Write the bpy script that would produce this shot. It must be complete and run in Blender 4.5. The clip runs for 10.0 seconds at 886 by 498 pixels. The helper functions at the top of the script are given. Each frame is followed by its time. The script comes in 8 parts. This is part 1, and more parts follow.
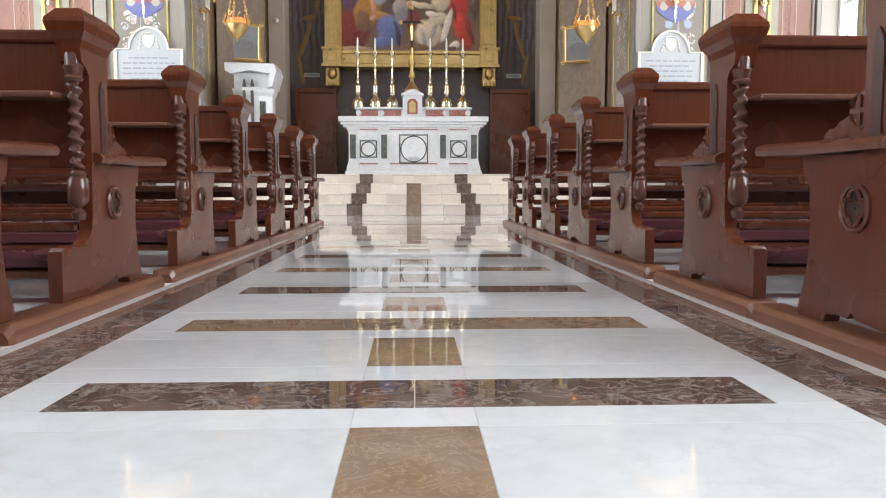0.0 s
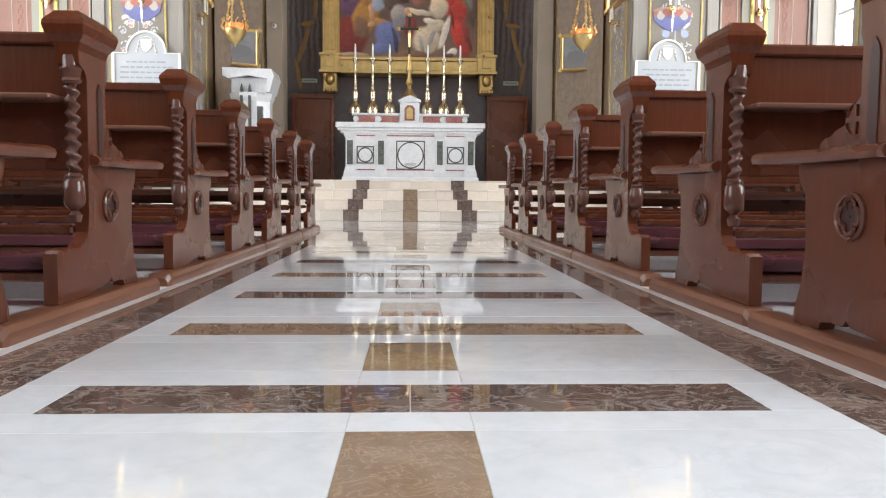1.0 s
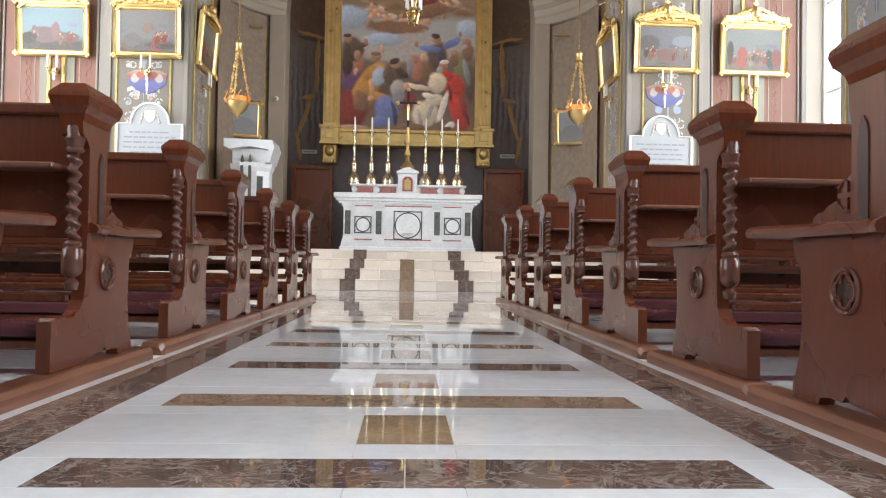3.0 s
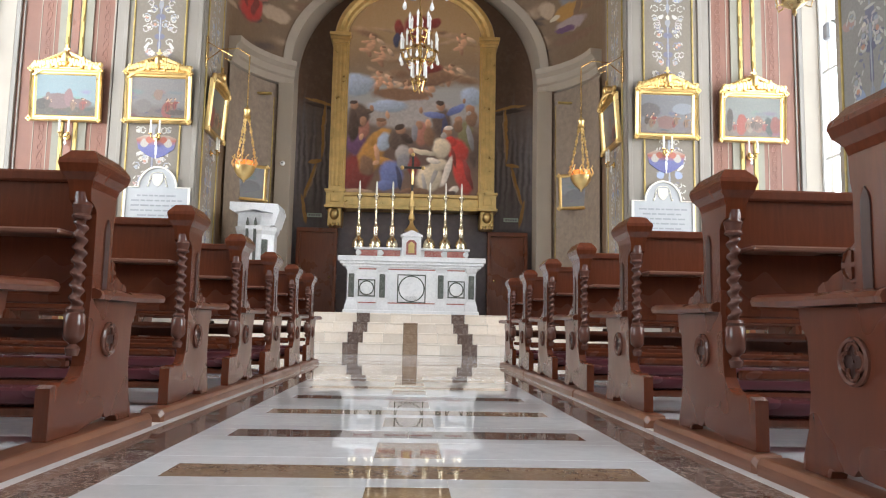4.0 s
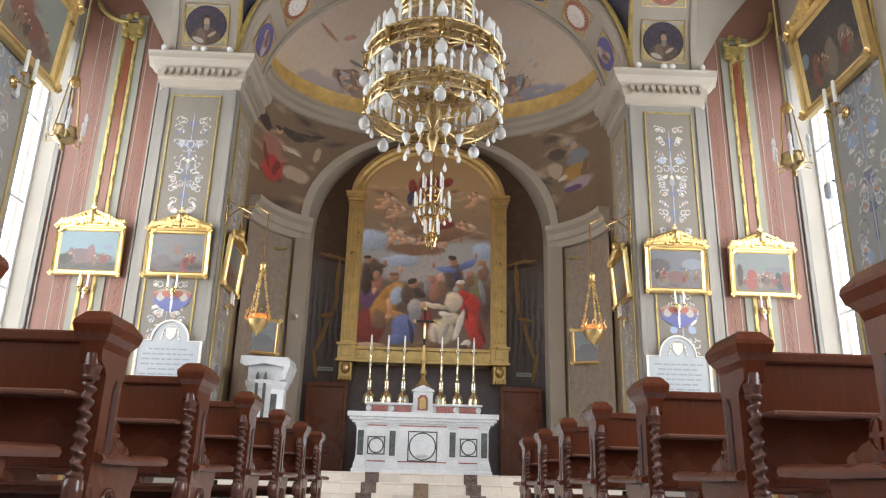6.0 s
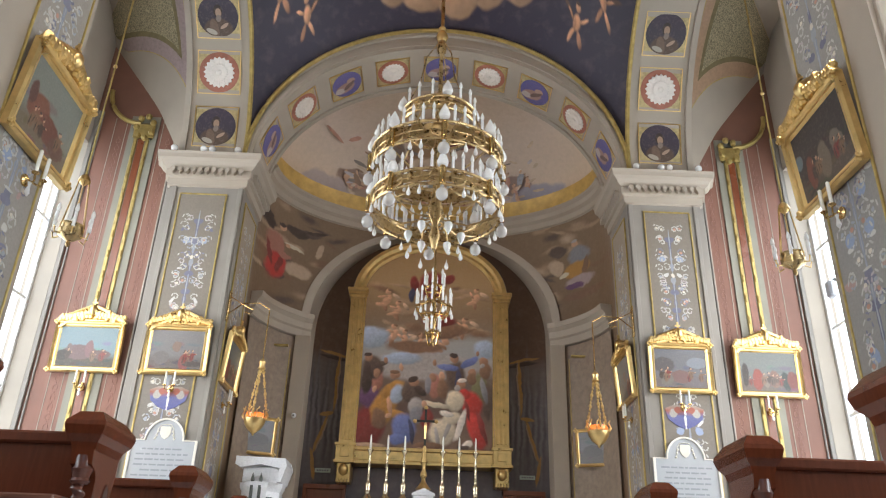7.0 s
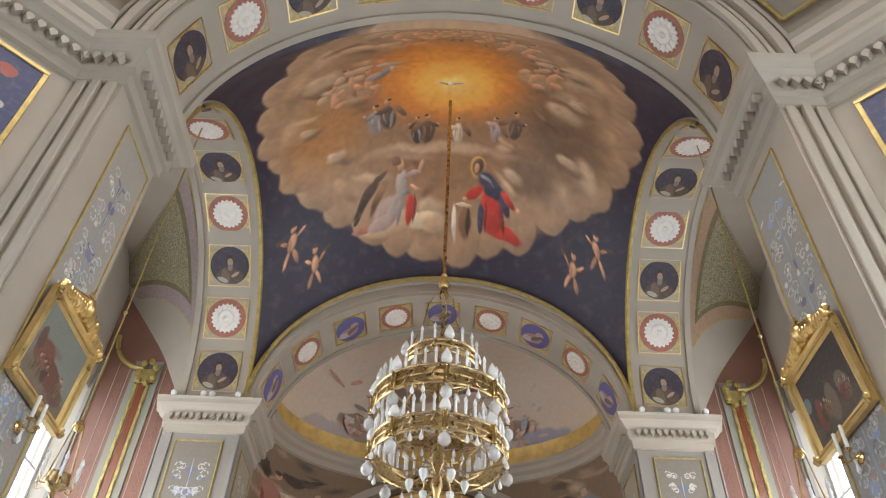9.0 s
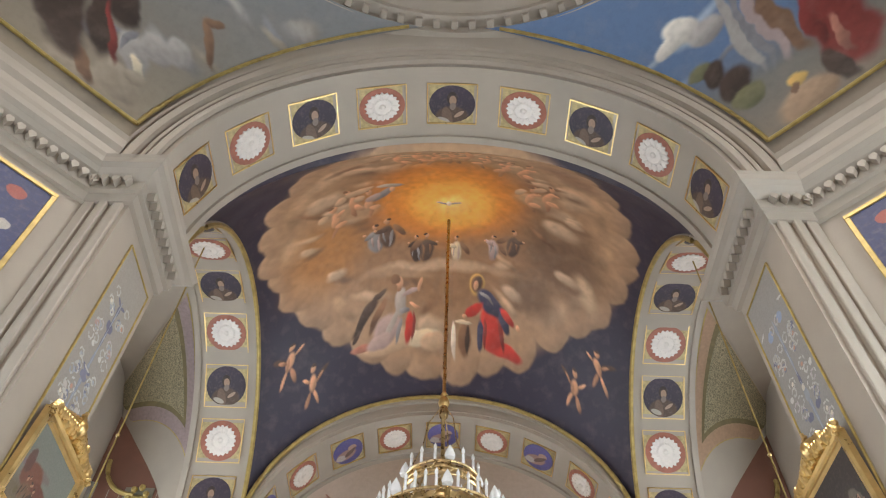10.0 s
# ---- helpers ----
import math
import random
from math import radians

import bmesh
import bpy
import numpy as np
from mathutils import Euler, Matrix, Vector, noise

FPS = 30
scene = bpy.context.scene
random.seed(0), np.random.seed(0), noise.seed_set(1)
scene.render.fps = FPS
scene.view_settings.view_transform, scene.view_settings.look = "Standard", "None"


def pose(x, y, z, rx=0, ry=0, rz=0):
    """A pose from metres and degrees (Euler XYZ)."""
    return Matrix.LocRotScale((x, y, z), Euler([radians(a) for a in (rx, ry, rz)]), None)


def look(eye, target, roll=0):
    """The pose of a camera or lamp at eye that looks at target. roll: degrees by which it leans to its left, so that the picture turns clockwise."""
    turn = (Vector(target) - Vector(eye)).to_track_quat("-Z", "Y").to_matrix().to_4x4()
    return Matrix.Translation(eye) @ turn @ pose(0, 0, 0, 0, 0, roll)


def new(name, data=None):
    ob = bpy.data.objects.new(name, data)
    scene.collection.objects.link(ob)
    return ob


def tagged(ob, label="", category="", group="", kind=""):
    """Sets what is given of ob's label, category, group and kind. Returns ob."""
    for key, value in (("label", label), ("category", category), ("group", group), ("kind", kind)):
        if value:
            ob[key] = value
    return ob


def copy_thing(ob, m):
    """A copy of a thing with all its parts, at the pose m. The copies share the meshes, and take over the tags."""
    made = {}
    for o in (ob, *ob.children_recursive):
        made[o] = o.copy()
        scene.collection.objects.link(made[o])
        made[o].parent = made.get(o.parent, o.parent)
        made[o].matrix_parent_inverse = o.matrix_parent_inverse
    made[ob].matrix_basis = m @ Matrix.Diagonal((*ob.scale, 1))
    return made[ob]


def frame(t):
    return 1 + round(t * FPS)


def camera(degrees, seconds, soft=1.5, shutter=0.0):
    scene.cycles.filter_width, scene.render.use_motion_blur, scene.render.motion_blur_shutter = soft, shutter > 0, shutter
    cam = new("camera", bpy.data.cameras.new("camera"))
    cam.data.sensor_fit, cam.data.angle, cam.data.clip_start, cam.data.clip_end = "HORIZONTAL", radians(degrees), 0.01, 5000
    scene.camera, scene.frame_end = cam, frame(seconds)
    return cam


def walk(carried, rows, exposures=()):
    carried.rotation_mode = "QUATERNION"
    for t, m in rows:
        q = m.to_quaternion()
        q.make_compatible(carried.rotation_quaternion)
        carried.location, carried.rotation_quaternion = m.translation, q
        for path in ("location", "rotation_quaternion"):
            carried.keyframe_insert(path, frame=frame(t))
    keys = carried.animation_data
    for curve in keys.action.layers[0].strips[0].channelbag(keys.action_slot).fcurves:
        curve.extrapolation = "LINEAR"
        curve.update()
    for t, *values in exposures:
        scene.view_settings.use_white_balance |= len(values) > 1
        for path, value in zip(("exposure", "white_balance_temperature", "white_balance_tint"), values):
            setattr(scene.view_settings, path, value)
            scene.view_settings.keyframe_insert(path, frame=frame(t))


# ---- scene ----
# camera: low over the aisle, tilting up; rows are t, x, y, z, yaw, pitch, roll
cam = camera(61.41, 10.0, soft=1.15)
ROWS = [
    (0, -0.000, -0.000, 0.420, -2.23, -4.54, 0.05),
    (0.5, -0.001, -0.001, 0.418, -2.40, -4.45, -0.21),
    (1, -0.002, -0.001, 0.416, -2.54, -4.03, -0.43),
    (1.5, -0.002, 0.001, 0.416, -2.68, -3.20, -0.60),
    (2, -0.002, 0.001, 0.417, -2.81, -2.12, -0.79),
    (2.5, -0.003, -0.003, 0.417, -2.85, -0.60, -0.88),
    (4, -0.002, -0.002, 0.433, -2.37, 6.15, -1.15),
    (4.5, -0.004, 0.004, 0.445, -2.04, 8.81, -1.18),
    (5, -0.003, 0.002, 0.454, -1.70, 11.54, -1.23),
    (5.5, -0.003, -0.002, 0.462, -1.38, 14.53, -1.35),
    (7, 0.001, -0.002, 0.477, -0.76, 25.18, -1.92),
    (7.5, -0.002, -0.004, 0.490, -0.58, 29.41, -2.06),
    (8, -0.004, -0.007, 0.493, -0.32, 33.93, -2.19),
    (8.5, -0.005, -0.006, 0.488, -0.05, 38.76, -2.23),
    (9, -0.005, 0.000, 0.478, 0.21, 43.70, -2.22),
    (9.5, -0.003, 0.005, 0.465, 0.44, 48.42, -2.09),
    (10, -0.001, 0.008, 0.449, 0.65, 52.78, -2.11),
]
walk(cam, [(t, pose(x, y, z, 0, 0, yaw) @ pose(0, 0, 0, pitch) @ pose(0, 0, 0, 0, roll) @ pose(0, 0, 0, 90)) for t, x, y, z, yaw, pitch, roll in ROWS],
     exposures=[(0.0, 0.50), (5.0, 0.38), (7.5, 0.17), (8.5, 0.17), (10.0, 0.38)])

# ---------------------------------------------------------------- light
world = bpy.data.worlds.new("sky")
scene.world = world
world.use_nodes = True
wn = world.node_tree.nodes
sky = wn.new("ShaderNodeTexSky")
sky.sky_type, sky.sun_disc = "NISHITA", False
sky.sun_elevation, sky.sun_rotation = radians(48), radians(200)
world.node_tree.links.new(sky.outputs[0], wn["Background"].inputs[0])
wn["Background"].inputs[1].default_value = 0.12


def window_lamp(name, m, w, h, power, tint=(1, 0.93, 0.875), spread=180):
    """Daylight at an opening, seen or added, as an area lamp."""
    data = bpy.data.lights.new(name, "AREA")
    data.shape, data.size, data.size_y, data.energy, data.color = "RECTANGLE", w, h, power, tint
    data.spread = radians(spread)
    ob = new(name, data)
    ob.matrix_world = m
    return ob


sun = bpy.data.lights.new("sun", "SUN")
sun.energy, sun.angle, sun.color = 0.8, radians(20), (1, 0.96, 0.9)
new("sun", sun).matrix_world = look((0, 0, 30), (6, 14, 0))

LANTERN, SIDE, REAR_FILL, ARM_FILL = 640, 115, 12, (45, 300)
# daylight lamp in an assumed dome lantern, out of view
window_lamp("lantern_daylight", look((0, 0, 16.9), (0, 0, 0)), 3.0, 3.0, LANTERN, (1, 0.905, 0.825))
window_lamp("window_daylight_west", look((-7.0, 10.2, 4.7), (0, 14.2, 4.6)), 4.0, 5.4, SIDE, (1.0, 0.97, 0.93), 112)
window_lamp("window_daylight_east", look((7.0, 10.2, 4.7), (0, 14.2, 4.6)), 4.0, 5.4, SIDE, (1.0, 0.97, 0.93), 112)
# fill lamps for floor, pews and walls, at openings added in the arms
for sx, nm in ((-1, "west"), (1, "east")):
    window_lamp("arm_daylight_" + nm, look((sx * 6.9, 0.5, 4.6), (-sx * 3.0, 4.6, 3.8)), 3.0, 5.5, ARM_FILL[sx > 0], (0.88, 0.96, 1.0))
# fill lamp at a rear opening that is added and never in view
window_lamp("rear_daylight", look((0, -7.9, 6.2), (0, 12, 4.5)), 6.0, 4.5, REAR_FILL)

# ---------------------------------------------------------------- materials


def nodes_of(name):
    m = bpy.data.materials.new(name)
    m.use_nodes = True
    nt = m.node_tree
    return m, nt, nt.nodes["Principled BSDF"]


def val(nt, sock, v):
    if hasattr(v, "is_linked"):
        nt.links.new(v, sock)
    else:
        sock.default_value = v


def mixc(nt, fac, a, b, mode="MIX"):
    n = nt.nodes.new("ShaderNodeMix")
    n.data_type, n.blend_type = "RGBA", mode
    val(nt, n.inputs[0], fac)
    val(nt, n.inputs[6], a)
    val(nt, n.inputs[7], b)
    return n.outputs[2]


def ramp(nt, fac, lo, hi, a=0.0, b=1.0, smooth=False):
    n = nt.nodes.new("ShaderNodeMapRange")
    n.interpolation_type = "SMOOTHSTEP" if smooth else "LINEAR"
    val(nt, n.inputs[0], fac)
    for k, v in zip((1, 2, 3, 4), (lo, hi, a, b)):
        n.inputs[k].default_value = v
    return n.outputs[0]


def noisy(nt, vec, scale, detail=4.0, rough=0.55, dist=0.0):
    n = nt.nodes.new("ShaderNodeTexNoise")
    nt.links.new(vec, n.inputs["Vector"])
    for k, v in (("Scale", scale), ("Detail", detail), ("Roughness", rough), ("Distortion", dist)):
        n.inputs[k].default_value = v
    return n.outputs[0]


def coords(nt, scale=(1, 1, 1), kind="Object"):
    tc = nt.nodes.new("ShaderNodeTexCoord")
    mp = nt.nodes.new("ShaderNodeMapping")
    mp.inputs["Scale"].default_value = scale
    nt.links.new(tc.outputs[kind], mp.inputs[0])
    return mp.outputs[0]


def bump(nt, bsdf, height, strength=0.2, dist=0.01):
    n = nt.nodes.new("ShaderNodeBump")
    n.inputs["Strength"].default_value, n.inputs["Distance"].default_value = strength, dist
    nt.links.new(height, n.inputs["Height"])
    nt.links.new(n.outputs[0], bsdf.inputs["Normal"])


def c4(c, k=1.0):
    return (c[0] * k, c[1] * k, c[2] * k, 1)


def piece_tint(nt, amount):
    """A little lighter or darker from piece to piece."""
    oi = nt.nodes.new("ShaderNodeObjectInfo")
    return ramp(nt, oi.outputs["Random"], 0, 1, 1 - amount, 1 + amount)


def plain(name, col, rough=0.5, metal=0.0, vary=0.15, scale=3.0, grain=40.0, relief=0.05, spec=0.5, coat=0.0):
    m, nt, b = nodes_of(name)
    v = coords(nt)
    big = noisy(nt, v, scale, 5)
    fine = noisy(nt, v, grain, 3)
    c = mixc(nt, ramp(nt, big, 0.3, 0.7), c4(col, 1 - vary), c4(col, 1 + vary))
    c = mixc(nt, ramp(nt, fine, 0.3, 0.7, 0, vary), c, c4(col, 0.72))
    nt.links.new(c, b.inputs["Base Color"])
    nt.links.new(ramp(nt, big, 0.25, 0.75, max(0.02, rough - 0.08), rough + 0.08), b.inputs["Roughness"])
    b.inputs["Metallic"].default_value = metal
    b.inputs["Specular IOR Level"].default_value = spec
    b.inputs["Coat Weight"].default_value = coat
    b.inputs["Coat Roughness"].default_value = 0.12
    if relief:
        bump(nt, b, fine, relief, 0.01)
    return m


def marble(name, base, dark, vein, rough=0.06, scale=2.0, veins=0.5, tint=0.05):
    m, nt, b = nodes_of(name)
    v = coords(nt)
    oi = nt.nodes.new("ShaderNodeObjectInfo")
    off = nt.nodes.new("ShaderNodeVectorMath")
    off.operation = "ADD"
    nt.links.new(v, off.inputs[0])
    sc = nt.nodes.new("ShaderNodeMath")
    sc.operation = "MULTIPLY"
    sc.inputs[1].default_value = 37.0
    nt.links.new(oi.outputs["Random"], sc.inputs[0])
    nt.links.new(sc.outputs[0], off.inputs[1])
    v = off.outputs[0]
    cloud = noisy(nt, v, scale, 6, 0.6, 0.6)
    c = mixc(nt, ramp(nt, cloud, 0.32, 0.68), c4(base), c4(dark))
    lines = noisy(nt, v, scale * 2.1, 7, 0.62, 1.4)
    near = nt.nodes.new("ShaderNodeMath")
    near.operation = "SUBTRACT"
    nt.links.new(lines, near.inputs[0])
    near.inputs[1].default_value = 0.5
    ab = nt.nodes.new("ShaderNodeMath")
    ab.operation = "ABSOLUTE"
    nt.links.new(near.outputs[0], ab.inputs[0])
    c = mixc(nt, ramp(nt, ab.outputs[0], 0.0, 0.028, veins, 0.0), c, c4(vein))
    fine = noisy(nt, v, scale * 14, 4)
    c = mixc(nt, ramp(nt, fine, 0.4, 0.75, 0, 0.35), c, c4(dark, 0.8))
    t = nt.nodes.new("ShaderNodeHueSaturation")
    nt.links.new(piece_tint(nt, tint), t.inputs["Value"])
    nt.links.new(c, t.inputs["Color"])
    nt.links.new(t.outputs[0], b.inputs["Base Color"])
    nt.links.new(ramp(nt, cloud, 0.2, 0.8, rough * 0.6, rough * 1.6), b.inputs["Roughness"])
    return m


def wood(name, col, dark, rough=0.32, stretch=(14, 14, 1.4)):
    m, nt, b = nodes_of(name)
    v = coords(nt, stretch)
    g = noisy(nt, v, 2.5, 6, 0.6, 0.8)
    big = noisy(nt, coords(nt), 1.7, 3)
    c = mixc(nt, ramp(nt, g, 0.3, 0.72), c4(dark), c4(col))
    c = mixc(nt, ramp(nt, big, 0.35, 0.7, 0, 0.35), c, c4(dark, 0.9))
    nt.links.new(c, b.inputs["Base Color"])
    nt.links.new(ramp(nt, big, 0.3, 0.7, rough - 0.07, rough + 0.1), b.inputs["Roughness"])
    b.inputs["Coat Weight"].default_value = 0.25
    b.inputs["Coat Roughness"].default_value = 0.12
    bump(nt, b, g, 0.02, 0.002)
    return m


def glow(name, col, strength):
    m, nt, b = nodes_of(name)
    b.inputs["Base Color"].default_value = c4(col)
    b.inputs["Emission Color"].default_value = c4(col)
    b.inputs["Emission Strength"].default_value = strength
    return m


def painted(name, sky_stops, height, blobs, wobble=0.05, mirror=False, rough=0.55, mottle=0.25, mscale=6.0, axis=2, soft=(0.85, 1.07), ripple=0.0):
    """Paint on a flat panel or plaster: bands from bottom to top, then soft patches (x, z, rx, rz, turn, colour)."""
    m, nt, b = nodes_of(name)
    tc = nt.nodes.new("ShaderNodeTexCoord")
    p = tc.outputs["Object"]
    if mirror:
        ab = nt.nodes.new("ShaderNodeVectorMath")
        ab.operation = "ABSOLUTE"
        nt.links.new(p, ab.inputs[0])
        p0 = p
        mx = nt.nodes.new("ShaderNodeSeparateXYZ")
        nt.links.new(ab.outputs[0], mx.inputs[0])
        mz = nt.nodes.new("ShaderNodeSeparateXYZ")
        nt.links.new(p0, mz.inputs[0])
        cb = nt.nodes.new("ShaderNodeCombineXYZ")
        nt.links.new(mx.outputs[0], cb.inputs[0])
        nt.links.new(mz.outputs[1], cb.inputs[1])
        nt.links.new(mz.outputs[2], cb.inputs[2])
        p = cb.outputs[0]
    nz = nt.nodes.new("ShaderNodeTexNoise")
    nz.inputs["Scale"].default_value, nz.inputs["Detail"].default_value = mscale, 4
    nt.links.new(p, nz.inputs["Vector"])
    sub = nt.nodes.new("ShaderNodeVectorMath")
    sub.operation = "SUBTRACT"
    nt.links.new(nz.outputs[1], sub.inputs[0])
    sub.inputs[1].default_value = (0.5, 0.5, 0.5)
    ma = nt.nodes.new("ShaderNodeVectorMath")
    ma.operation = "MULTIPLY_ADD"
    nt.links.new(sub.outputs[0], ma.inputs[0])
    ma.inputs[1].default_value = (wobble * 2,) * 3
    nt.links.new(p, ma.inputs[2])
    q = ma.outputs[0]
    if ripple:
        n2 = nt.nodes.new("ShaderNodeTexNoise")
        n2.inputs["Scale"].default_value, n2.inputs["Detail"].default_value = mscale * 4.5, 3
        nt.links.new(p, n2.inputs["Vector"])
        s2 = nt.nodes.new("ShaderNodeVectorMath")
        s2.operation = "SUBTRACT"
        nt.links.new(n2.outputs[1], s2.inputs[0])
        s2.inputs[1].default_value = (0.5, 0.5, 0.5)
        m2 = nt.nodes.new("ShaderNodeVectorMath")
        m2.operation = "MULTIPLY_ADD"
        nt.links.new(s2.outputs[0], m2.inputs[0])
        m2.inputs[1].default_value = (ripple * 2,) * 3
        nt.links.new(q, m2.inputs[2])
        q = m2.outputs[0]
    sep = nt.nodes.new("ShaderNodeSeparateXYZ")
    nt.links.new(q, sep.inputs[0])
    cr = nt.nodes.new("ShaderNodeValToRGB")
    nt.links.new(ramp(nt, sep.outputs[axis], height[0], height[1]), cr.inputs[0])
    el = cr.color_ramp.elements
    while len(el) < len(sky_stops):
        el.new(0.5)
    for e, (pos, col) in zip(el, sky_stops):
        e.position, e.color = pos, c4(col)
    c = cr.outputs[0]
    for x, z, rx, rz, turn, col, *edge in blobs:
        mp = nt.nodes.new("ShaderNodeMapping")
        mp.vector_type = "TEXTURE"
        nt.links.new(q, mp.inputs[0])
        if axis == 2:
            mp.inputs["Location"].default_value = (x, 0, z)
            mp.inputs["Rotation"].default_value = (0, radians(-turn), 0)
            mp.inputs["Scale"].default_value = (rx, 1e4, rz)
        else:
            mp.inputs["Location"].default_value = (x, z, 0)
            mp.inputs["Rotation"].default_value = (0, 0, radians(turn))
            mp.inputs["Scale"].default_value = (rx, rz, 1e4)
        ln = nt.nodes.new("ShaderNodeVectorMath")
        ln.operation = "LENGTH"
        nt.links.new(mp.outputs[0], ln.inputs[0])
        c = mixc(nt, ramp(nt, ln.outputs["Value"], *(edge[0] if edge else soft), 1, 0, True), c, c4(col))
    fine = noisy(nt, p, mscale * 5, 4, 0.65)
    c = mixc(nt, ramp(nt, fine, 0.35, 0.7, 0, mottle), c, (0.03, 0.02, 0.015, 1))
    lite = noisy(nt, p, mscale * 2.3, 3)
    c = mixc(nt, ramp(nt, lite, 0.5, 0.8, 0, mottle * 0.45), c, (0.55, 0.45, 0.36, 1))
    nt.links.new(c, b.inputs["Base Color"])
    b.inputs["Roughness"].default_value = rough
    return m


def lattice(x, z, scale, seed):
    """Smooth value noise, 0 to 1, for arrays of places."""
    g = np.random.RandomState(seed).rand(256, 256)
    a, b = x * scale + 64.3, z * scale + 37.7
    i, j = np.floor(a).astype(int), np.floor(b).astype(int)
    u, v = a - i, b - j
    u, v = u * u * (3 - 2 * u), v * v * (3 - 2 * v)
    w = lambda m, n: g[m % 256, n % 256]
    return (w(i, j) * (1 - u) + w(i + 1, j) * u) * (1 - v) + (w(i, j + 1) * (1 - u) + w(i + 1, j + 1) * u) * v


def pigment(me, axis, stops, height, blobs, wobble, scale, gain=(1, 1, 1)):
    """Lays a ground of bands and then soft strokes of paint on a fine mesh, as its colour layer."""
    n = len(me.vertices)
    co = np.empty(n * 3)
    me.vertices.foreach_get("co", co)
    co = co.reshape(n, 3)
    x, z = co[:, 0].copy(), co[:, axis].copy()
    dx = sum((lattice(x, z, scale * f, 11 + f) - 0.5) / f for f in (1, 2, 5))
    dz = sum((lattice(x, z, scale * f, 31 + f) - 0.5) / f for f in (1, 2, 5))
    x, z = x + wobble * dx, z + wobble * dz
    k = np.clip((z - height[0]) / (height[1] - height[0]), 0, 1)
    rgb = np.stack([np.interp(k, [p for p, c in stops], [c[i] for p, c in stops]) for i in range(3)], 1)
    for bx, bz, rx, rz, turn, col, edge in blobs:
        m = max(rx, rz) * 1.2
        shade = 0.42 if m < 0.8 else 0.0
        w = np.nonzero((abs(x - bx) < m) & (abs(z - bz) < m))[0]
        c, s = math.cos(radians(turn)), math.sin(radians(turn))
        px, pz = x[w] - bx, z[w] - bz
        d = np.hypot((px * c + pz * s) / rx, (pz * c - px * s) / rz)
        up = 0.7 * pz / rz * (-1 if axis == 1 else 1) - 0.5 * px / rx   # each stroke lighter above, darker below
        f = np.clip((edge[1] - d) / (edge[1] - edge[0]), 0, 1)
        f = (f * f * (3 - 2 * f))[:, None]
        tone = (np.array(col) * gain)[None, :] * ((1 + 0.22 * (lattice(x[w], z[w], scale * 5, 5) - 0.5)) * (1 + np.clip(shade * up, -0.45, 0.45)))[:, None]
        rgb[w] = rgb[w] * (1 - f) + tone * f
    at = me.color_attributes.new("pigment", "FLOAT_COLOR", "POINT")
    at.data.foreach_set("color", np.concatenate([rgb, np.ones((n, 1))], 1).ravel())


def pigment_material(name, rough, grain):
    """Old paint: the colour layer with fine mottling and faint cracks of tone."""
    m, nt, b = nodes_of(name)
    at = nt.nodes.new("ShaderNodeAttribute")
    at.attribute_name = "pigment"
    v = coords(nt)
    c = mixc(nt, ramp(nt, noisy(nt, v, grain, 4, 0.65), 0.45, 0.8, 0, 0.12), at.outputs["Color"], (0.035, 0.024, 0.018, 1))
    c = mixc(nt, ramp(nt, noisy(nt, v, grain * 0.4, 3), 0.5, 0.8, 0, 0.10), c, (0.55, 0.45, 0.36, 1))
    nt.links.new(c, b.inputs["Base Color"])
    nt.links.new(ramp(nt, noisy(nt, v, grain * 0.2, 3), 0.3, 0.7, rough - 0.08, rough + 0.08), b.inputs["Roughness"])
    return m


# pigments, and small figures as groups of soft strokes: (tone, right, up, half width, half height, turn) for a height of 1
TONES = dict(flesh=(0.52, 0.31, 0.20), fleshd=(0.34, 0.19, 0.12), umber=(0.06, 0.04, 0.032), brown=(0.20, 0.115, 0.07), dark=(0.10, 0.07, 0.055), cream=(0.58, 0.52, 0.40), white=(0.66, 0.63, 0.58), red=(0.44, 0.045, 0.035), wine=(0.20, 0.035, 0.03), blue=(0.14, 0.18, 0.40), sky=(0.34, 0.42, 0.54), ochre=(0.42, 0.22, 0.055), gold=(0.60, 0.40, 0.13), cloud=(0.46, 0.34, 0.24), haze=(0.36, 0.25, 0.165), slate=(0.22, 0.225, 0.25), green=(0.16, 0.16, 0.085), rose=(0.36, 0.16, 0.12), indigo=(0.045, 0.05, 0.10), lilac=(0.38, 0.30, 0.30), violet=(0.14, 0.07, 0.16), grey=(0.36, 0.34, 0.33), stone=(0.29, 0.25, 0.20))


def strokes(rows, x, y, h, down=False, flip=1, edge=(0.72, 1.08)):
    """Places a group of strokes; down: the surface's second axis runs towards the foot of the picture."""
    g = -1 if down else 1
    return [(x + flip * h * a, y + g * h * b, h * rx, h * rz, g * flip * turn, TONES[t], edge) for t, a, b, rx, rz, turn in rows]


def putto(r):
    """An infant: trunk, limbs, head and a wing."""
    return [("cloud", -0.42, 0.22, 0.30, 0.11, 35 + r.uniform(-20, 20)), ("fleshd", 0.10, -0.30, 0.12, 0.30, r.uniform(-40, 40)), ("flesh", 0.0, 0.02, 0.19, 0.30, r.uniform(-30, 30)), ("flesh", 0.26, -0.22, 0.30, 0.10, r.uniform(-60, 20)), ("flesh", 0.22, 0.18, 0.24, 0.065, r.uniform(-10, 60)), ("flesh", 0.02, 0.42, 0.135, 0.15, 0), ("brown", -0.05, 0.50, 0.11, 0.06, 20)]


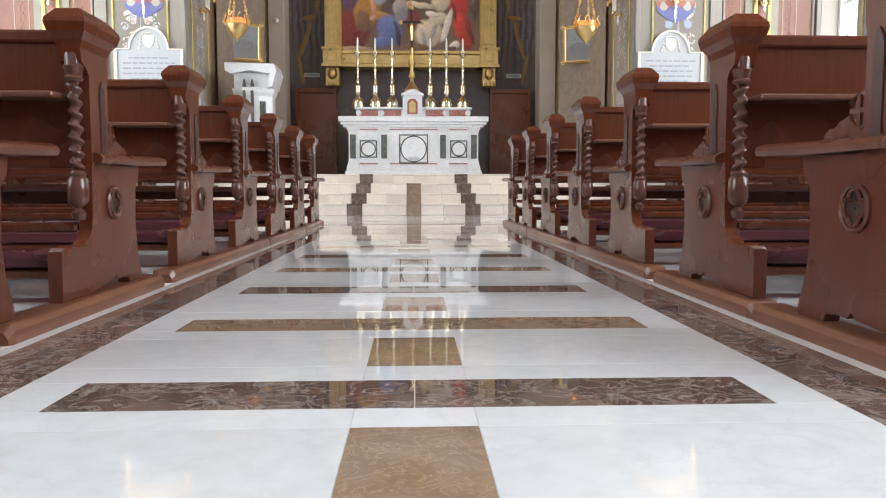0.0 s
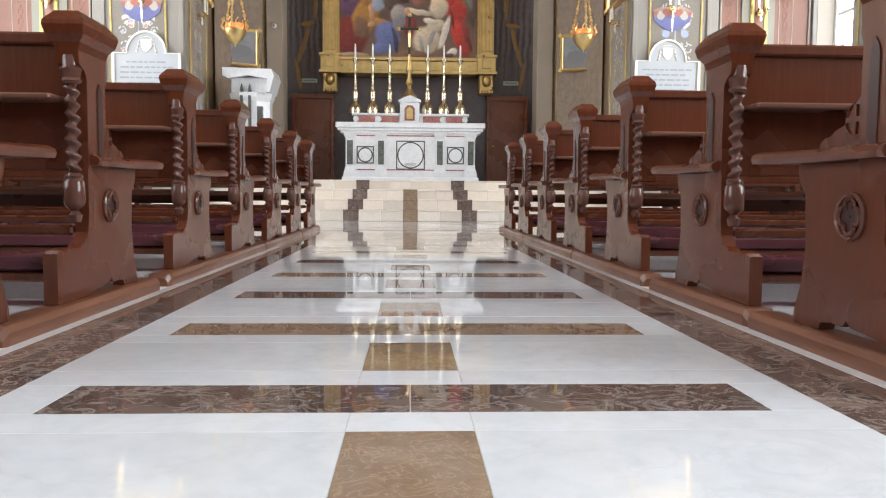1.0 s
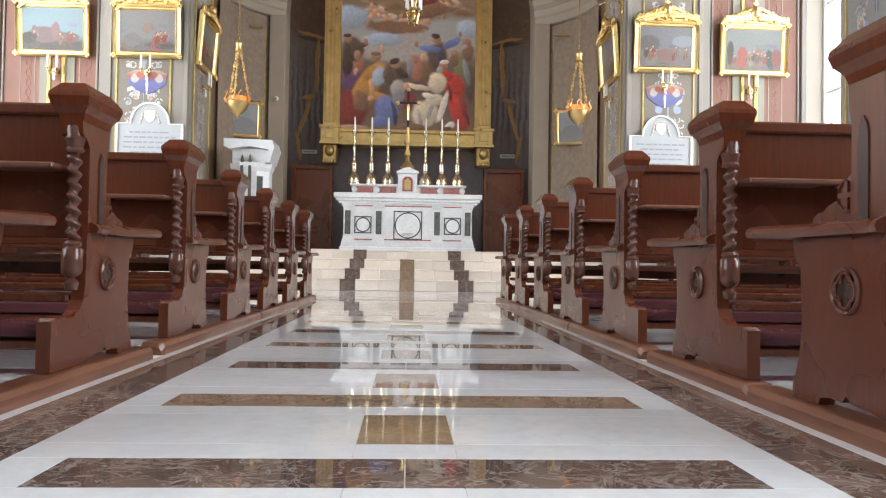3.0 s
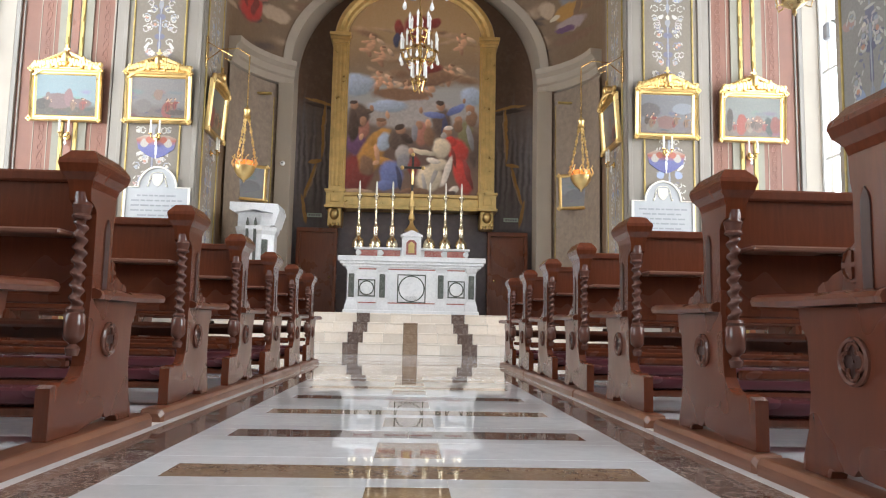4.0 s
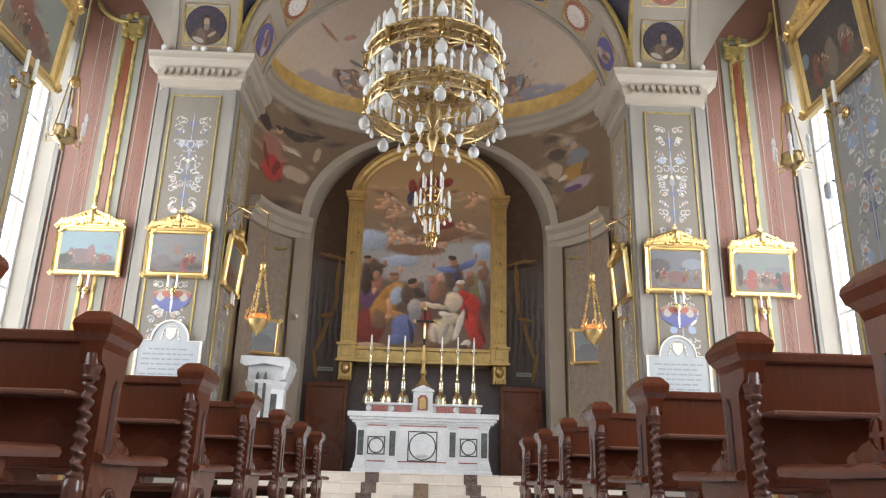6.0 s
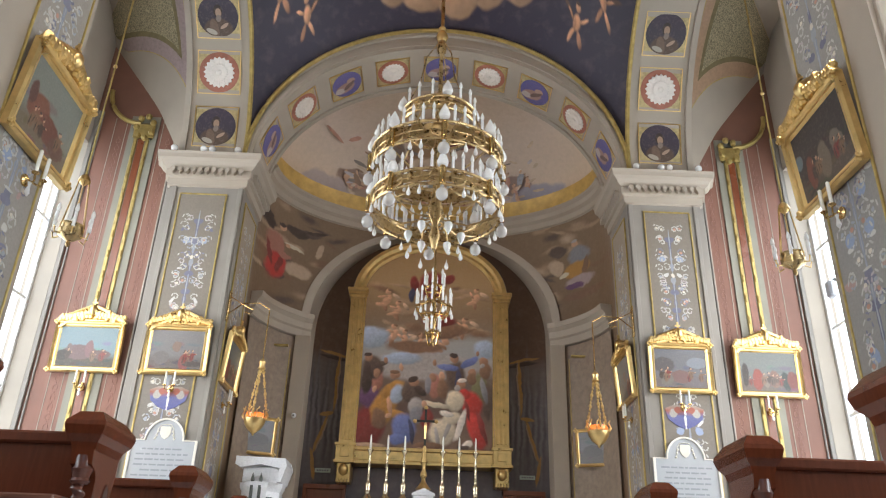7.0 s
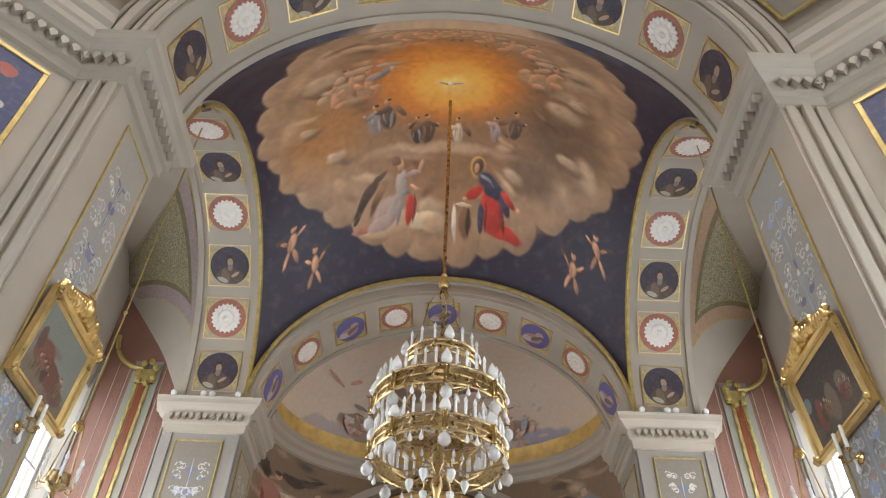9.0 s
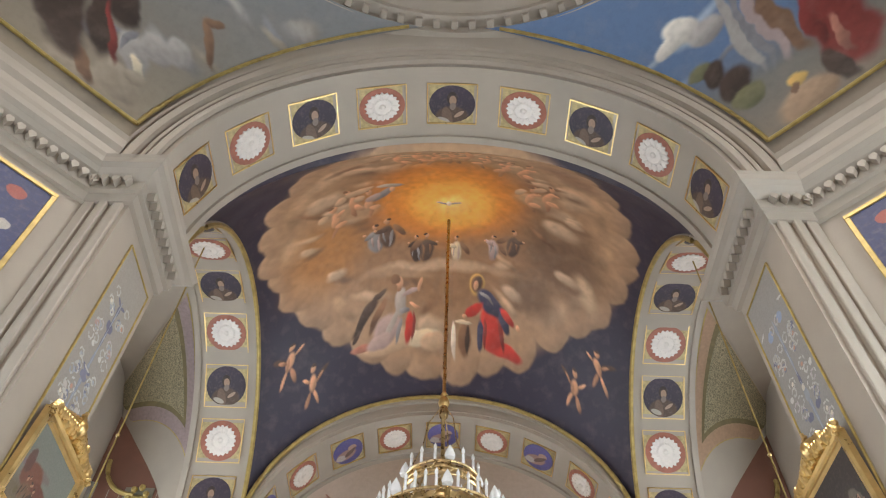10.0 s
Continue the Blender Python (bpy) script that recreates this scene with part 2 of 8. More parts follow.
def standing(r, robe, fold, hair="brown"):
    """A robed figure seen small."""
    return [(robe, 0.0, -0.10, 0.24, 0.42, r.uniform(-8, 8)), (fold, -0.10, -0.18, 0.045, 0.30, r.uniform(-15, 15)), (fold, 0.10, -0.05, 0.035, 0.26, r.uniform(-20, 20)), (robe, 0.16, 0.12, 0.22, 0.09, r.uniform(-50, 40)), ("flesh", 0.33, 0.18, 0.06, 0.05, 0), ("fleshd", 0.0, 0.36, 0.06, 0.07, 0), ("flesh", 0.02, 0.44, 0.085, 0.10, 0), (hair, -0.04, 0.49, 0.075, 0.055, 25)]


MAHOGANY = wood("mahogany", (0.142, 0.036, 0.015), (0.100, 0.024, 0.010), 0.25)
KERBWOOD = wood("kerb_wood", (0.26, 0.105, 0.055), (0.15, 0.055, 0.03), 0.35, (3, 1.2, 14))
DOORWOOD = wood("door_wood", (0.25, 0.075, 0.03), (0.17, 0.045, 0.018), 0.3)
LEATHER = plain("oxblood_leather", (0.085, 0.022, 0.028), 0.28, vary=0.2, grain=120, relief=0.08)
WHITE_M = marble("white_marble", (0.77, 0.79, 0.82), (0.67, 0.69, 0.72), (0.56, 0.57, 0.60), 0.022, 1.3, 0.22, 0.04)
DARK_M = marble("dark_emperador", (0.085, 0.055, 0.047), (0.20, 0.145, 0.122), (0.48, 0.43, 0.40), 0.022, 4.5, 0.6, 0.15)
LIGHT_M = marble("light_emperador", (0.36, 0.26, 0.185), (0.25, 0.17, 0.115), (0.55, 0.44, 0.33), 0.03, 7.0, 0.4, 0.08)
CREAM_M = marble("cream_marble", (0.80, 0.73, 0.655), (0.74, 0.655, 0.56), (0.66, 0.56, 0.45), 0.12, 2.5, 0.25, 0.1)
ALTAR_M = marble("altar_marble", (0.80, 0.80, 0.81), (0.70, 0.71, 0.73), (0.48, 0.49, 0.52), 0.2, 2.2, 0.4, 0.03)
GREY_M = marble("dark_green_marble", (0.05, 0.055, 0.05), (0.12, 0.13, 0.12), (0.3, 0.3, 0.28), 0.12, 9, 0.4, 0.05)
RED_M = marble("red_marble", (0.30, 0.07, 0.06), (0.42, 0.16, 0.13), (0.6, 0.45, 0.4), 0.15, 8, 0.5, 0.05)
GROUT = plain("joint_mortar", (0.66, 0.65, 0.62), 0.6)
STUCCO = plain("grey_stucco", (0.385, 0.325, 0.262), 0.6, vary=0.08, scale=1.2, grain=60, relief=0.03)
STUCCO_L = plain("pale_stucco", (0.39, 0.335, 0.272), 0.55, vary=0.06, scale=1.5, grain=60, relief=0.03)
# stucco darkened in its colour where the window lamps overlight far piers
STUCCO_DIM = plain("grey_pier_paint", (0.265, 0.24, 0.212), 0.6, vary=0.08, scale=1.2, grain=60, relief=0.03)
STUCCO_D = plain("shaded_grey_paint", (0.36, 0.345, 0.32), 0.6, vary=0.08, scale=1.2, grain=60, relief=0.03)
GOLD = plain("gilding", (0.74, 0.53, 0.23), 0.33, 1.0, vary=0.14, scale=6, grain=60, relief=0.12)
GOLD_P = plain("gold_paint", (0.46, 0.34, 0.12), 0.42, 0.5, vary=0.25, scale=8, grain=70, relief=0.1)
BRASS = plain("brass", (0.78, 0.56, 0.25), 0.2, 1.0, vary=0.12, scale=12, grain=80, relief=0.05)
SILVER = plain("pale_brass", (0.82, 0.74, 0.55), 0.14, 1.0, vary=0.1, scale=12, grain=80, relief=0.03)
WAX = plain("candle_wax", (0.85, 0.83, 0.76), 0.4, vary=0.04)
WHITE_P = plain("white_paint", (0.78, 0.78, 0.77), 0.45, vary=0.04)
PLAQUE = plain("plaque_marble", (0.40, 0.415, 0.435), 0.22, vary=0.04, scale=4)
INK = plain("engraved_letters", (0.24, 0.25, 0.27), 0.5, vary=0.05)
BLACK = plain("black_iron", (0.03, 0.028, 0.025), 0.5)
BULB = plain("clear_bulb", (0.96, 0.96, 0.95), 0.1, vary=0.02, relief=0)
BULB.node_tree.nodes["Principled BSDF"].inputs["Transmission Weight"].default_value = 0.12
BULB.node_tree.nodes["Principled BSDF"].inputs["IOR"].default_value = 1.3

# ---------------------------------------------------------------- mesh tools


class Form:
    """Collects faces for one mesh."""

    def __init__(self):
        self.v, self.f = [], []

    def add(self, verts, faces):
        n = len(self.v)
        self.v += [tuple(p) for p in verts]
        self.f += [tuple(i + n for i in f) for f in faces]
        return self

    def box(self, x0, y0, z0, x1, y1, z1, chamfer=0.0):
        c = min(chamfer, (x1 - x0) / 2.1, (y1 - y0) / 2.1, (z1 - z0) / 2.1)
        if c <= 0:
            vs = [(x, y, z) for z in (z0, z1) for y in (y0, y1) for x in (x0, x1)]
            return self.add(vs, [(0, 2, 3, 1), (4, 5, 7, 6), (0, 1, 5, 4), (2, 6, 7, 3), (0, 4, 6, 2), (1, 3, 7, 5)])
        rings = []
        for z, k in ((z0, c), (z0 + c, 0), (z1 - c, 0), (z1, c)):
            a0, a1, b0, b1 = x0 + k, x1 - k, y0 + k, y1 - k
            rings.append([(a0 + c, b0, z), (a1 - c, b0, z), (a1, b0 + c, z), (a1, b1 - c, z), (a1 - c, b1, z), (a0 + c, b1, z), (a0, b1 - c, z), (a0, b0 + c, z)])
        return self.loft(rings, caps=True)

    def loft(self, rings, closed=True, caps=False):
        n = len(rings[0])
        fs = []
        for k in range(len(rings) - 1):
            for i in range(n if closed else n - 1):
                j = (i + 1) % n
                fs.append((k * n + i, k * n + j, (k + 1) * n + j, (k + 1) * n + i))
        if caps:
            fs += [tuple(reversed(range(n))), tuple(range((len(rings) - 1) * n, len(rings) * n))]
        return self.add([p for r in rings for p in r], fs)

    def lathe(self, prof, at=(0, 0, 0), n=12):
        """prof: (radius, z) from bottom to top."""
        rings = [[(at[0] + r * math.cos(2 * math.pi * i / n), at[1] + r * math.sin(2 * math.pi * i / n), at[2] + z) for i in range(n)] for r, z in prof]
        return self.loft(rings, True, True)

    def tube(self, path, r, n=6, taper=None):
        rings = []
        P = [Vector(p) for p in path]
        for i, p in enumerate(P):
            d = (P[min(i + 1, len(P) - 1)] - P[max(i - 1, 0)]).normalized()
            up = Vector((0, 0, 1)) if abs(d.z) < 0.9 else Vector((0, 1, 0))
            a = d.cross(up).normalized()
            b = a.cross(d)
            k = r if taper is None else r * taper[i]
            rings.append([p + a * (k * math.cos(2 * math.pi * j / n)) + b * (k * math.sin(2 * math.pi * j / n)) for j in range(n)])
        return self.loft(rings, True, True)

    def prism(self, poly, axis, lo, hi):
        """A polygon of two coordinates, given thickness along axis ('x', 'y' or 'z')."""
        put = {"x": lambda a, b, d: (d, a, b), "y": lambda a, b, d: (a, d, b), "z": lambda a, b, d: (a, b, d)}[axis]
        return self.loft([[put(a, b, lo) for a, b in poly], [put(a, b, hi) for a, b in poly]], True, True)

    def grid(self, fn, nu, nv):
        vs = [fn(i / nu, j / nv) for j in range(nv + 1) for i in range(nu + 1)]
        w = nu + 1
        return self.add(vs, [(j * w + i, j * w + i + 1, (j + 1) * w + i + 1, (j + 1) * w + i) for j in range(nv) for i in range(nu)])

    def run(self, path, prof, closed=False):
        """Sweeps a profile of (out, up) along a path of (x, y) or (x, y, z); out is to the path's right."""
        P = [Vector((p[0], p[1], p[2] if len(p) > 2 else 0)) for p in path]
        rings = []
        n = len(P)
        for i, p in enumerate(P):
            a = (p - P[i - 1]) if (i or closed) else (P[1] - p)
            b = (P[(i + 1) % n] - p) if (i < n - 1 or closed) else a
            na, nb = [Vector((d.y, -d.x, 0)).normalized() for d in (a, b)]
            m = (na + nb).normalized()
            m /= max(0.3, m.dot(na))
            rings.append([p + m * o + Vector((0, 0, u)) for o, u in prof])
        if closed:
            rings.append(rings[0])
        return self.loft(rings, True, not closed)

    def sphere(self, at, r, n=8, sz=1.0):
        k = max(4, n // 2 + 1)
        return self.lathe([(max(0.001, r * math.sin(math.pi * i / k)), -r * sz * math.cos(math.pi * i / k)) for i in range(k + 1)], at, n)

    def moved(self, m):
        self.v = [tuple(m @ Vector(p)) for p in self.v]
        return self

    def mesh(self, name, mat, smooth=False):
        me = bpy.data.meshes.new(name)
        me.from_pydata(self.v, [], self.f)
        b = bmesh.new()
        b.from_mesh(me)
        bmesh.ops.recalc_face_normals(b, faces=b.faces)
        b.to_mesh(me)
        b.free()
        me.materials.append(mat)
        if smooth:
            me.polygons.foreach_set("use_smooth", [True] * len(me.polygons))
            me.set_sharp_from_angle(angle=radians(40))
        return me


def part(name, form, mat, parent=None, label="", smooth=False, at=None):
    ob = new(name, form if isinstance(form, bpy.types.Mesh) else form.mesh(name, mat, smooth))
    if parent:
        ob.parent = parent
    if at is not None:
        ob.matrix_basis = at if isinstance(at, Matrix) else Matrix.Translation(at)
    if label:
        tagged(ob, label)
    return ob


def thing(name, label, category, at=(0, 0, 0), group="", kind=""):
    ob = new(name)
    ob.empty_display_size = 0.1
    ob.matrix_basis = at if isinstance(at, Matrix) else Matrix.Translation(at)
    return tagged(ob, label, category, group, kind)


def setting(name, form, mat, label, category, smooth=False):
    return tagged(part(name, form, mat, smooth=smooth), label, category, kind="structure")


# ---------------------------------------------------------------- the plan
XJ = 3.75                  # half width of the chancel arches
YA0, YA1 = 4.95, 6.3      # near arch, front and back
YB0, YB1 = 12.8, 14.2      # far arch
ZC0, ZC1 = 7.62, 8.25      # cornice
RISE, RISE_A = 3.05, 3.6   # of the far and near arch over the cornice
XO, YP = 5.2, 12.95        # outer edge of the far piers; pink wall behind them
XW = 7.05                  # window walls
YV0 = 6.5                  # south edge of the painted vault
YMID = (YV0 + YB0) / 2
APX, APB, ZRING = XJ, 2.6, 8.85


def arch_pt(u, a=XJ, b=RISE, z0=ZC1):
    """A point of the half ellipse, u from 0 to 1, spaced evenly enough."""
    t = math.pi * (1 - u)
    return a * math.cos(t), z0 + b * math.sin(t)


def arch_even(k, n, a=XJ, b=RISE, z0=ZC1, lo=0.0, hi=1.0):
    """The k-th of n even places along the arch: x, z and the slope's angle."""
    pts = [arch_pt(i / 400, a, b, z0) for i in range(401)]
    s = [0.0]
    for p, q in zip(pts, pts[1:]):
        s.append(s[-1] + math.dist(p, q))
    want = s[-1] * (lo + (hi - lo) * (k + 0.5) / n)
    i = max(1, next(j for j, d in enumerate(s) if d >= want))
    (x0, z0_), (x1, z1_) = pts[i - 1], pts[i]
    return x1, z1_, math.atan2(z1_ - z0_, x1 - x0)


# ---------------------------------------------------------------- shell
f = Form().box(-9.0, -9.0, -0.30, 9.0, 18.5, -0.002)
floor = setting("floor", f, GROUT, "polished marble church floor with mortar joints", "floor")

for s, nm in ((-1, "west"), (1, "east")):
    # window wall with a tall opening
    f = Form()
    x0, x1 = sorted((s * XW, s * (XW + 0.5)))
    f.box(x0, YA1 - 0.4, 0, x1, 8.3, 12.4).box(x0, 12.9, 0, x1, YP + 0.4, 12.4)
    f.box(x0, 8.3, 0, x1, 12.9, 1.9).box(x0, 8.3, 8.6, x1, 12.9, 12.4)
    setting("wall_" + nm, f, STUCCO_L, "pale plastered side wall with a tall window opening", "wall")

rest = Form()
for s in (-1, 1):
    rest.box(min(s * (XJ + 0.05), s * (XW + 0.5)), YP + 0.4, 0, max(s * (XJ + 0.05), s * (XW + 0.5)), YP + 0.8, 12.4)
setting("wall_chancel", rest, STUCCO, "plain wall behind the side recesses", "wall")

# crossing: diagonal faces, side and rear walls that close the place
f = Form()
for s in (-1, 1):
    f.prism([(s * 4.3, YA0), (s * 6.3, 2.95), (s * 6.9, 3.3), (s * 4.9, YA0 + 0.6)], "z", 0, 8.0)
    xa, xb = sorted((s * 6.3, s * 6.8))
    f.prism([(s * 6.3, 2.95), (s * 6.3, 2.2), (s * 6.9, 2.2), (s * 6.9, 3.3)], "z", 0, 12.4)
    # the gap in this unseen arm wall is added for the fill lamp
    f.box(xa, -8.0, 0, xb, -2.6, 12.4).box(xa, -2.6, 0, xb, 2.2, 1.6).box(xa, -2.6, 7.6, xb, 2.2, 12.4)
setting("wall_crossing", f, STUCCO, "grey plastered walls of the crossing", "wall")
# rear wall out of view; its opening is added to hold the fill lamp
f = Form().box(-6.8, -8.5, 0, -3.2, -8.0, 12.4).box(3.2, -8.5, 0, 6.8, -8.0, 12.4).box(-3.2, -8.5, 8.7, 3.2, -8.0, 12.4).box(-3.2, -8.5, 0, 3.2, -8.0, 2.3)
setting("wall_rear", f, STUCCO, "plain rear wall with a large window opening", "wall")

# ceiling of the crossing: ring, drum and dome, with an unseen open lantern added for light
f = Form()
RD, ZD = 4.5, 12.6
prof = [(RD + 0.28, ZD - 0.25), (RD + 0.1, ZD - 0.22), (RD + 0.06, ZD - 0.08), (RD - 0.1, ZD), (RD - 0.12, ZD + 0.12), (RD, ZD + 0.2), (RD + 0.28, ZD + 0.25)]
rings = [[(r * math.cos(2 * math.pi * i / 72), r * math.sin(2 * math.pi * i / 72), z) for i in range(72)] for r, z in prof]
f.loft(rings + [rings[0]])
setting("dome_ring", f, STUCCO_L, "pale moulded ring at the foot of the dome", "cornice", True)
f = Form()
prof = [(RD + 0.06, ZD + 0.1), (RD, ZD + 0.9), (RD * 0.95, ZD + 1.9), (RD * 0.8, ZD + 3.1), (RD * 0.55, ZD + 4.0), (1.6, ZD + 4.4)]
f.loft([[(r * math.cos(2 * math.pi * i / 48), r * math.sin(2 * math.pi * i / 48), z) for i in range(48)] for r, z in prof])
# dark colour offsets the lantern lamp's glare on the dome
setting("ceiling_dome", f, plain("dimmed_dome", (0.13, 0.115, 0.10), 0.6, vary=0.35, scale=0.8), "dome over the crossing, coloured dark against lamp glare", "ceiling", True)
f = Form()
prof = [(RD - 0.05, ZD + 0.16), (RD - 0.12, ZD + 0.10), (RD - 0.3, ZD + 0.12), (RD - 0.36, ZD + 0.22), (RD - 0.6, ZD + 0.24), (RD - 0.66, ZD + 0.14), (RD - 0.82, ZD + 0.14), (RD - 0.84, ZD + 0.5), (RD - 0.05, ZD + 0.5)]
rings = [[(q * math.cos(2 * math.pi * i / 72), q * math.sin(2 * math.pi * i / 72), z) for i in range(72)] for q, z in prof]
f.loft(rings + [rings[0]])
setting("dome_gallery", f, STUCCO, "grey moulded inner ring at the foot of the dome", "cornice", True)
f = Form()
for i in range(60):
    a = 2 * math.pi * i / 60
    blk = Form().sphere((0, 0, 0), 0.13, 8, 0.5).moved(Matrix.Translation(((RD - 0.48) * math.cos(a), (RD - 0.48) * math.sin(a), ZD + 0.22)))
    f.add(blk.v, blk.f)
tagged(part("dome_bosses", f, STUCCO_L, smooth=True), "row of plaster bosses inside the dome ring", "moulding", kind="structure")
f = Form()
for i in range(96):
    a = 2 * math.pi * i / 96
    f.add(*(lambda F: (F.v, F.f))(Form().box(-0.07, -0.06, -0.06, 0.07, 0.06, 0.06, 0.015).moved(Matrix.Translation(((RD - 0.02) * math.cos(a), (RD - 0.02) * math.sin(a), ZD - 0.16)) @ Matrix.Rotation(a, 4, "Z"))))
tagged(part("dentils", f, STUCCO_L), "row of small plaster blocks under the dome ring", "moulding", kind="structure")


def pendentive(u, v, sx, sy):
    """From the diagonal wall's head (v = 0) up to the dome ring; u from the chancel arch to the arm's arch."""
    t = v * math.pi / 2 * 0.93
    h = ZC1 + 0.25 + (ZD - 0.45 - ZC1) * math.sin(t) / math.sin(math.pi / 2 * 0.93)
    a = Vector((-4.35 * math.cos(t), YA0 - 0.02 - 0.42 * v ** 2, h))
    b = Vector((-4.4 - 1.95 * math.cos(t), 0.45 + 2.4 * math.cos(t), h))
    p = a.lerp(b, u)
    k = (1 - v) + v * (a.xy.length * (1 - u) + b.xy.length * u) / p.xy.length
    return (p.x * k * sx, p.y * k * sy, h)


def brushed(rows):
    return [(x, z, rx, rz, turn, TONES[t], (0.72, 1.08)) for t, x, z, rx, rz, turn in rows]


pr = random.Random(6)
grain_w = [(pr.uniform(-5, -2.2), pr.uniform(9.2, 12.3), pr.uniform(0.15, 0.4), pr.uniform(0.06, 0.16), pr.uniform(-40, 40), TONES[pr.choice(("stone", "grey", "stone", "slate"))], (0.1, 1.15)) for k in range(30)]
west = grain_w + brushed([("stone", -4.85, 9.5, 0.5, 0.35, 0), ("stone", -4.6, 9.85, 0.26, 0.30, 20), ("brown", -4.95, 9.75, 0.10, 0.30, 30), ("umber", -5.3, 10.3, 0.3, 0.7, 15), ("grey", -4.5, 10.4, 0.20, 0.30, 10), ("cream", -4.42, 10.25, 0.07, 0.16, 20), ("slate", -4.58, 10.55, 0.05, 0.22, -20), ("grey", -4.3, 10.7, 0.20, 0.24, 0), ("stone", -4.45, 10.1, 0.16, 0.10, 30), ("grey", -4.05, 10.85, 0.16, 0.2, 0), ("brown", -3.67, 11.2, 0.08, 0.30, 10), ("brown", -3.62, 11.45, 0.13, 0.06, 10), ("umber", -4.9, 10.5, 0.18, 0.55, 10), ("wine", -4.76, 10.45, 0.06, 0.45, 12), ("umber", -4.7, 10.95, 0.2, 0.3, 10)])
grain_e = [(pr.uniform(2.2, 4.2), pr.uniform(10.9, 12.3), pr.uniform(0.15, 0.4), pr.uniform(0.04, 0.12), pr.uniform(-30, 30), TONES[pr.choice(("sky", "slate", "sky"))], (0.1, 1.15)) for k in range(10)]
east = grain_e + brushed([("white", 3.45, 11.62, 0.26, 0.16, -30), ("white", 3.3, 11.5, 0.18, 0.12, 0), ("grey", 3.75, 11.45, 0.25, 0.16, -20), ("green", 3.70, 11.0, 0.16, 0.14, 0), ("umber", 3.85, 10.85, 0.16, 0.20, 0), ("umber", 4.07, 10.6, 0.20, 0.26, 0), ("green", 4.2, 10.3, 0.2, 0.2, 0), ("grey", 4.12, 11.2, 0.08, 0.75, 24), ("slate", 4.26, 11.15, 0.06, 0.75, 24), ("lilac", 4.42, 11.1, 0.08, 0.75, 24), ("brown", 4.6, 11.0, 0.10, 0.7, 24), ("haze", 4.75, 9.7, 0.35, 0.3, 0), ("gold", 4.70, 10.08, 0.10, 0.12, 0), ("brown", 4.66, 9.98, 0.05, 0.08, 0), ("wine", 5.2, 10.4, 0.3, 0.8, 15), ("rose", 5.2, 10.3, 0.06, 0.4, 15), ("umber", 5.1, 9.9, 0.12, 0.4, 20), ("wine", 4.92, 10.75, 0.10, 0.5, 14)])
PEND_GROUND = ([(0, (0.30, 0.24, 0.17)), (0.45, (0.26, 0.225, 0.18)), (1, (0.21, 0.215, 0.225))], [(0, (0.27, 0.21, 0.15)), (0.40, (0.20, 0.19, 0.17)), (0.58, (0.13, 0.20, 0.34)), (1, (0.12, 0.19, 0.33))])
PEND_PAINT = pigment_material("pendentive_paint", 0.6, 9)
for sx, sy in ((1, 1), (-1, 1), (1, -1), (-1, -1)):
    f = Form().grid(lambda u, v: pendentive(u, v, sx, sy), 200, 160)
    ob = tagged(part("pendentive", f, PEND_PAINT, smooth=True), "curved plaster pendentive painted with rocks, trees and sky" if sy > 0 else "curved painted plaster pendentive", "ceiling", kind="structure")
    pigment(ob.data, 2, PEND_GROUND[sx < 0], (9.0, 12.6), west if sx > 0 else east, 0.10, 3.2, (1.05, 1.0, 0.95))
    for border in ([pendentive(0.03, 0.17 + 0.81 * i / 24, sx, sy) for i in range(25)], [pendentive(0.03 + 0.9 * i / 24, 0.17, sx, sy) for i in range(25)]):
        f = Form().tube([Vector(p) * 0.995 for p in border], 0.032, 6)
        tagged(part("pendentive_border", f, GOLD_P, smooth=True), "gilded moulding along a painted pendentive", "moulding", kind="structure")
    # stepped mouldings between the diagonal cornice and the painted field
    f = Form()
    path = [(sx * -6.3, sy * 2.95), (sx * -4.3, sy * (YA0 - 0.02))]
    path = path if sx * sy > 0 else path[::-1]
    f.run(path, [(-0.3, ZC1), (0.26, ZC1), (0.26, ZC1 + 0.10), (0.20, ZC1 + 0.16), (0.20, ZC1 + 0.28), (0.25, ZC1 + 0.36), (0.24, ZC1 + 0.46), (0.15, ZC1 + 0.52), (0.14, ZC1 + 0.66), (0.17, ZC1 + 0.74), (0.08, ZC1 + 0.80), (-0.3, ZC1 + 0.80)])
    setting("diagonal_moulding", f, STUCCO_L, "stepped plaster mouldings over the diagonal wall", "moulding")

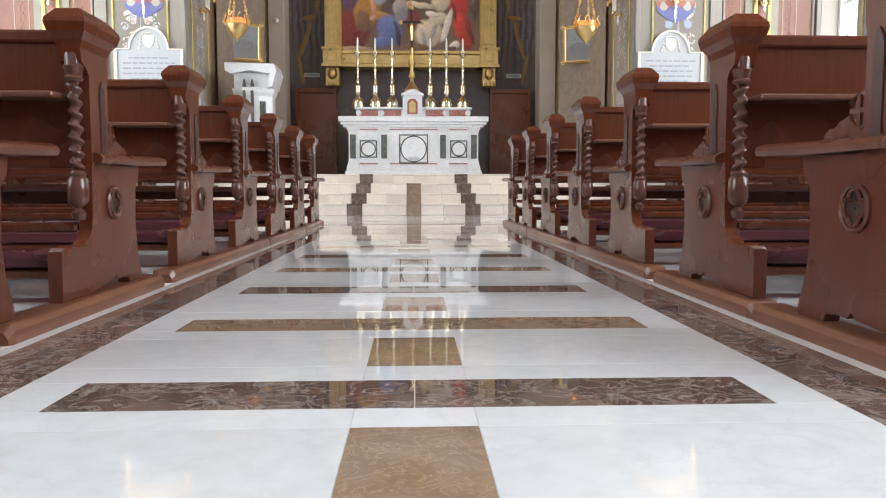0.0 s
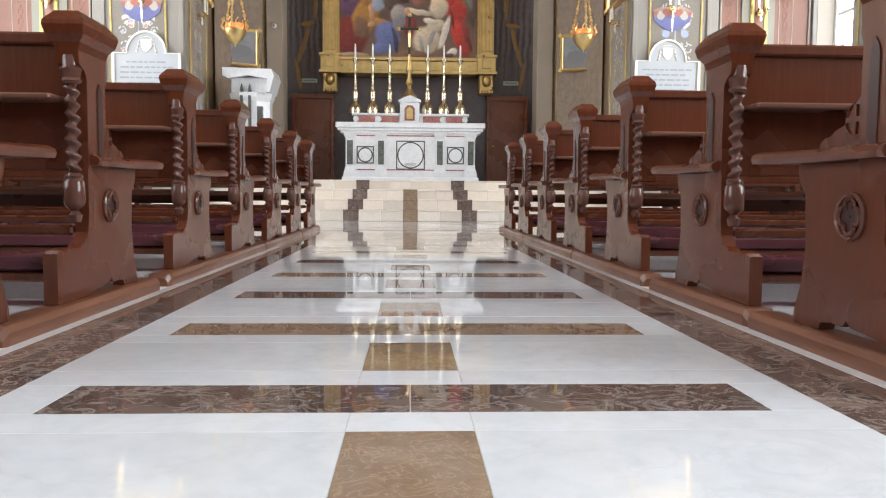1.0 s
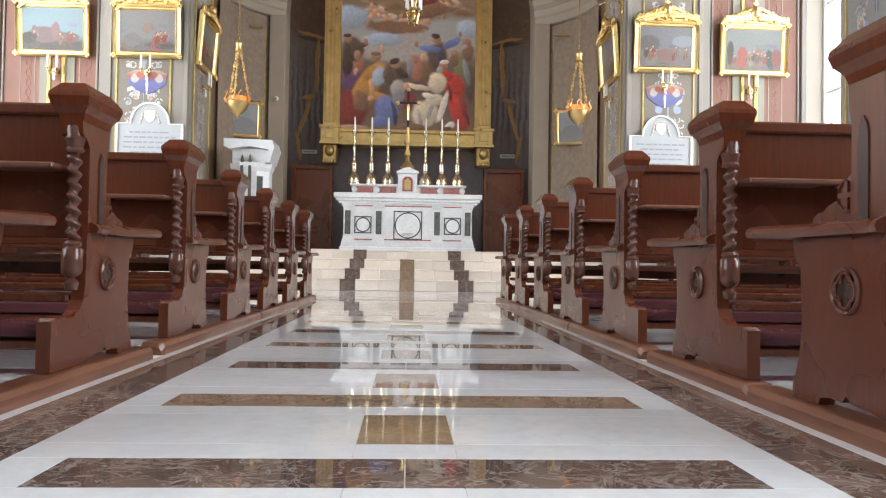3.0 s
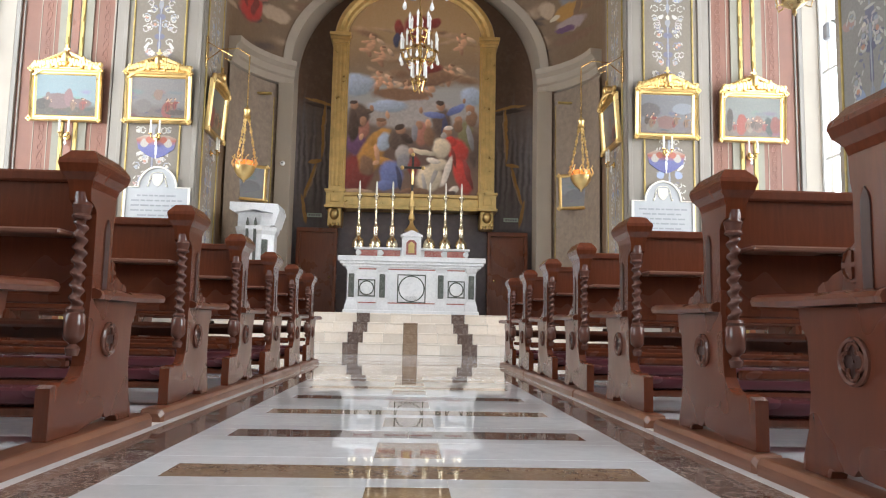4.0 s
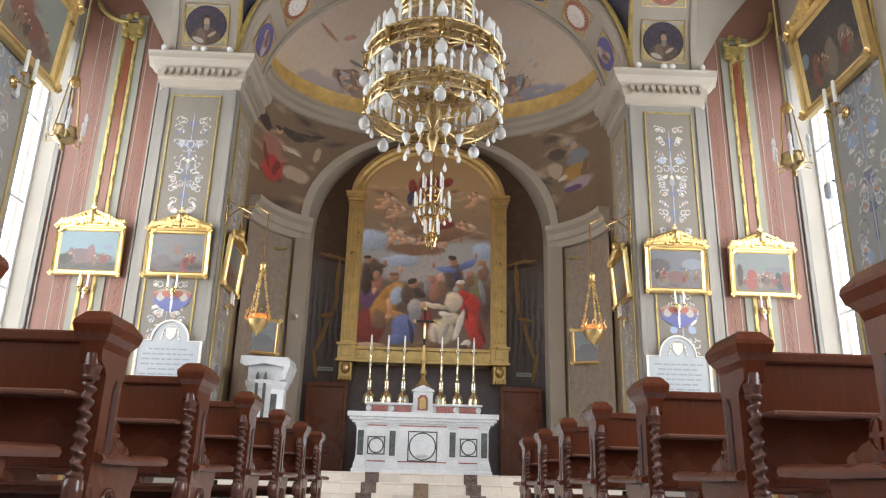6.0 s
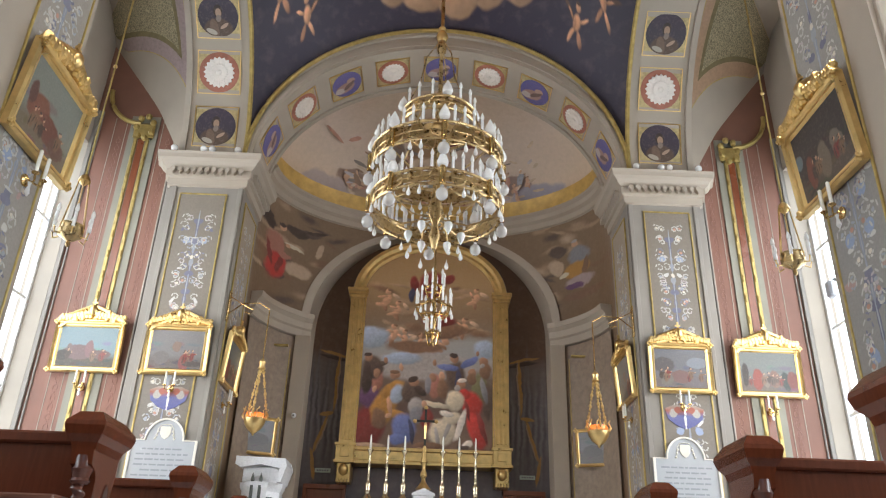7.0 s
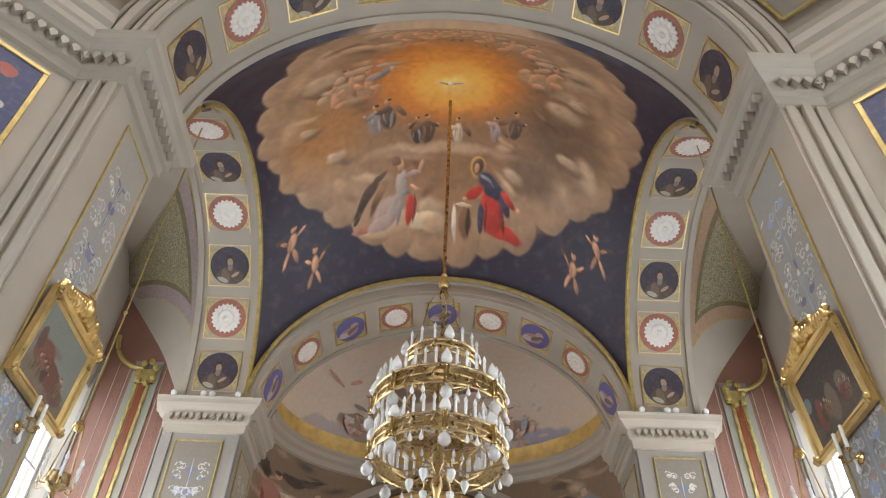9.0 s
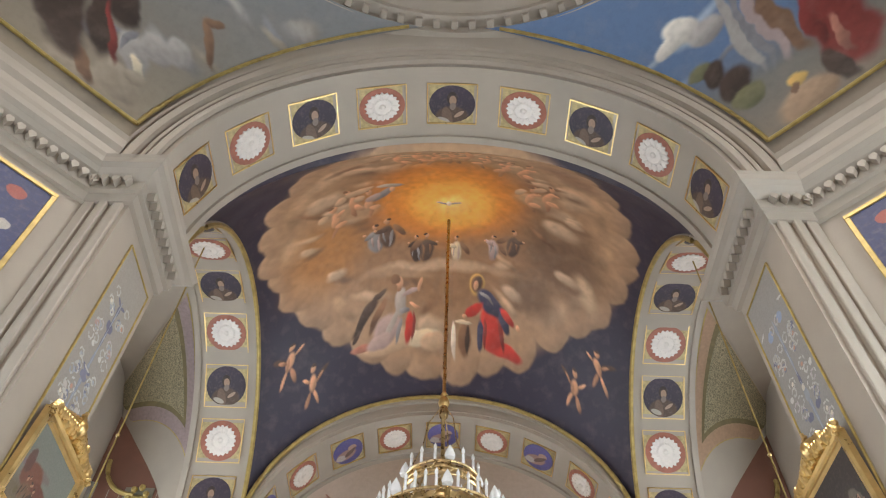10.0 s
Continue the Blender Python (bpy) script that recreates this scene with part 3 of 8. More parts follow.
# front wall over the near arch, up to the ring, and plain arches on the other three sides
for turn in range(4):
    f = Form()

    def spandrel(u, v):
        x, z = arch_pt(u, XJ + 0.02, RISE_A, ZC1)
        t = math.pi * (1 - u)
        e = Vector((4.35 * math.cos(t), 0, ZC1 + 0.25 + (ZD + 0.1 - ZC1 - 0.25) * max(0, math.sin(t))))
        return (x + (e.x - x) * v, YA0 - 0.02 - 0.42 * v * max(0, math.sin(t)) ** 2, z + (e.z - z) * v)

    f.grid(spandrel, 60, 4)
    # raised mouldings that follow the arch
    for off, w, d in ((0.02, 0.12, 0.10), (0.17, 0.07, 0.07), (0.29, 0.15, 0.14), (0.50, 0.07, 0.08)):
        rings = []
        for i in range(61):
            x0, z0 = arch_pt(i / 60, XJ + off * 1.05, RISE_A + off, ZC1)
            x1, z1 = arch_pt(i / 60, XJ + (off + w) * 1.05, RISE_A + off + w, ZC1)
            y = YA0 - 0.03 - 0.3 * (off / 1.0) * max(0, math.sin(math.pi * i / 60)) ** 2
            rings.append([(x0, y, z0), (x0, y - d * 0.7, z0), ((x0 + x1) / 2, y - d, (z0 + z1) / 2), (x1, y - d * 0.6, z1), (x1, y, z1)])
        f.loft(rings, True, True)
    f.moved(Matrix.Translation(((0, -1.45, 0, 1.45)[turn], 0, 0)) @ Matrix.Rotation(turn * math.pi / 2, 4, "Z"))
    setting("arch_front", f, STUCCO, "grey moulded face of a crossing arch", "arch", True)

# ---------------------------------------------------------------- piers and cornices
CORN = [(0, 0), (0.05, 0.02), (0.06, 0.16), (0.11, 0.18), (0.12, 0.34), (0.2, 0.40), (0.24, 0.46), (0.30, 0.50), (0.31, 0.58), (0.33, 0.63), (0, 0.63)]


def leaf_row(path, z, out, step=0.13):
    """Small pierced leaf blocks along a cornice."""
    f = Form()
    P = [Vector((*p, 0)) for p in path]
    for a, b in zip(P, P[1:]):
        d = b - a
        if d.length < 0.2:
            continue
        nn = Vector((d.y, -d.x, 0)).normalized()
        k = max(1, int(d.length / step))
        ang = math.atan2(d.y, d.x)
        for i in range(k):
            p = a + d * ((i + 0.5) / k) + nn * out
            blk = Form().prism([(-0.05, 0.03), (-0.02, -0.02), (0, -0.05), (0.02, -0.02), (0.05, 0.03), (0.03, 0.08), (-0.03, 0.08)], "y", -0.06, 0.03)
            blk.moved(Matrix.Translation((p.x, p.y, z)) @ Matrix.Rotation(ang, 4, "Z"))
            f.add(blk.v, blk.f)
    return f


def pier_shell(name, poly, label):
    f = Form().prism(poly, "z", 0, ZC1)
    return setting(name, f, STUCCO_DIM if "far" in name else STUCCO, label, "pier")


for s, nm in ((-1, "west"), (1, "east")):
    near = [(s * XJ, YA0), (s * XJ, YA1), (s * 5.0, YA1), (s * 5.0, YA0 + 0.35), (s * 4.3, YA0)]
    far = [(s * XJ, YB0), (s * XJ, YB1), (s * XO, YB1), (s * XO, YB0)]
    pier_shell("pier_near_" + nm, near, "grey plastered pier of the near chancel arch")
    pier_shell("pier_far_" + nm, far, "pale plastered pier of the far chancel arch")
    # cornices: path keeps the wall on its left so that the profile goes outwards
    pa = [(s * 6.3, 2.95), (s * 4.3, YA0), (s * XJ, YA0), (s * XJ, YA1), (s * 4.9, YA1)]
    pb = [(s * 5.25, YP), (s * XO, YB0), (s * XJ, YB0), (s * XJ, YB1)]
    for path in (pa, pb):
        p = path if s < 0 else list(reversed(path))
        f = Form().run(p, CORN)
        f.moved(Matrix.Translation((0, 0, ZC0)))
        setting("cornice", f, STUCCO_L, "projecting plaster cornice with leaf moulding", "cornice", False)
        g = leaf_row(p, ZC0 + 0.26, 0.15)
        tagged(part("cornice_leaves", g, STUCCO_L), "row of pale plaster leaves under a cornice", "moulding", kind="structure")
    # stepped strips beside the near pier, seen from below
    f = Form()
    for k, (a, w) in enumerate(((3.80, 0.12), (3.98, 0.10), (4.14, 0.12))):
        f.box(min(s * a, s * (a + w)), YA0 - 0.05 - 0.02 * (k % 2), 0, max(s * a, s * (a + w)), YA0 + 0.01, ZC0, 0.01)
    tagged(part("pilaster_strip", f, STUCCO_L), "vertical plaster strips on the pier's front", "moulding", kind="structure")

# soffits of the two chancel arches and of the side arches

def soffit(y0, y1, name, label, m=None, a=XJ, mat=STUCCO_L, rise=RISE):
    f = Form()
    rings = []
    for i in range(65):
        x, z = arch_pt(i / 64, a, rise)
        x2, z2 = arch_pt(i / 64, a + 0.32, rise + 0.32)
        rings.append([(x, y0, z), (x2, y0, z2), (x2, y1, z2), (x, y1, z)])
    f.loft(rings, True, True)
    # raised edges
    for ya, yb in ((y0 - 0.03, y0 + 0.09), (y1 - 0.09, y1 + 0.03)):
        rings = []
        for i in range(65):
            x, z = arch_pt(i / 64, a - 0.05, rise - 0.05)
            x2, z2 = arch_pt(i / 64, a + 0.04, rise + 0.04)
            rings.append([(x, ya, z), (x2, ya, z2), (x2, yb, z2), (x, yb, z)])
        f.loft(rings, True, True)
    if m:
        f.moved(m)
    return setting(name, f, mat, label, "arch", True)


BLUE_D = painted("roundel_blue", [(0, (0.036, 0.028, 0.040)), (1, (0.062, 0.048, 0.072))], (-0.4, 0.4), [(0, -0.27, 0.30, 0.24, 0, (0.10, 0.065, 0.045)), (-0.08, -0.24, 0.09, 0.2, 12, (0.17, 0.11, 0.075)), (0.0, 0.10, 0.09, 0.13, 0, (0.045, 0.03, 0.025)), (0.01, 0.07, 0.062, 0.09, 0, (0.40, 0.26, 0.18)), (0.01, -0.04, 0.055, 0.07, 0, (0.24, 0.19, 0.16)), (0.12, -0.18, 0.10, 0.035, 35, (0.42, 0.29, 0.21)), (-0.14, -0.30, 0.12, 0.05, -20, (0.45, 0.40, 0.33))], 0.012, mscale=9, axis=1)
BLUE_L = painted("roundel_violet", [(0, (0.10, 0.09, 0.25)), (1, (0.14, 0.13, 0.33))], (-0.4, 0.4), [(-0.05, -0.1, 0.25, 0.16, 20, (0.38, 0.24, 0.2)), (0.1, 0.08, 0.1, 0.1, 0, (0.5, 0.34, 0.26)), (-0.18, -0.16, 0.12, 0.1, 0, (0.5, 0.44, 0.4)), (0.05, -0.05, 0.06, 0.18, -50, (0.16, 0.1, 0.08))], 0.03, mscale=9, axis=1)
RING_RED = plain("roundel_red", (0.36, 0.135, 0.09), 0.5, vary=0.15, scale=8)
COFFER = plain("coffer_gold_ground", (0.50, 0.40, 0.20), 0.5, 0.15, vary=0.3, scale=14, grain=60)
ROSE = plain("rosette_plaster", (0.78, 0.72, 0.66), 0.5, vary=0.06, scale=12)


def coffer_meshes(w, d):
    """Square gilded panel, its raised rim, and the two kinds of roundel; the outer face looks along +z."""
    c = 0.02
    panel = Form().box(-w / 2, -d / 2, -0.02, w / 2, d / 2, 0.006)
    rim = Form()
    for x0, y0, x1, y1 in ((-w / 2, -d / 2, w / 2, -d / 2 + c), (-w / 2, d / 2 - c, w / 2, d / 2), (-w / 2, -d / 2 + c, -w / 2 + c, d / 2 - c), (w / 2 - c, -d / 2 + c, w / 2, d / 2 - c)):
        rim.box(x0, y0, -0.01, x1, y1, 0.02)
    r = min(w, d) / 2 - 0.035
    sx, sy = (w / 2 - 0.035) / r, (d / 2 - 0.035) / r
    disc = Form().lathe([(r, 0.0), (r, 0.012), (r * 0.9, 0.014)], n=28).moved(Matrix.Diagonal((sx, sy, 1, 1)))
    ring = Form().lathe([(r, 0.0), (r, 0.012), (r * 0.97, 0.014)], n=28).moved(Matrix.Diagonal((sx, sy, 1, 1)))
    rose = Form()
    nn = 20
    rr = r * 0.74
    pts = [(rr * (1 + 0.07 * math.cos(nn * a)) * math.cos(a) * sx, rr * (1 + 0.07 * math.cos(nn * a)) * math.sin(a) * sy) for a in [2 * math.pi * i / 80 for i in range(80)]]
    rose.loft([[(x, y, 0.01) for x, y in pts], [(x * 0.97, y * 0.97, 0.03) for x, y in pts], [(x * 0.62, y * 0.62, 0.022) for x, y in pts], [(x * 0.5, y * 0.5, 0.036) for x, y in pts], [(x * 0.2, y * 0.2, 0.028) for x, y in pts], [(x * 0.1, y * 0.1, 0.045) for x, y in pts]], True, True)
    for k in range(12):
        a = 2 * math.pi * k / 12
        rose.add(*(lambda F: (F.v, F.f))(Form().box(-0.012, 0, 0.02, 0.012, rr * 0.32, 0.034, 0.004).moved(Matrix.Diagonal((sx, sy, 1, 1)) @ Matrix.Rotation(a, 4, "Z") @ Matrix.Translation((0, rr * 0.6, 0)))))
    return dict(panel=panel.mesh("coffer", COFFER), rim=rim.mesh("coffer_rim", GOLD), dark=disc.mesh("roundel", BLUE_D), violet=disc.mesh("roundel", BLUE_L), ring=ring.mesh("roundel", RING_RED), rose=rose.mesh("rosette", ROSE, False))


def coffers(arch, n, a, ymid, w, d, kinds, m=Matrix(), lo=0.0, hi=1.0, rise=RISE, turn=0.0):
    ms = coffer_meshes(w, d)
    for k in range(n):
        x, z, ang = arch_even(k, n, a, rise, ZC1, lo, hi)
        # local frame: x along the arch, y across it, z into the room (downwards)
        mm = m @ Matrix.Translation((x, ymid, z)) @ Matrix.Rotation(-ang, 4, "Y") @ Matrix.Rotation(math.pi, 4, "X") @ Matrix.Translation((0, 0, 0.012))
        p = part("coffer", ms["panel"], None, arch, at=mm)
        part("coffer_rim", ms["rim"], None, p)
        kind = kinds[k % len(kinds)]
        if kind == "rose":
            r = part("roundel", ms["ring"], None, p)
            part("rosette", ms["rose"], None, p)
        else:
            part("roundel", ms[kind], None, p, at=Matrix.Rotation(turn, 4, "Z"))


archA = soffit(YA0 + 0.02, YA1, "arch_near", "wide plaster arch with painted and carved coffers", rise=RISE_A)
coffers(archA, 9, XJ, 5.61, 0.84, 0.74, ("dark", "rose"), lo=0.04, hi=0.96, rise=RISE_A)
archB = soffit(YB0, YB1, "arch_far", "plaster arch with painted and carved coffers before the apse")
coffers(archB, 9, XJ, (YB0 + YB1) / 2, 0.76, 0.86, ("violet", "rose"), lo=0.04, hi=0.96)
LAT_W, XV, RV = 1.25, 3.88, 3.5     # side arches: width, inner edge, rise
half = (YB0 - YV0) / 2
for s in (-1, 1):
    m = Matrix.Translation((s * (XV + LAT_W / 2), YMID, 0)) @ Matrix.Rotation(math.pi / 2 * -s, 4, "Z")
    ob = soffit(-LAT_W / 2, LAT_W / 2, "arch_side", "plaster arch with coffers along the side of the chancel", m, half, rise=RV)
    coffers(ob, 9, half, 0.0, 0.88, 0.88, ("dark", "rose"), m, 0.02, 0.98, RV, -s * math.pi / 2)

# flat faces between the chancel arches and the vault, with a raised moulding
for y, d in ((YB0, -1),):
    f = Form().grid(lambda u, v: ((arch_pt(u, XJ + v * 0.2, RISE + v * 0.55, ZC1)[0], y + d * 0.003, arch_pt(u, XJ + v * 0.2, RISE + v * 0.55, ZC1)[1])), 64, 3)
    for q0, q1, dd in ((0.08, 0.3, 0.05), (0.55, 0.75, 0.07)):
        rings = []
        for i in range(65):
            x0, z0 = arch_pt(i / 64, XJ + q0 * 0.2, RISE + q0 * 0.55)
            x1, z1 = arch_pt(i / 64, XJ + q1 * 0.2, RISE + q1 * 0.55)
            rings.append([(x0, y, z0), (x0, y + d * dd, z0), (x1, y + d * dd, z1), (x1, y, z1)])
        f.loft(rings, True, True)
    setting("arch_face", f, STUCCO_L, "pale moulded face of a chancel arch", "arch", True)

# painted vault over the chancel bay
VY = (YB0 - YV0) / 2


def vault(u, v):
    x, y = (2 * u - 1), (2 * v - 1)
    z = ZC1 + RV * math.sqrt(max(0, 2 - x * x - y * y)) + 1.0 * (1 - x * x) * (1 - y * y) + 0.02
    return (x * (XV + 0.02), YMID + y * (VY + 0.02), z)


vr = random.Random(4)
vb = []
for k in range(30):   # scalloped rim of cloud
    t = 2 * math.pi * (k + vr.uniform(-0.25, 0.25)) / 30
    vb.append((3.40 * math.cos(t), 9.4 + 2.88 * math.sin(t), vr.uniform(0.33, 0.40), vr.uniform(0.40, 0.55), math.degrees(t), (0.33, 0.235, 0.165), (0.9, 1.05)))
vb.append((0, 9.4, 3.68, 3.14, 0, (0.34, 0.235, 0.155), (0.9, 1.02)))
vb.append((0, 7.7, 2.9, 1.6, 0, (0.34, 0.235, 0.155), (0.85, 1.04)))
for k in range(16):   # paler billows inside it
    t = 2 * math.pi * (k + vr.uniform(-0.2, 0.2)) / 16
    vb.append((3.2 * math.cos(t), 9.4 + 2.68 * math.sin(t), vr.uniform(0.35, 0.6), vr.uniform(0.16, 0.28), math.degrees(t) + 90, TONES["cloud"] if k % 3 else TONES["haze"], (0.3, 1.1)))
# broad cloud tones; the pale stroke at (3.0, 10.5) is a painted light reflection
vb += [(0, 9.4, 2.95, 2.45, 0, (0.27, 0.165, 0.095), (0.7, 1.1)), (-2.6, 9.9, 1.0, 1.2, 20, (0.36, 0.19, 0.08), (0.3, 1.1)), (2.45, 9.9, 1.05, 1.2, -20, (0.155, 0.098, 0.062), (0.4, 1.1)), (1.9, 11.0, 0.8, 0.5, 15, (0.17, 0.11, 0.07), (0.3, 1.1)), (3.0, 10.5, 0.22, 0.5, -30, (0.48, 0.37, 0.26), (0.2, 1.1)), (-2.3, 7.6, 0.8, 0.22, -35, TONES["cloud"], (0.2, 1.1)), (-1.8, 7.35, 0.7, 0.13, -20, TONES["brown"], (0.3, 1.1)), (2.43, 8.1, 0.36, 0.5, 0, TONES["cloud"], (0.4, 1.1)), (2.3, 8.8, 0.42, 0.22, 0, (0.40, 0.30, 0.22), (0.4, 1.1)), (2.2, 7.3, 0.8, 0.28, 30, (0.26, 0.17, 0.12), (0.4, 1.1))]
for k in range(22):   # lit heads of cloud with shade beneath
    t, q = vr.uniform(0, 6.28), vr.uniform(0.62, 0.93)
    cx, cy, w = 3.2 * q * math.cos(t), 9.4 + 2.7 * q * math.sin(t), vr.uniform(0.22, 0.48)
    vb += [(cx + 0.1, cy + w * 0.45, w * 1.2, w * 0.5, vr.uniform(-15, 15), (0.19, 0.12, 0.08), (0.1, 1.1)), (cx, cy, w, w * 0.5, vr.uniform(-20, 20), (0.43, 0.33, 0.245), (0.35, 1.08)), (cx - w * 0.4, cy - w * 0.15, w * 0.45, w * 0.3, 0, (0.50, 0.39, 0.29), (0.2, 1.1))]
for k in range(26):
    t, q = vr.uniform(0, 6.28), vr.uniform(0.55, 0.92)
    vb.append((3.2 * q * math.cos(t), 9.4 + 2.7 * q * math.sin(t), vr.uniform(0.2, 0.55), vr.uniform(0.05, 0.14), vr.uniform(-40, 40), TONES[vr.choice(("brown", "haze", "cloud", "brown"))], (0.1, 1.15)))
vb += [(-0.1, 8.85, 1.95, 1.55, 0, (0.52, 0.21, 0.055), (0.6, 1.08)), (0.0, 8.95, 1.5, 1.2, 0, (0.66, 0.29, 0.06), (0.45, 1.1)), (0.08, 9.12, 1.0, 0.8, 0, (0.78, 0.46, 0.11), (0.6, 1.1)), (0.08, 9.2, 0.45, 0.35, 0, (0.85, 0.60, 0.20), (0.3, 1.1))]
for cx, cy, n in ((-0.45, 7.12, 4), (0.35, 7.12, 3), (-2.08, 8.95, 3), (1.82, 8.5, 2), (1.3, 7.45, 2)):   # infants round the light
    vb.append((cx, cy + 0.1, 0.34 + 0.13 * n, 0.26, 0, TONES["haze"], (0.3, 1.1)))
    for k in range(n):
        vb += [(x, cy + (y - cy) * 1.7, rx, rz * 1.6, turn, col, edge) for x, y, rx, rz, turn, col, edge in strokes(putto(vr), cx + (k - (n - 1) / 2) * 0.33, cy + vr.uniform(-0.14, 0.14), 0.48, True, vr.choice((-1, 1)))]
vb += strokes([("cloud", -0.5, 0.25, 0.42, 0.10, 20), ("grey", 0.3, 0.25, 0.40, 0.10, -10), ("slate", 0.1, -0.05, 0.40, 0.14, 30), ("flesh", 0.35, 0.05, 0.10, 0.12, 0), ("lilac", -0.2, -0.1, 0.25, 0.12, 20)], -1.5, 8.6, 0.8, True)
for cx, cy, h, robe, fold in ((-1.62, 9.92, 0.72, "slate", "lilac"), (-1.38, 9.85, 0.75, "dark", "slate"), (-0.72, 10.32, 0.55, "umber", "slate"), (-0.5, 10.3, 0.62, "dark", "brown"), (0.2, 10.38, 0.60, "cream", "lilac"), (1.02, 10.22, 0.55, "lilac", "slate"), (1.42, 10.0, 0.62, "dark", "brown")):
    vb += strokes([("brown", -0.35, 0.05, 0.30, 0.11, 50)] + standing(vr, robe, fold, "umber"), cx, cy, h, True, vr.choice((-1, 1)))
vb += [(-0.2, 10.72, 2.0, 0.16, 0, TONES["cloud"], (0.3, 1.1)), (-1.0, 10.85, 0.8, 0.12, 6, TONES["haze"], (0.3, 1.1))]
vb += strokes([("cream", 0.6, -0.96, 0.42, 0.14, 10), ("cloud", 0.9, -1.02, 0.30, 0.16, 0), ("cloud", -0.2, -1.05, 0.6, 0.13, 0), ("umber", -0.70, -0.48, 0.46, 0.13, 50), ("dark", -0.38, -0.14, 0.17, 0.06, 25), ("brown", -0.42, -0.52, 0.38, 0.08, 62), ("umber", -0.88, -0.80, 0.13, 0.06, 50)], -1.15, 11.02, 1.0, True)
vb += strokes([("rose", -0.75, -1.0, 0.22, 0.07, 5), ("lilac", -0.20, -0.78, 0.36, 0.25, 32), ("grey", -0.12, -0.70, 0.07, 0.32, -25), ("lilac", -0.36, -0.95, 0.30, 0.12, 12), ("slate", 0.06, -0.82, 0.05, 0.24, -8), ("red", 0.30, -0.82, 0.11, 0.28, 6), ("wine", 0.40, -0.80, 0.035, 0.25, 6), ("grey", 0.08, -0.34, 0.16, 0.25, -6), ("slate", 0.16, -0.50, 0.14, 0.05, -20), ("lilac", 0.34, -0.22, 0.25, 0.055, 14), ("flesh", 0.57, -0.08, 0.045, 0.16, -14), ("flesh", 0.42, -0.48, 0.14, 0.04, -30), ("fleshd", 0.02, -0.11, 0.06, 0.08, 0), ("flesh", 0.03, 0.0, 0.095, 0.12, 0), ("brown", -0.05, 0.06, 0.11, 0.09, 20)], -1.15, 11.02, 1.0, True)
vb += strokes([("gold", 0.0, 0.02, 0.22, 0.22, 0), ("brown", 0.0, 0.02, 0.18, 0.18, 0), ("red", 0.60, -1.02, 0.42, 0.13, -4), ("red", 0.33, -0.66, 0.25, 0.44, 5), ("wine", 0.50, -0.75, 0.05, 0.34, 10), ("wine", 0.22, -0.80, 0.035, 0.28, 0), ("indigo", 0.10, -0.85, 0.09, 0.30, 0), ("indigo", 0.30, -0.28, 0.34, 0.16, -28), ("indigo", 0.58, -0.52, 0.12, 0.24, 20), ("slate", 0.22, -0.22, 0.18, 0.035, -28), ("red", 0.66, -0.44, 0.23, 0.08, -38), ("red", -0.06, -0.42, 0.25, 0.10, 22), ("flesh", -0.28, -0.53, 0.06, 0.045, 0), ("flesh", 0.92, -0.58, 0.07, 0.05, -40)], 0.71, 11.1, 1.0, True)
vb += strokes([("dark", 0.02, 0.03, 0.12, 0.14, 0), ("flesh", -0.02, -0.01, 0.075, 0.10, -12), ("brown", -0.27, -0.92, 0.16, 0.30, 0), ("umber", -0.20, -0.92, 0.05, 0.26, 0), ("cream", -0.30, -0.64, 0.22, 0.04, -6), ("white", -0.52, -0.92, 0.06, 0.32, 3)], 0.71, 11.1, 1.0, True)
vb += strokes([("grey", -0.15, 0.0, 0.16, 0.035, -16), ("grey", 0.15, 0.0, 0.16, 0.035, 16), ("white", 0.0, -0.02, 0.06, 0.07, 0)], 0.0, 9.16, 1.0, True)
for sx in (-1, 1):   # pairs of infants in the corners
    for cx, cy, h in ((3.32, 11.72, 0.62), (2.85, 12.2, 0.62)):
        vb += strokes([("umber", 0.32, 0.22, 0.28, 0.08, 35), ("fleshd", -0.14, -0.36, 0.075, 0.24, -25), ("flesh", 0.16, -0.34, 0.07, 0.25, 30), ("flesh", 0.0, 0.02, 0.14, 0.25, 8), ("fleshd", 0.06, -0.04, 0.05, 0.2, 0), ("flesh", -0.24, 0.16, 0.2, 0.05, -35), ("fleshd", 0.22, 0.12, 0.19, 0.05, 40), ("flesh", -0.02, 0.38, 0.10, 0.12, 0), ("umber", -0.01, 0.46, 0.10, 0.05, 0)], sx * cx, cy, h * 0.9, True, sx * (1 if cx > 3 else -1), (0.6, 1.08))
VAULTP = pigment_material("vault_painting", 0.55, 10)
f = Form().grid(vault, 420, 340)
f.grid(lambda u, v: tuple(Vector((arch_pt(u, XJ + 0.01, RISE_A + 0.01)[0], YA1 - 0.02, arch_pt(u, XJ + 0.01, RISE_A + 0.01)[1])).lerp(Vector(vault(arch_pt(u, 1, 1, 0)[0] / 2 + 0.5, 0.0)), v)), 300, 12)
v_ob = setting("ceiling_vault", f, VAULTP, "painted vault with golden clouds on dark blue", "ceiling", True)
pigment(v_ob.data, 1, [(0, (0.044, 0.035, 0.056)), (1, (0.040, 0.033, 0.056))], (6.2, 12.8), vb, 0.10, 2.0, (1.42, 1.24, 1.06))
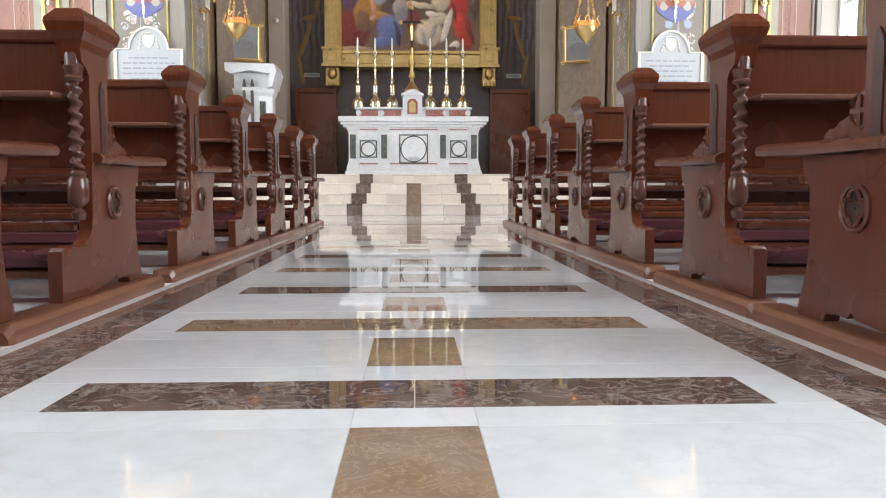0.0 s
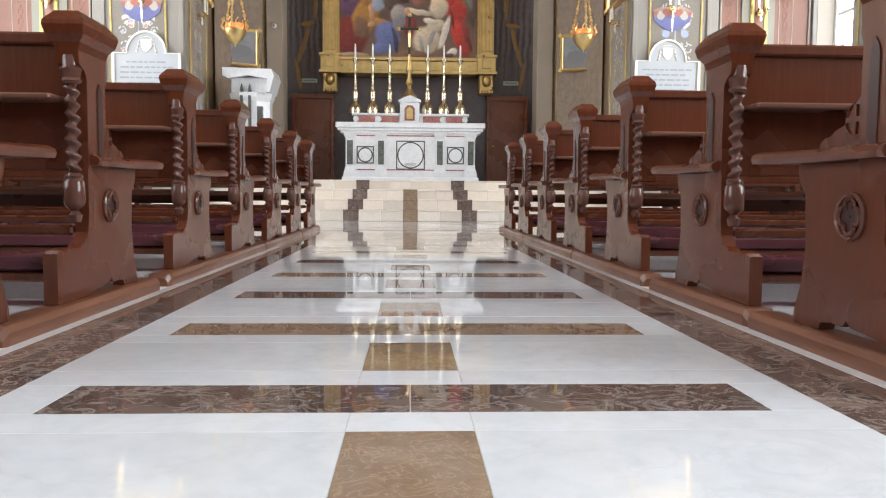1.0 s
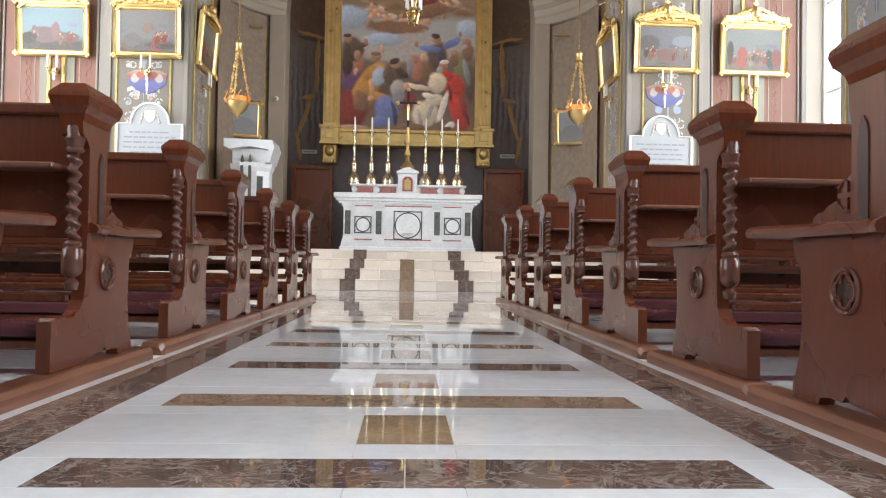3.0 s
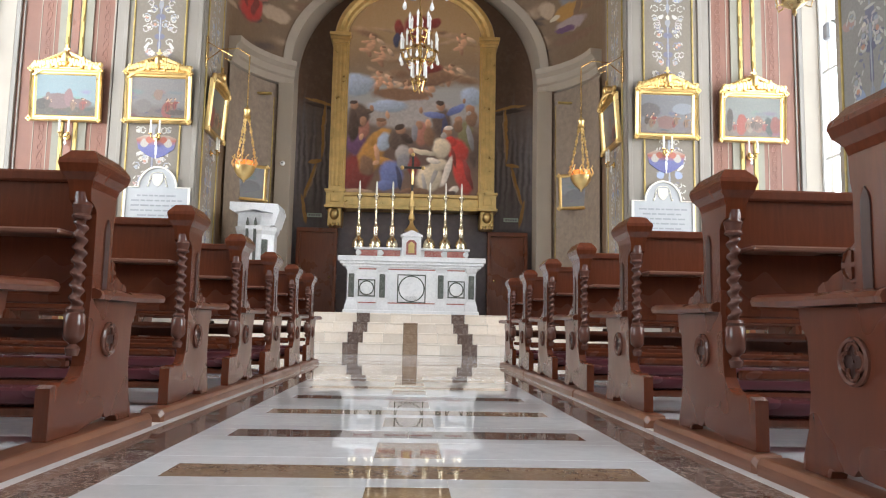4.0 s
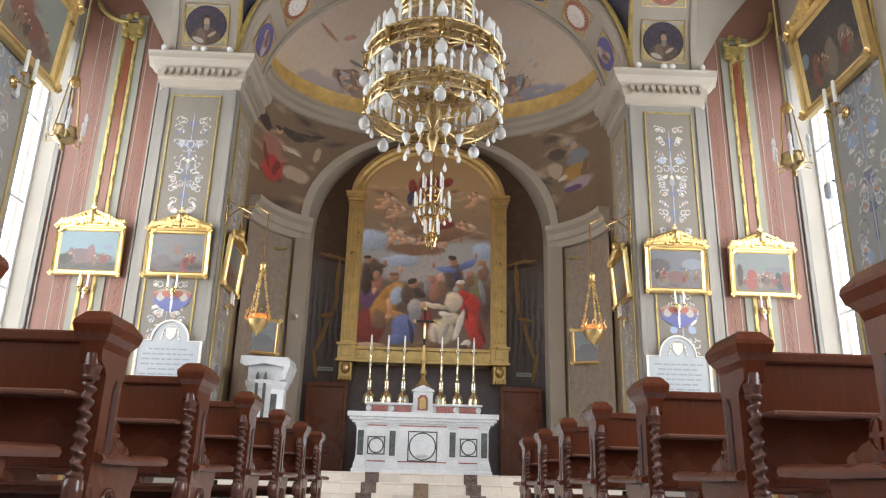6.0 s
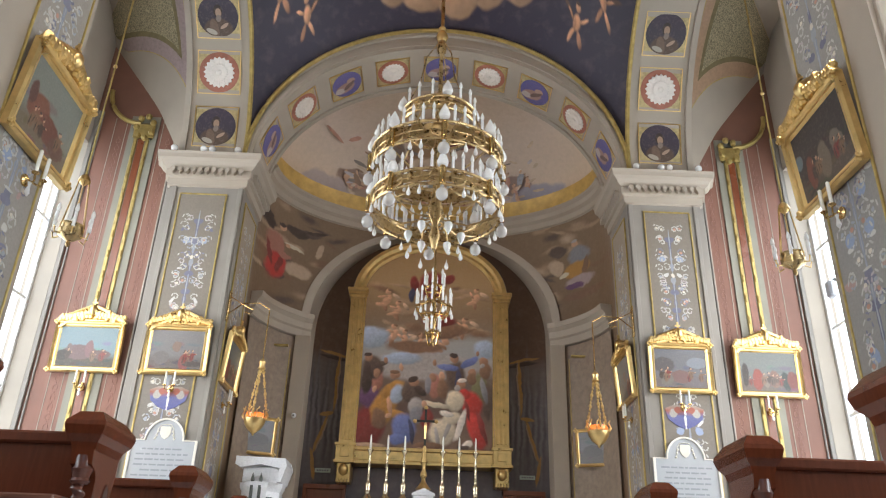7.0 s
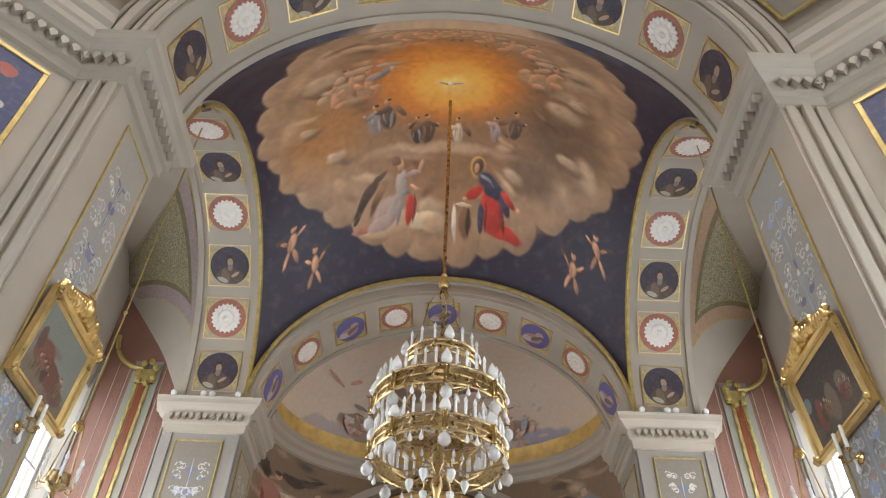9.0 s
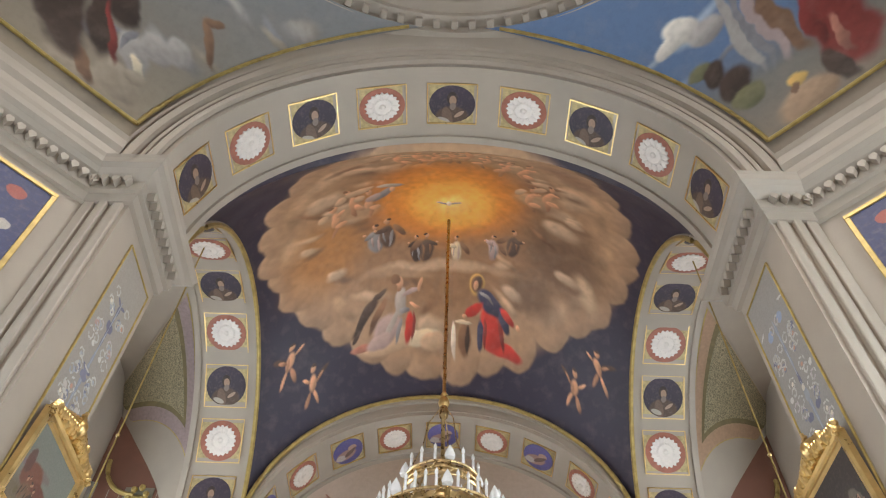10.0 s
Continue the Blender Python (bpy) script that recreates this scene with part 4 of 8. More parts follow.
# unseen outer skin, added so that no light enters
f = Form().box(-XW - 0.5, YA1 - 0.3, 14.4, XW + 0.5, 18.5, 14.7)
setting("ceiling_roof", f, STUCCO_D, "plain unseen slab over the chancel, added to keep light out", "ceiling")
f = Form()
for s in (-1, 1):
    f.box(min(s * (XJ + 1.1), s * (XW + 0.5)), YA1 - 0.3, 12.4, max(s * (XJ + 1.1), s * (XW + 0.5)), 18.5, 12.6)
f.box(-9, -9, 12.5, 9, -4.6, 12.7).box(-9, -4.7, 12.55, -4.6, 6.2, 12.75).box(4.6, -4.7, 12.55, 9, 6.2, 12.75)
setting("ceiling_flat", f, STUCCO, "plain unseen slabs over recesses and crossing, added to keep light out", "ceiling")

# gilded ribs along the vault's edges
for sgn in (-1, 1):
    if sgn > 0:
        f = Form().tube([(arch_pt(i / 60, XV - 0.03, RV - 0.03)[0], YMID + sgn * (VY - 0.08), arch_pt(i / 60, XV - 0.03, RV - 0.03)[1]) for i in range(61)], 0.05, 6)
        tagged(part("vault_rib", f, GOLD_P, smooth=True), "gilded rib along the edge of the painted vault", "moulding", kind="structure")
    f = Form().tube([(sgn * (XV - 0.03), YMID + arch_pt(i / 60, VY - 0.03, RV - 0.03)[0], arch_pt(i / 60, VY - 0.03, RV - 0.03)[1]) for i in range(61)], 0.05, 6)
    tagged(part("vault_rib", f, GOLD_P, smooth=True), "gilded rib along the edge of the painted vault", "moulding", kind="structure")

# ---------------------------------------------------------------- side recesses
W0, W1 = 8.3, 12.9
W0A, W1A = W0 + 0.12, W1 - 0.06
PINK = plain("pink_plaster", (0.225, 0.104, 0.072), 0.6, vary=0.14, scale=1.3, grain=50, relief=0.03)
PINK_O = plain("pink_ornament", (0.30, 0.155, 0.125), 0.6, vary=0.1)
LILAC = plain("lilac_panel", (0.34, 0.255, 0.245), 0.6, vary=0.15, scale=16, grain=60)
PEACH = plain("peach_panel", (0.42, 0.27, 0.17), 0.6, vary=0.12, scale=16, grain=60)
OLIVE = plain("olive_border", (0.19, 0.15, 0.07), 0.6, vary=0.2, scale=9)
LATTICE, _nt, _b = nodes_of("lattice_panel")
_vo = _nt.nodes.new("ShaderNodeTexVoronoi")
_vo.feature, _vo.inputs["Scale"].default_value = "DISTANCE_TO_EDGE", 20.0
_nt.links.new(coords(_nt), _vo.inputs["Vector"])
_nt.links.new(mixc(_nt, ramp(_nt, _vo.outputs["Distance"], 0.02, 0.10), (0.44, 0.36, 0.22, 1), mixc(_nt, ramp(_nt, noisy(_nt, coords(_nt), 14), 0.35, 0.65), (0.16, 0.14, 0.085, 1), (0.27, 0.23, 0.14, 1))), _b.inputs["Base Color"])
_b.inputs["Roughness"].default_value = 0.6
GREENGREY = plain("green_grey_band", (0.26, 0.245, 0.195), 0.6, vary=0.08)
for s, nm in ((-1, "west"), (1, "east")):
    X = lambda a: s * a
    # pink wall
    f = Form().box(min(X(XO), X(XW)), YP, 0, max(X(XO), X(XW)), YP + 0.4, 12.4)
    wall = setting("wall_pink_" + nm, f, PINK, "pink painted wall of the side recess", "wall")
    f = Form()
    for a0, a1, d in ((XO + 0.0, XO + 0.10, 0.06), (XO + 0.12, XO + 0.15, 0.05), (6.90, 6.93, 0.03), (6.97, XW, 0.05)):
        f.box(min(X(a0), X(a1)), YP - d, 0, max(X(a0), X(a1)), YP, 9.4, 0.008)
    tagged(part("wall_strip", f, STUCCO_DIM), "pale vertical strips at the edges of a pink wall", "moulding", kind="structure")
    # central niche strip: grey-green bands with gilded rods, arched at the head
    f = Form().box(min(X(5.72), X(6.30)), YP - 0.025, 0, max(X(5.72), X(6.30)), YP, 9.3)
    tagged(part("wall_band", f, GREENGREY), "grey-green painted band on the pink wall", "wall band", kind="structure")
    f = Form()
    for a in (5.86, 6.10):
        f.box(min(X(a), X(a + 0.07)), YP - 0.05, 0, max(X(a), X(a + 0.07)), YP - 0.02, 9.0, 0.01)
    for k in range(20):
        z = 0.3 + k * 0.42
        for a in (5.895, 6.135):
            f.sphere((X(a), YP - 0.045, z), 0.034, 6, 2.6)
    f.tube([(X(6.08 + 0.75 * math.sin(t)), YP - 0.06, 9.1 + 0.9 * (1 - math.cos(t)) * 0.9) for t in [k * 0.13 for k in range(13)]], 0.05, 6)
    f.box(min(X(5.78), X(6.2)), YP - 0.09, 8.75, max(X(5.78), X(6.2)), YP - 0.02, 9.1, 0.03)
    for k in range(7):
        a = k * 0.9
        f.sphere((X(5.98 + 0.17 * math.cos(a)), YP - 0.09, 9.0 + 0.26 * math.sin(a)), 0.07, 6)
    tagged(part("gilded_rods", f, GOLD_P, smooth=True), "gilded rods with a carved head on the pink wall", "moulding", kind="structure")
    # faint scroll ornament: small curls up the middle of each pink field, and thin pale lines
    for a, h0, h1 in ((5.49, 5.36, 5.64), (6.49, 6.38, 6.62)):
        f = Form()
        for k in range(44):
            z = 1.4 + k * 0.17
            for sg in (-1, 1):
                f.tube([(X(a) + sg * (0.012 + 0.03 * math.sin(t * 0.9)), YP - 0.002, z + 0.05 * math.cos(t)) for t in [j * 0.9 for j in range(5)]], 0.006, 4)
            f.sphere((X(a), YP - 0.001, z + 0.085), 0.012, 5)
        tagged(part("scroll_ornament", f, PINK_O), "faint darker scrolls painted on a pink wall", "ornament", kind="structure")
        f = Form()
        for q in (h0, h1):
            f.box(min(X(q), X(q + 0.014)), YP - 0.006, 0, max(X(q), X(q + 0.014)), YP + 0.001, 9.25)
        tagged(part("painted_line", f, STUCCO_L), "thin pale lines round a pink field", "ornament", kind="structure")
    f = Form().box(min(X(5.95), X(6.08)), YP - 0.034, 0, max(X(5.95), X(6.08)), YP - 0.02, 9.0)
    tagged(part("dark_band", f, DOORWOOD), "dark brown strip between the gilded rods", "wall band", kind="structure")
    # vaulted ceiling of the recess: ruled from the side arch to the sloping head of the pink wall
    def groin(t, v, my=1):
        ph = t * math.pi / 2
        a = Vector((XV + LAT_W - 0.02, YMID + my * (VY + 0.05) * math.cos(ph), ZC1 + 0.02 + RV * math.sin(ph)))
        w = Vector((XO + 0.50 + t * 1.75, YMID + my * (YP + 0.02 - YMID), 9.30 + t * 2.3))
        p = a.lerp(w, v)
        return (X(p.x), p.y, p.z)
    f = Form()
    for my in (1, -1):
        f.grid(lambda u, v: groin(u, v, my), 24, 16)
        f.grid(lambda u, v: tuple(Vector(groin(1, v, my)).lerp(Vector((X(XW + 0.1), groin(1, v, my)[1], 11.75)), u)), 4, 16)
    setting("ceiling_recess_" + nm, f, STUCCO, "grey vaulted ceiling of the side recess", "ceiling", True)
    # three-sided panels with the point near the springing, widening towards the crown
    for t0, v0, k, mt, dz in ((0.265, 0.045, 2.2, GOLD_P, 0.010), (0.28, 0.06, 2.2, LILAC if s < 0 else PEACH, 0.025), (0.41, 0.165, 2.0, OLIVE, 0.04), (0.46, 0.21, 1.9, LATTICE, 0.055)):
        def lifted(u, v):
            t = t0 + (0.985 - t0) * u ** 1.5
            p = groin(t, v0 + (min(0.93, v0 + k * (t - t0)) - v0) * v)
            return (p[0] - s * dz * 0.6, p[1] - dz * 0.5, p[2] - dz)
        tagged(part("vault_panel", Form().grid(lifted, 24, 8), mt, smooth=True), "three-sided patterned panel on the recess vault", "panel", kind="structure")
    # window: frame, glazing bars and panes in the tall opening
    win = tagged(new("window_1" if s < 0 else "window_2"), "tall bright window with white frame in the side wall", "window", kind="structure")
    f = Form()
    x0, x1 = sorted((X(XW + 0.3), X(XW + 0.4)))
    f.box(x0, W0, 1.9, x1, W0A, 8.6).box(x0, W1A, 1.9, x1, W1, 8.6).box(x0, W0A, 1.9, x1, W1A, 2.02).box(x0, W0A, 8.48, x1, W1A, 8.6)
    for y in (9.8, 11.2):
        f.box(x0 + 0.02, y - 0.03, 2.02, x1 - 0.02, y + 0.03, 8.48)
    for z in (3.6, 5.2, 6.8):
        f.box(x0 + 0.025, W0A, z - 0.025, x1 - 0.025, W1A, z + 0.025)
    part("window_frame", f, WHITE_P, win)
    f = Form().box(min(X(XW - 0.03), X(XW + 0.3)), W0, 1.84, max(X(XW - 0.03), X(XW + 0.3)), W1, 1.9)
    part("window_sill", f, WHITE_P, win)

# glow outside the side windows and outside the added arm openings
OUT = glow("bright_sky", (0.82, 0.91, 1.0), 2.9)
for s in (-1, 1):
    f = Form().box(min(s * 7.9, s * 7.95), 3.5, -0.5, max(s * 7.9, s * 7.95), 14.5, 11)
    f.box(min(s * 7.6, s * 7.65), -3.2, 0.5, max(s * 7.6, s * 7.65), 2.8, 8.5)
    setting("backdrop", f, OUT, "bright white glow outside a window and an added arm opening", "sky")

# ---------------------------------------------------------------- apse
dr = random.Random(8)
db = [(0, 8.0, 2.8, 2.0, 0, (0.13, 0.072, 0.045), (0.8, 1.1))]
for sx in (-1, 1):   # hanging folds, gathered to the side, with a gilded hem
    for k in range(16):
        x = 1.75 + k * 0.065
        db.append((sx * x, 4.1 + dr.uniform(-0.3, 0.3), 0.05, dr.uniform(1.2, 1.9), sx * dr.uniform(-4, 3), (0.20, 0.18, 0.185) if k % 2 else (0.085, 0.07, 0.075), (0.0, 1.2)))
    db += strokes([("ochre", 2.18, 5.62, 0.42, 0.04, 12), ("umber", 2.18, 5.52, 0.42, 0.05, 12), ("ochre", 2.12, 4.95, 0.05, 0.72, 2), ("haze", 2.08, 4.95, 0.02, 0.7, 2), ("ochre", 2.28, 4.22, 0.16, 0.05, -10), ("ochre", 2.38, 3.75, 0.05, 0.5, 16), ("haze", 2.34, 3.75, 0.02, 0.45, 16), ("ochre", 2.5, 3.1, 0.05, 0.35, -10)], 0, 0, 1.0, flip=sx)
DRAPE = painted("painted_drapery", [(0, (0.14, 0.125, 0.14)), (0.3, (0.15, 0.13, 0.14)), (0.62, (0.16, 0.125, 0.11)), (0.66, (0.13, 0.072, 0.045)), (1, (0.12, 0.065, 0.04))], (0, 8.7), db, 0.07, mscale=2.6, mottle=0.2, ripple=0.015)
NX, NZ0, NB = 2.74, 6.14, 2.55
YN = 16.95
f = Form().box(-3.0, YN, 0, 3.0, YN + 0.3, 9.2)
setting("wall_niche", f, DRAPE, "wall behind the altarpiece painted as hanging drapery", "wall")


def apse_y(x):
    return YB1 + APB * math.sqrt(max(0, 1 - (x / APX) ** 2))


fr = random.Random(2)
fb = []
for k in range(40):
    x = fr.choice((-1, 1)) * fr.uniform(2.3, 3.7)
    fb.append((x, fr.uniform(6.3, 8.7), fr.uniform(0.12, 0.4), fr.uniform(0.05, 0.14), fr.uniform(-35, 35), TONES[fr.choice(("haze", "brown", "haze", "dark", "cloud"))], (0.1, 1.15)))
fb += strokes([("dark", 0.50, 0.62, 0.34, 0.10, 12), ("umber", 0.32, 0.58, 0.26, 0.12, 0), ("umber", 0.72, 0.72, 0.24, 0.05, 18), ("umber", -0.16, 0.55, 0.09, 0.24, 10), ("cloud", 0.42, -0.35, 0.30, 0.20, 0), ("cloud", 0.82, 0.30, 0.08, 0.22, -15), ("dark", 0.0, -0.62, 0.20, 0.12, 0)], -3.5, 7.5, 1.0)
fb += strokes([("rose", -0.02, 0.05, 0.16, 0.34, 8), ("red", 0.02, -0.42, 0.17, 0.34, -8), ("wine", 0.05, -0.35, 0.05, 0.28, -6), ("wine", -0.10, -0.20, 0.04, 0.30, 10), ("rose", 0.14, -0.12, 0.14, 0.08, 0), ("cream", 0.30, 0.16, 0.20, 0.05, -12), ("flesh", 0.05, 0.52, 0.07, 0.085, 0), ("umber", 0.03, 0.58, 0.07, 0.05, 0), ("flesh", 0.18, 0.14, 0.05, 0.05, 0)], -3.5, 7.5, 1.0)
fb += strokes([("slate", 0.05, 0.20, 0.20, 0.28, 0), ("ochre", 0.02, -0.12, 0.26, 0.20, 10), ("brown", 0.18, -0.10, 0.06, 0.26, 0), ("lilac", 0.05, -0.42, 0.28, 0.16, 0), ("violet", -0.05, -0.50, 0.2, 0.08, 0), ("flesh", 0.0, 0.52, 0.07, 0.085, 0), ("grey", 0.0, 0.58, 0.07, 0.05, 0), ("cloud", -0.38, 0.05, 0.16, 0.24, 20), ("dark", -0.34, 0.45, 0.22, 0.16, 0), ("cream", -0.22, -0.18, 0.12, 0.06, 20), ("brown", 0.1, -0.75, 0.4, 0.12, 0)], 3.25, 7.5, 1.0)
FRES = painted("apse_fresco", [(0, (0.19, 0.12, 0.07)), (1, (0.22, 0.15, 0.095))], (6, 9), fb, 0.08, mscale=2.8, mottle=0.14, ripple=0.02)
f = Form()
NA = 72
cols = []
for i in range(NA + 1):
    a = math.pi * i / NA
    x = -APX * math.cos(a)
    y = YB1 + APB * math.sin(a)
    lo = 0.0 if abs(x) >= NX else NZ0 + NB * math.sqrt(1 - (x / NX) ** 2)
    cols.append((x, y, lo))


def strip(form, zlo, zhi, out=0.0, steps=8):
    for (xa, ya, la), (xb, yb, lb) in zip(cols, cols[1:]):
        if max(la, lb) and not (la and lb):
            la = lb = max(la, lb) if zlo < NZ0 else max(la, lb)
        for k in range(steps):
            za0, za1 = [max(zlo, la) + (zhi - max(zlo, la)) * t / steps for t in (k, k + 1)]
            zb0, zb1 = [max(zlo, lb) + (zhi - max(zlo, lb)) * t / steps for t in (k, k + 1)]
            form.add([(xa, ya, za0), (xb, yb, zb0), (xb, yb, zb1), (xa, ya, za1)], [(0, 1, 2, 3)])


strip(f, 0, ZRING)
setting("wall_apse", f, FRES, "curved apse wall with muted frescoes above", "wall", True)
# lower plaster lining and capital bands on the curved wall
f = Form()
for s in (-1, 1):
    arc = [(s * APX * math.cos(t) * 0.985, YB1 + APB * math.sin(t) * 0.985) for t in [k * 0.085 for k in range(1, 10)]]
    arc = [p for p in arc if abs(p[0]) > NX - 0.02] + [(s * (NX - 0.05), apse_y(NX) - 0.06)]
    path = arc if s < 0 else list(reversed(arc))
    f.run(path, [(0, 5.62), (0.04, 5.64), (0.05, 5.78), (0.09, 5.82), (0.11, 5.95), (0.19, 6.03), (0.20, 6.14), (-0.05, 6.14), (-0.05, 5.62)])
    g = Form()
    rings = [[(x, y, z) for x, y in path] for z in (0, 5.6)]
    g.loft(rings, False)
    setting("apse_lining", g, plain("apse_brown_panel", (0.27, 0.205, 0.155), 0.6, vary=0.2, scale=9, grain=40), "brown patterned panel on the curved apse wall", "wall panel", True)
    # grey pilaster beside the niche
    q = Form().box(min(s * 2.62, s * 2.95), apse_y(2.9) - 0.22, 0, max(s * 2.62, s * 2.95), apse_y(2.6) + 0.1, 5.62, 0.01)
    setting("pilaster", q, STUCCO, "plain grey pilaster beside the altar niche", "pilaster")
    b = Form()
    for x in (3.02, 3.55):
        y = apse_y(x) - 0.06
        b.box(min(s * x, s * (x + 0.04)), y - 0.03, 0.6, max(s * x, s * (x + 0.04)), y + 0.03, 5.3)
    b.box(min(s * 3.02, s * 3.59), apse_y(3.3) - 0.12, 5.26, max(s * 3.02, s * 3.59), apse_y(3.3) - 0.06, 5.3)
    tagged(part("panel_border", b, GOLD_P), "thin gilded border of an apse panel", "moulding", kind="structure")
setting("apse_capital", f, STUCCO, "pale moulded capital band in the apse", "cornice")
# reveal and moulding of the niche arch
f = Form()
rings = []
for i in range(49):
    x, z = arch_pt(i / 48, NX, NB, NZ0)
    x2, z2 = arch_pt(i / 48, NX + 0.16, NB + 0.16, NZ0)
    y = apse_y(x) - 0.05
    rings.append([(x, y, z), (x2, apse_y(x2) - 0.06, z2), (x2, YN + 0.1, z2), (x, YN + 0.1, z)])
f.loft(rings, True, True)
for s in (-1, 1):
    f.box(min(s * NX, s * (NX + 0.2)), apse_y(NX), 0, max(s * NX, s * (NX + 0.2)), YN + 0.1, NZ0)
setting("arch_niche", f, STUCCO, "plain grey arch framing the altar niche", "arch", True)
# ring cornice under the half dome
f = Form()
arc = [(-APX * math.cos(t), YB1 + APB * math.sin(t)) for t in [math.pi * k / 48 for k in range(49)]]
f.run(arc, [(-0.02, -0.2), (0.06, -0.17), (0.08, -0.05), (0.16, 0.0), (0.18, 0.1), (0.24, 0.15), (0.24, 0.2), (-0.02, 0.2)])
f.moved(Matrix.Translation((0, 0, ZRING)))
setting("cornice_apse", f, STUCCO, "curved grey cornice under the half dome", "cornice")
f = Form()
f.run(arc, [(-0.03, 0.2), (0.04, 0.2), (0.07, 0.4), (0.15, 0.64), (-0.03, 0.64)])
f.moved(Matrix.Translation((0, 0, ZRING)))
setting("frieze_apse", f, plain("ochre_gilt_band", (0.58, 0.37, 0.11), 0.42, 0.3, vary=0.2, scale=5, grain=40), "dull gilded band at the foot of the half dome", "frieze", True)
HALF = painted("half_dome_paint", [(0, (0.54, 0.37, 0.23)), (0.3, (0.64, 0.49, 0.36)), (0.7, (0.60, 0.48, 0.39)), (1, (0.50, 0.38, 0.28))], (8.9, 11.5), [(-2.1, 9.9, 0.4, 0.25, 0, (0.30, 0.20, 0.15)), (-1.7, 9.6, 0.4, 0.25, 10, (0.36, 0.26, 0.2)), (1.9, 9.9, 0.45, 0.25, -10, (0.32, 0.22, 0.18)), (2.5, 9.5, 0.6, 0.4, 0, (0.36, 0.33, 0.38)), (-2.7, 9.5, 0.5, 0.4, 0, (0.45, 0.36, 0.33)), (0.6, 10.9, 0.5, 0.12, 0, (0.22, 0.07, 0.06)), (-0.4, 10.7, 0.4, 0.3, 0, (0.35, 0.22, 0.12)), (-1.3, 10.6, 0.5, 0.25, 10, (0.25, 0.18, 0.14)), (0, 10.2, 0.9, 0.5, 0, (0.66, 0.52, 0.38))], 0.2, mscale=2.0, mottle=0.1)


def half_dome(u, v):
    a, e = math.pi * u, v * math.pi / 2
    return (-APX * math.cos(a) * math.cos(e), YB1 + APB * math.sin(a) * math.cos(e), ZRING + 0.15 + (ZC1 + RISE + 0.25 - ZRING - 0.15) * math.sin(e))


f = Form().grid(half_dome, 96, 40)
setting("ceiling_apse", f, HALF, "half dome painted with pale clouds", "ceiling", True)
f = Form().box(-4.6, 17.3, 0, 4.6, 17.6, 14.4)
for s in (-1, 1):
    f.box(min(s * 4.3, s * 4.6), YB1 - 0.2, 0, max(s * 4.3, s * 4.6), 17.3, 14.4)
setting("wall_outer_apse", f, STUCCO, "plain outer wall closing the apse", "wall")

# ---------------------------------------------------------------- pews
PEW_X, PITCH, ROW0 = 1.13, 1.17, 1.26
PLAT = 0.055


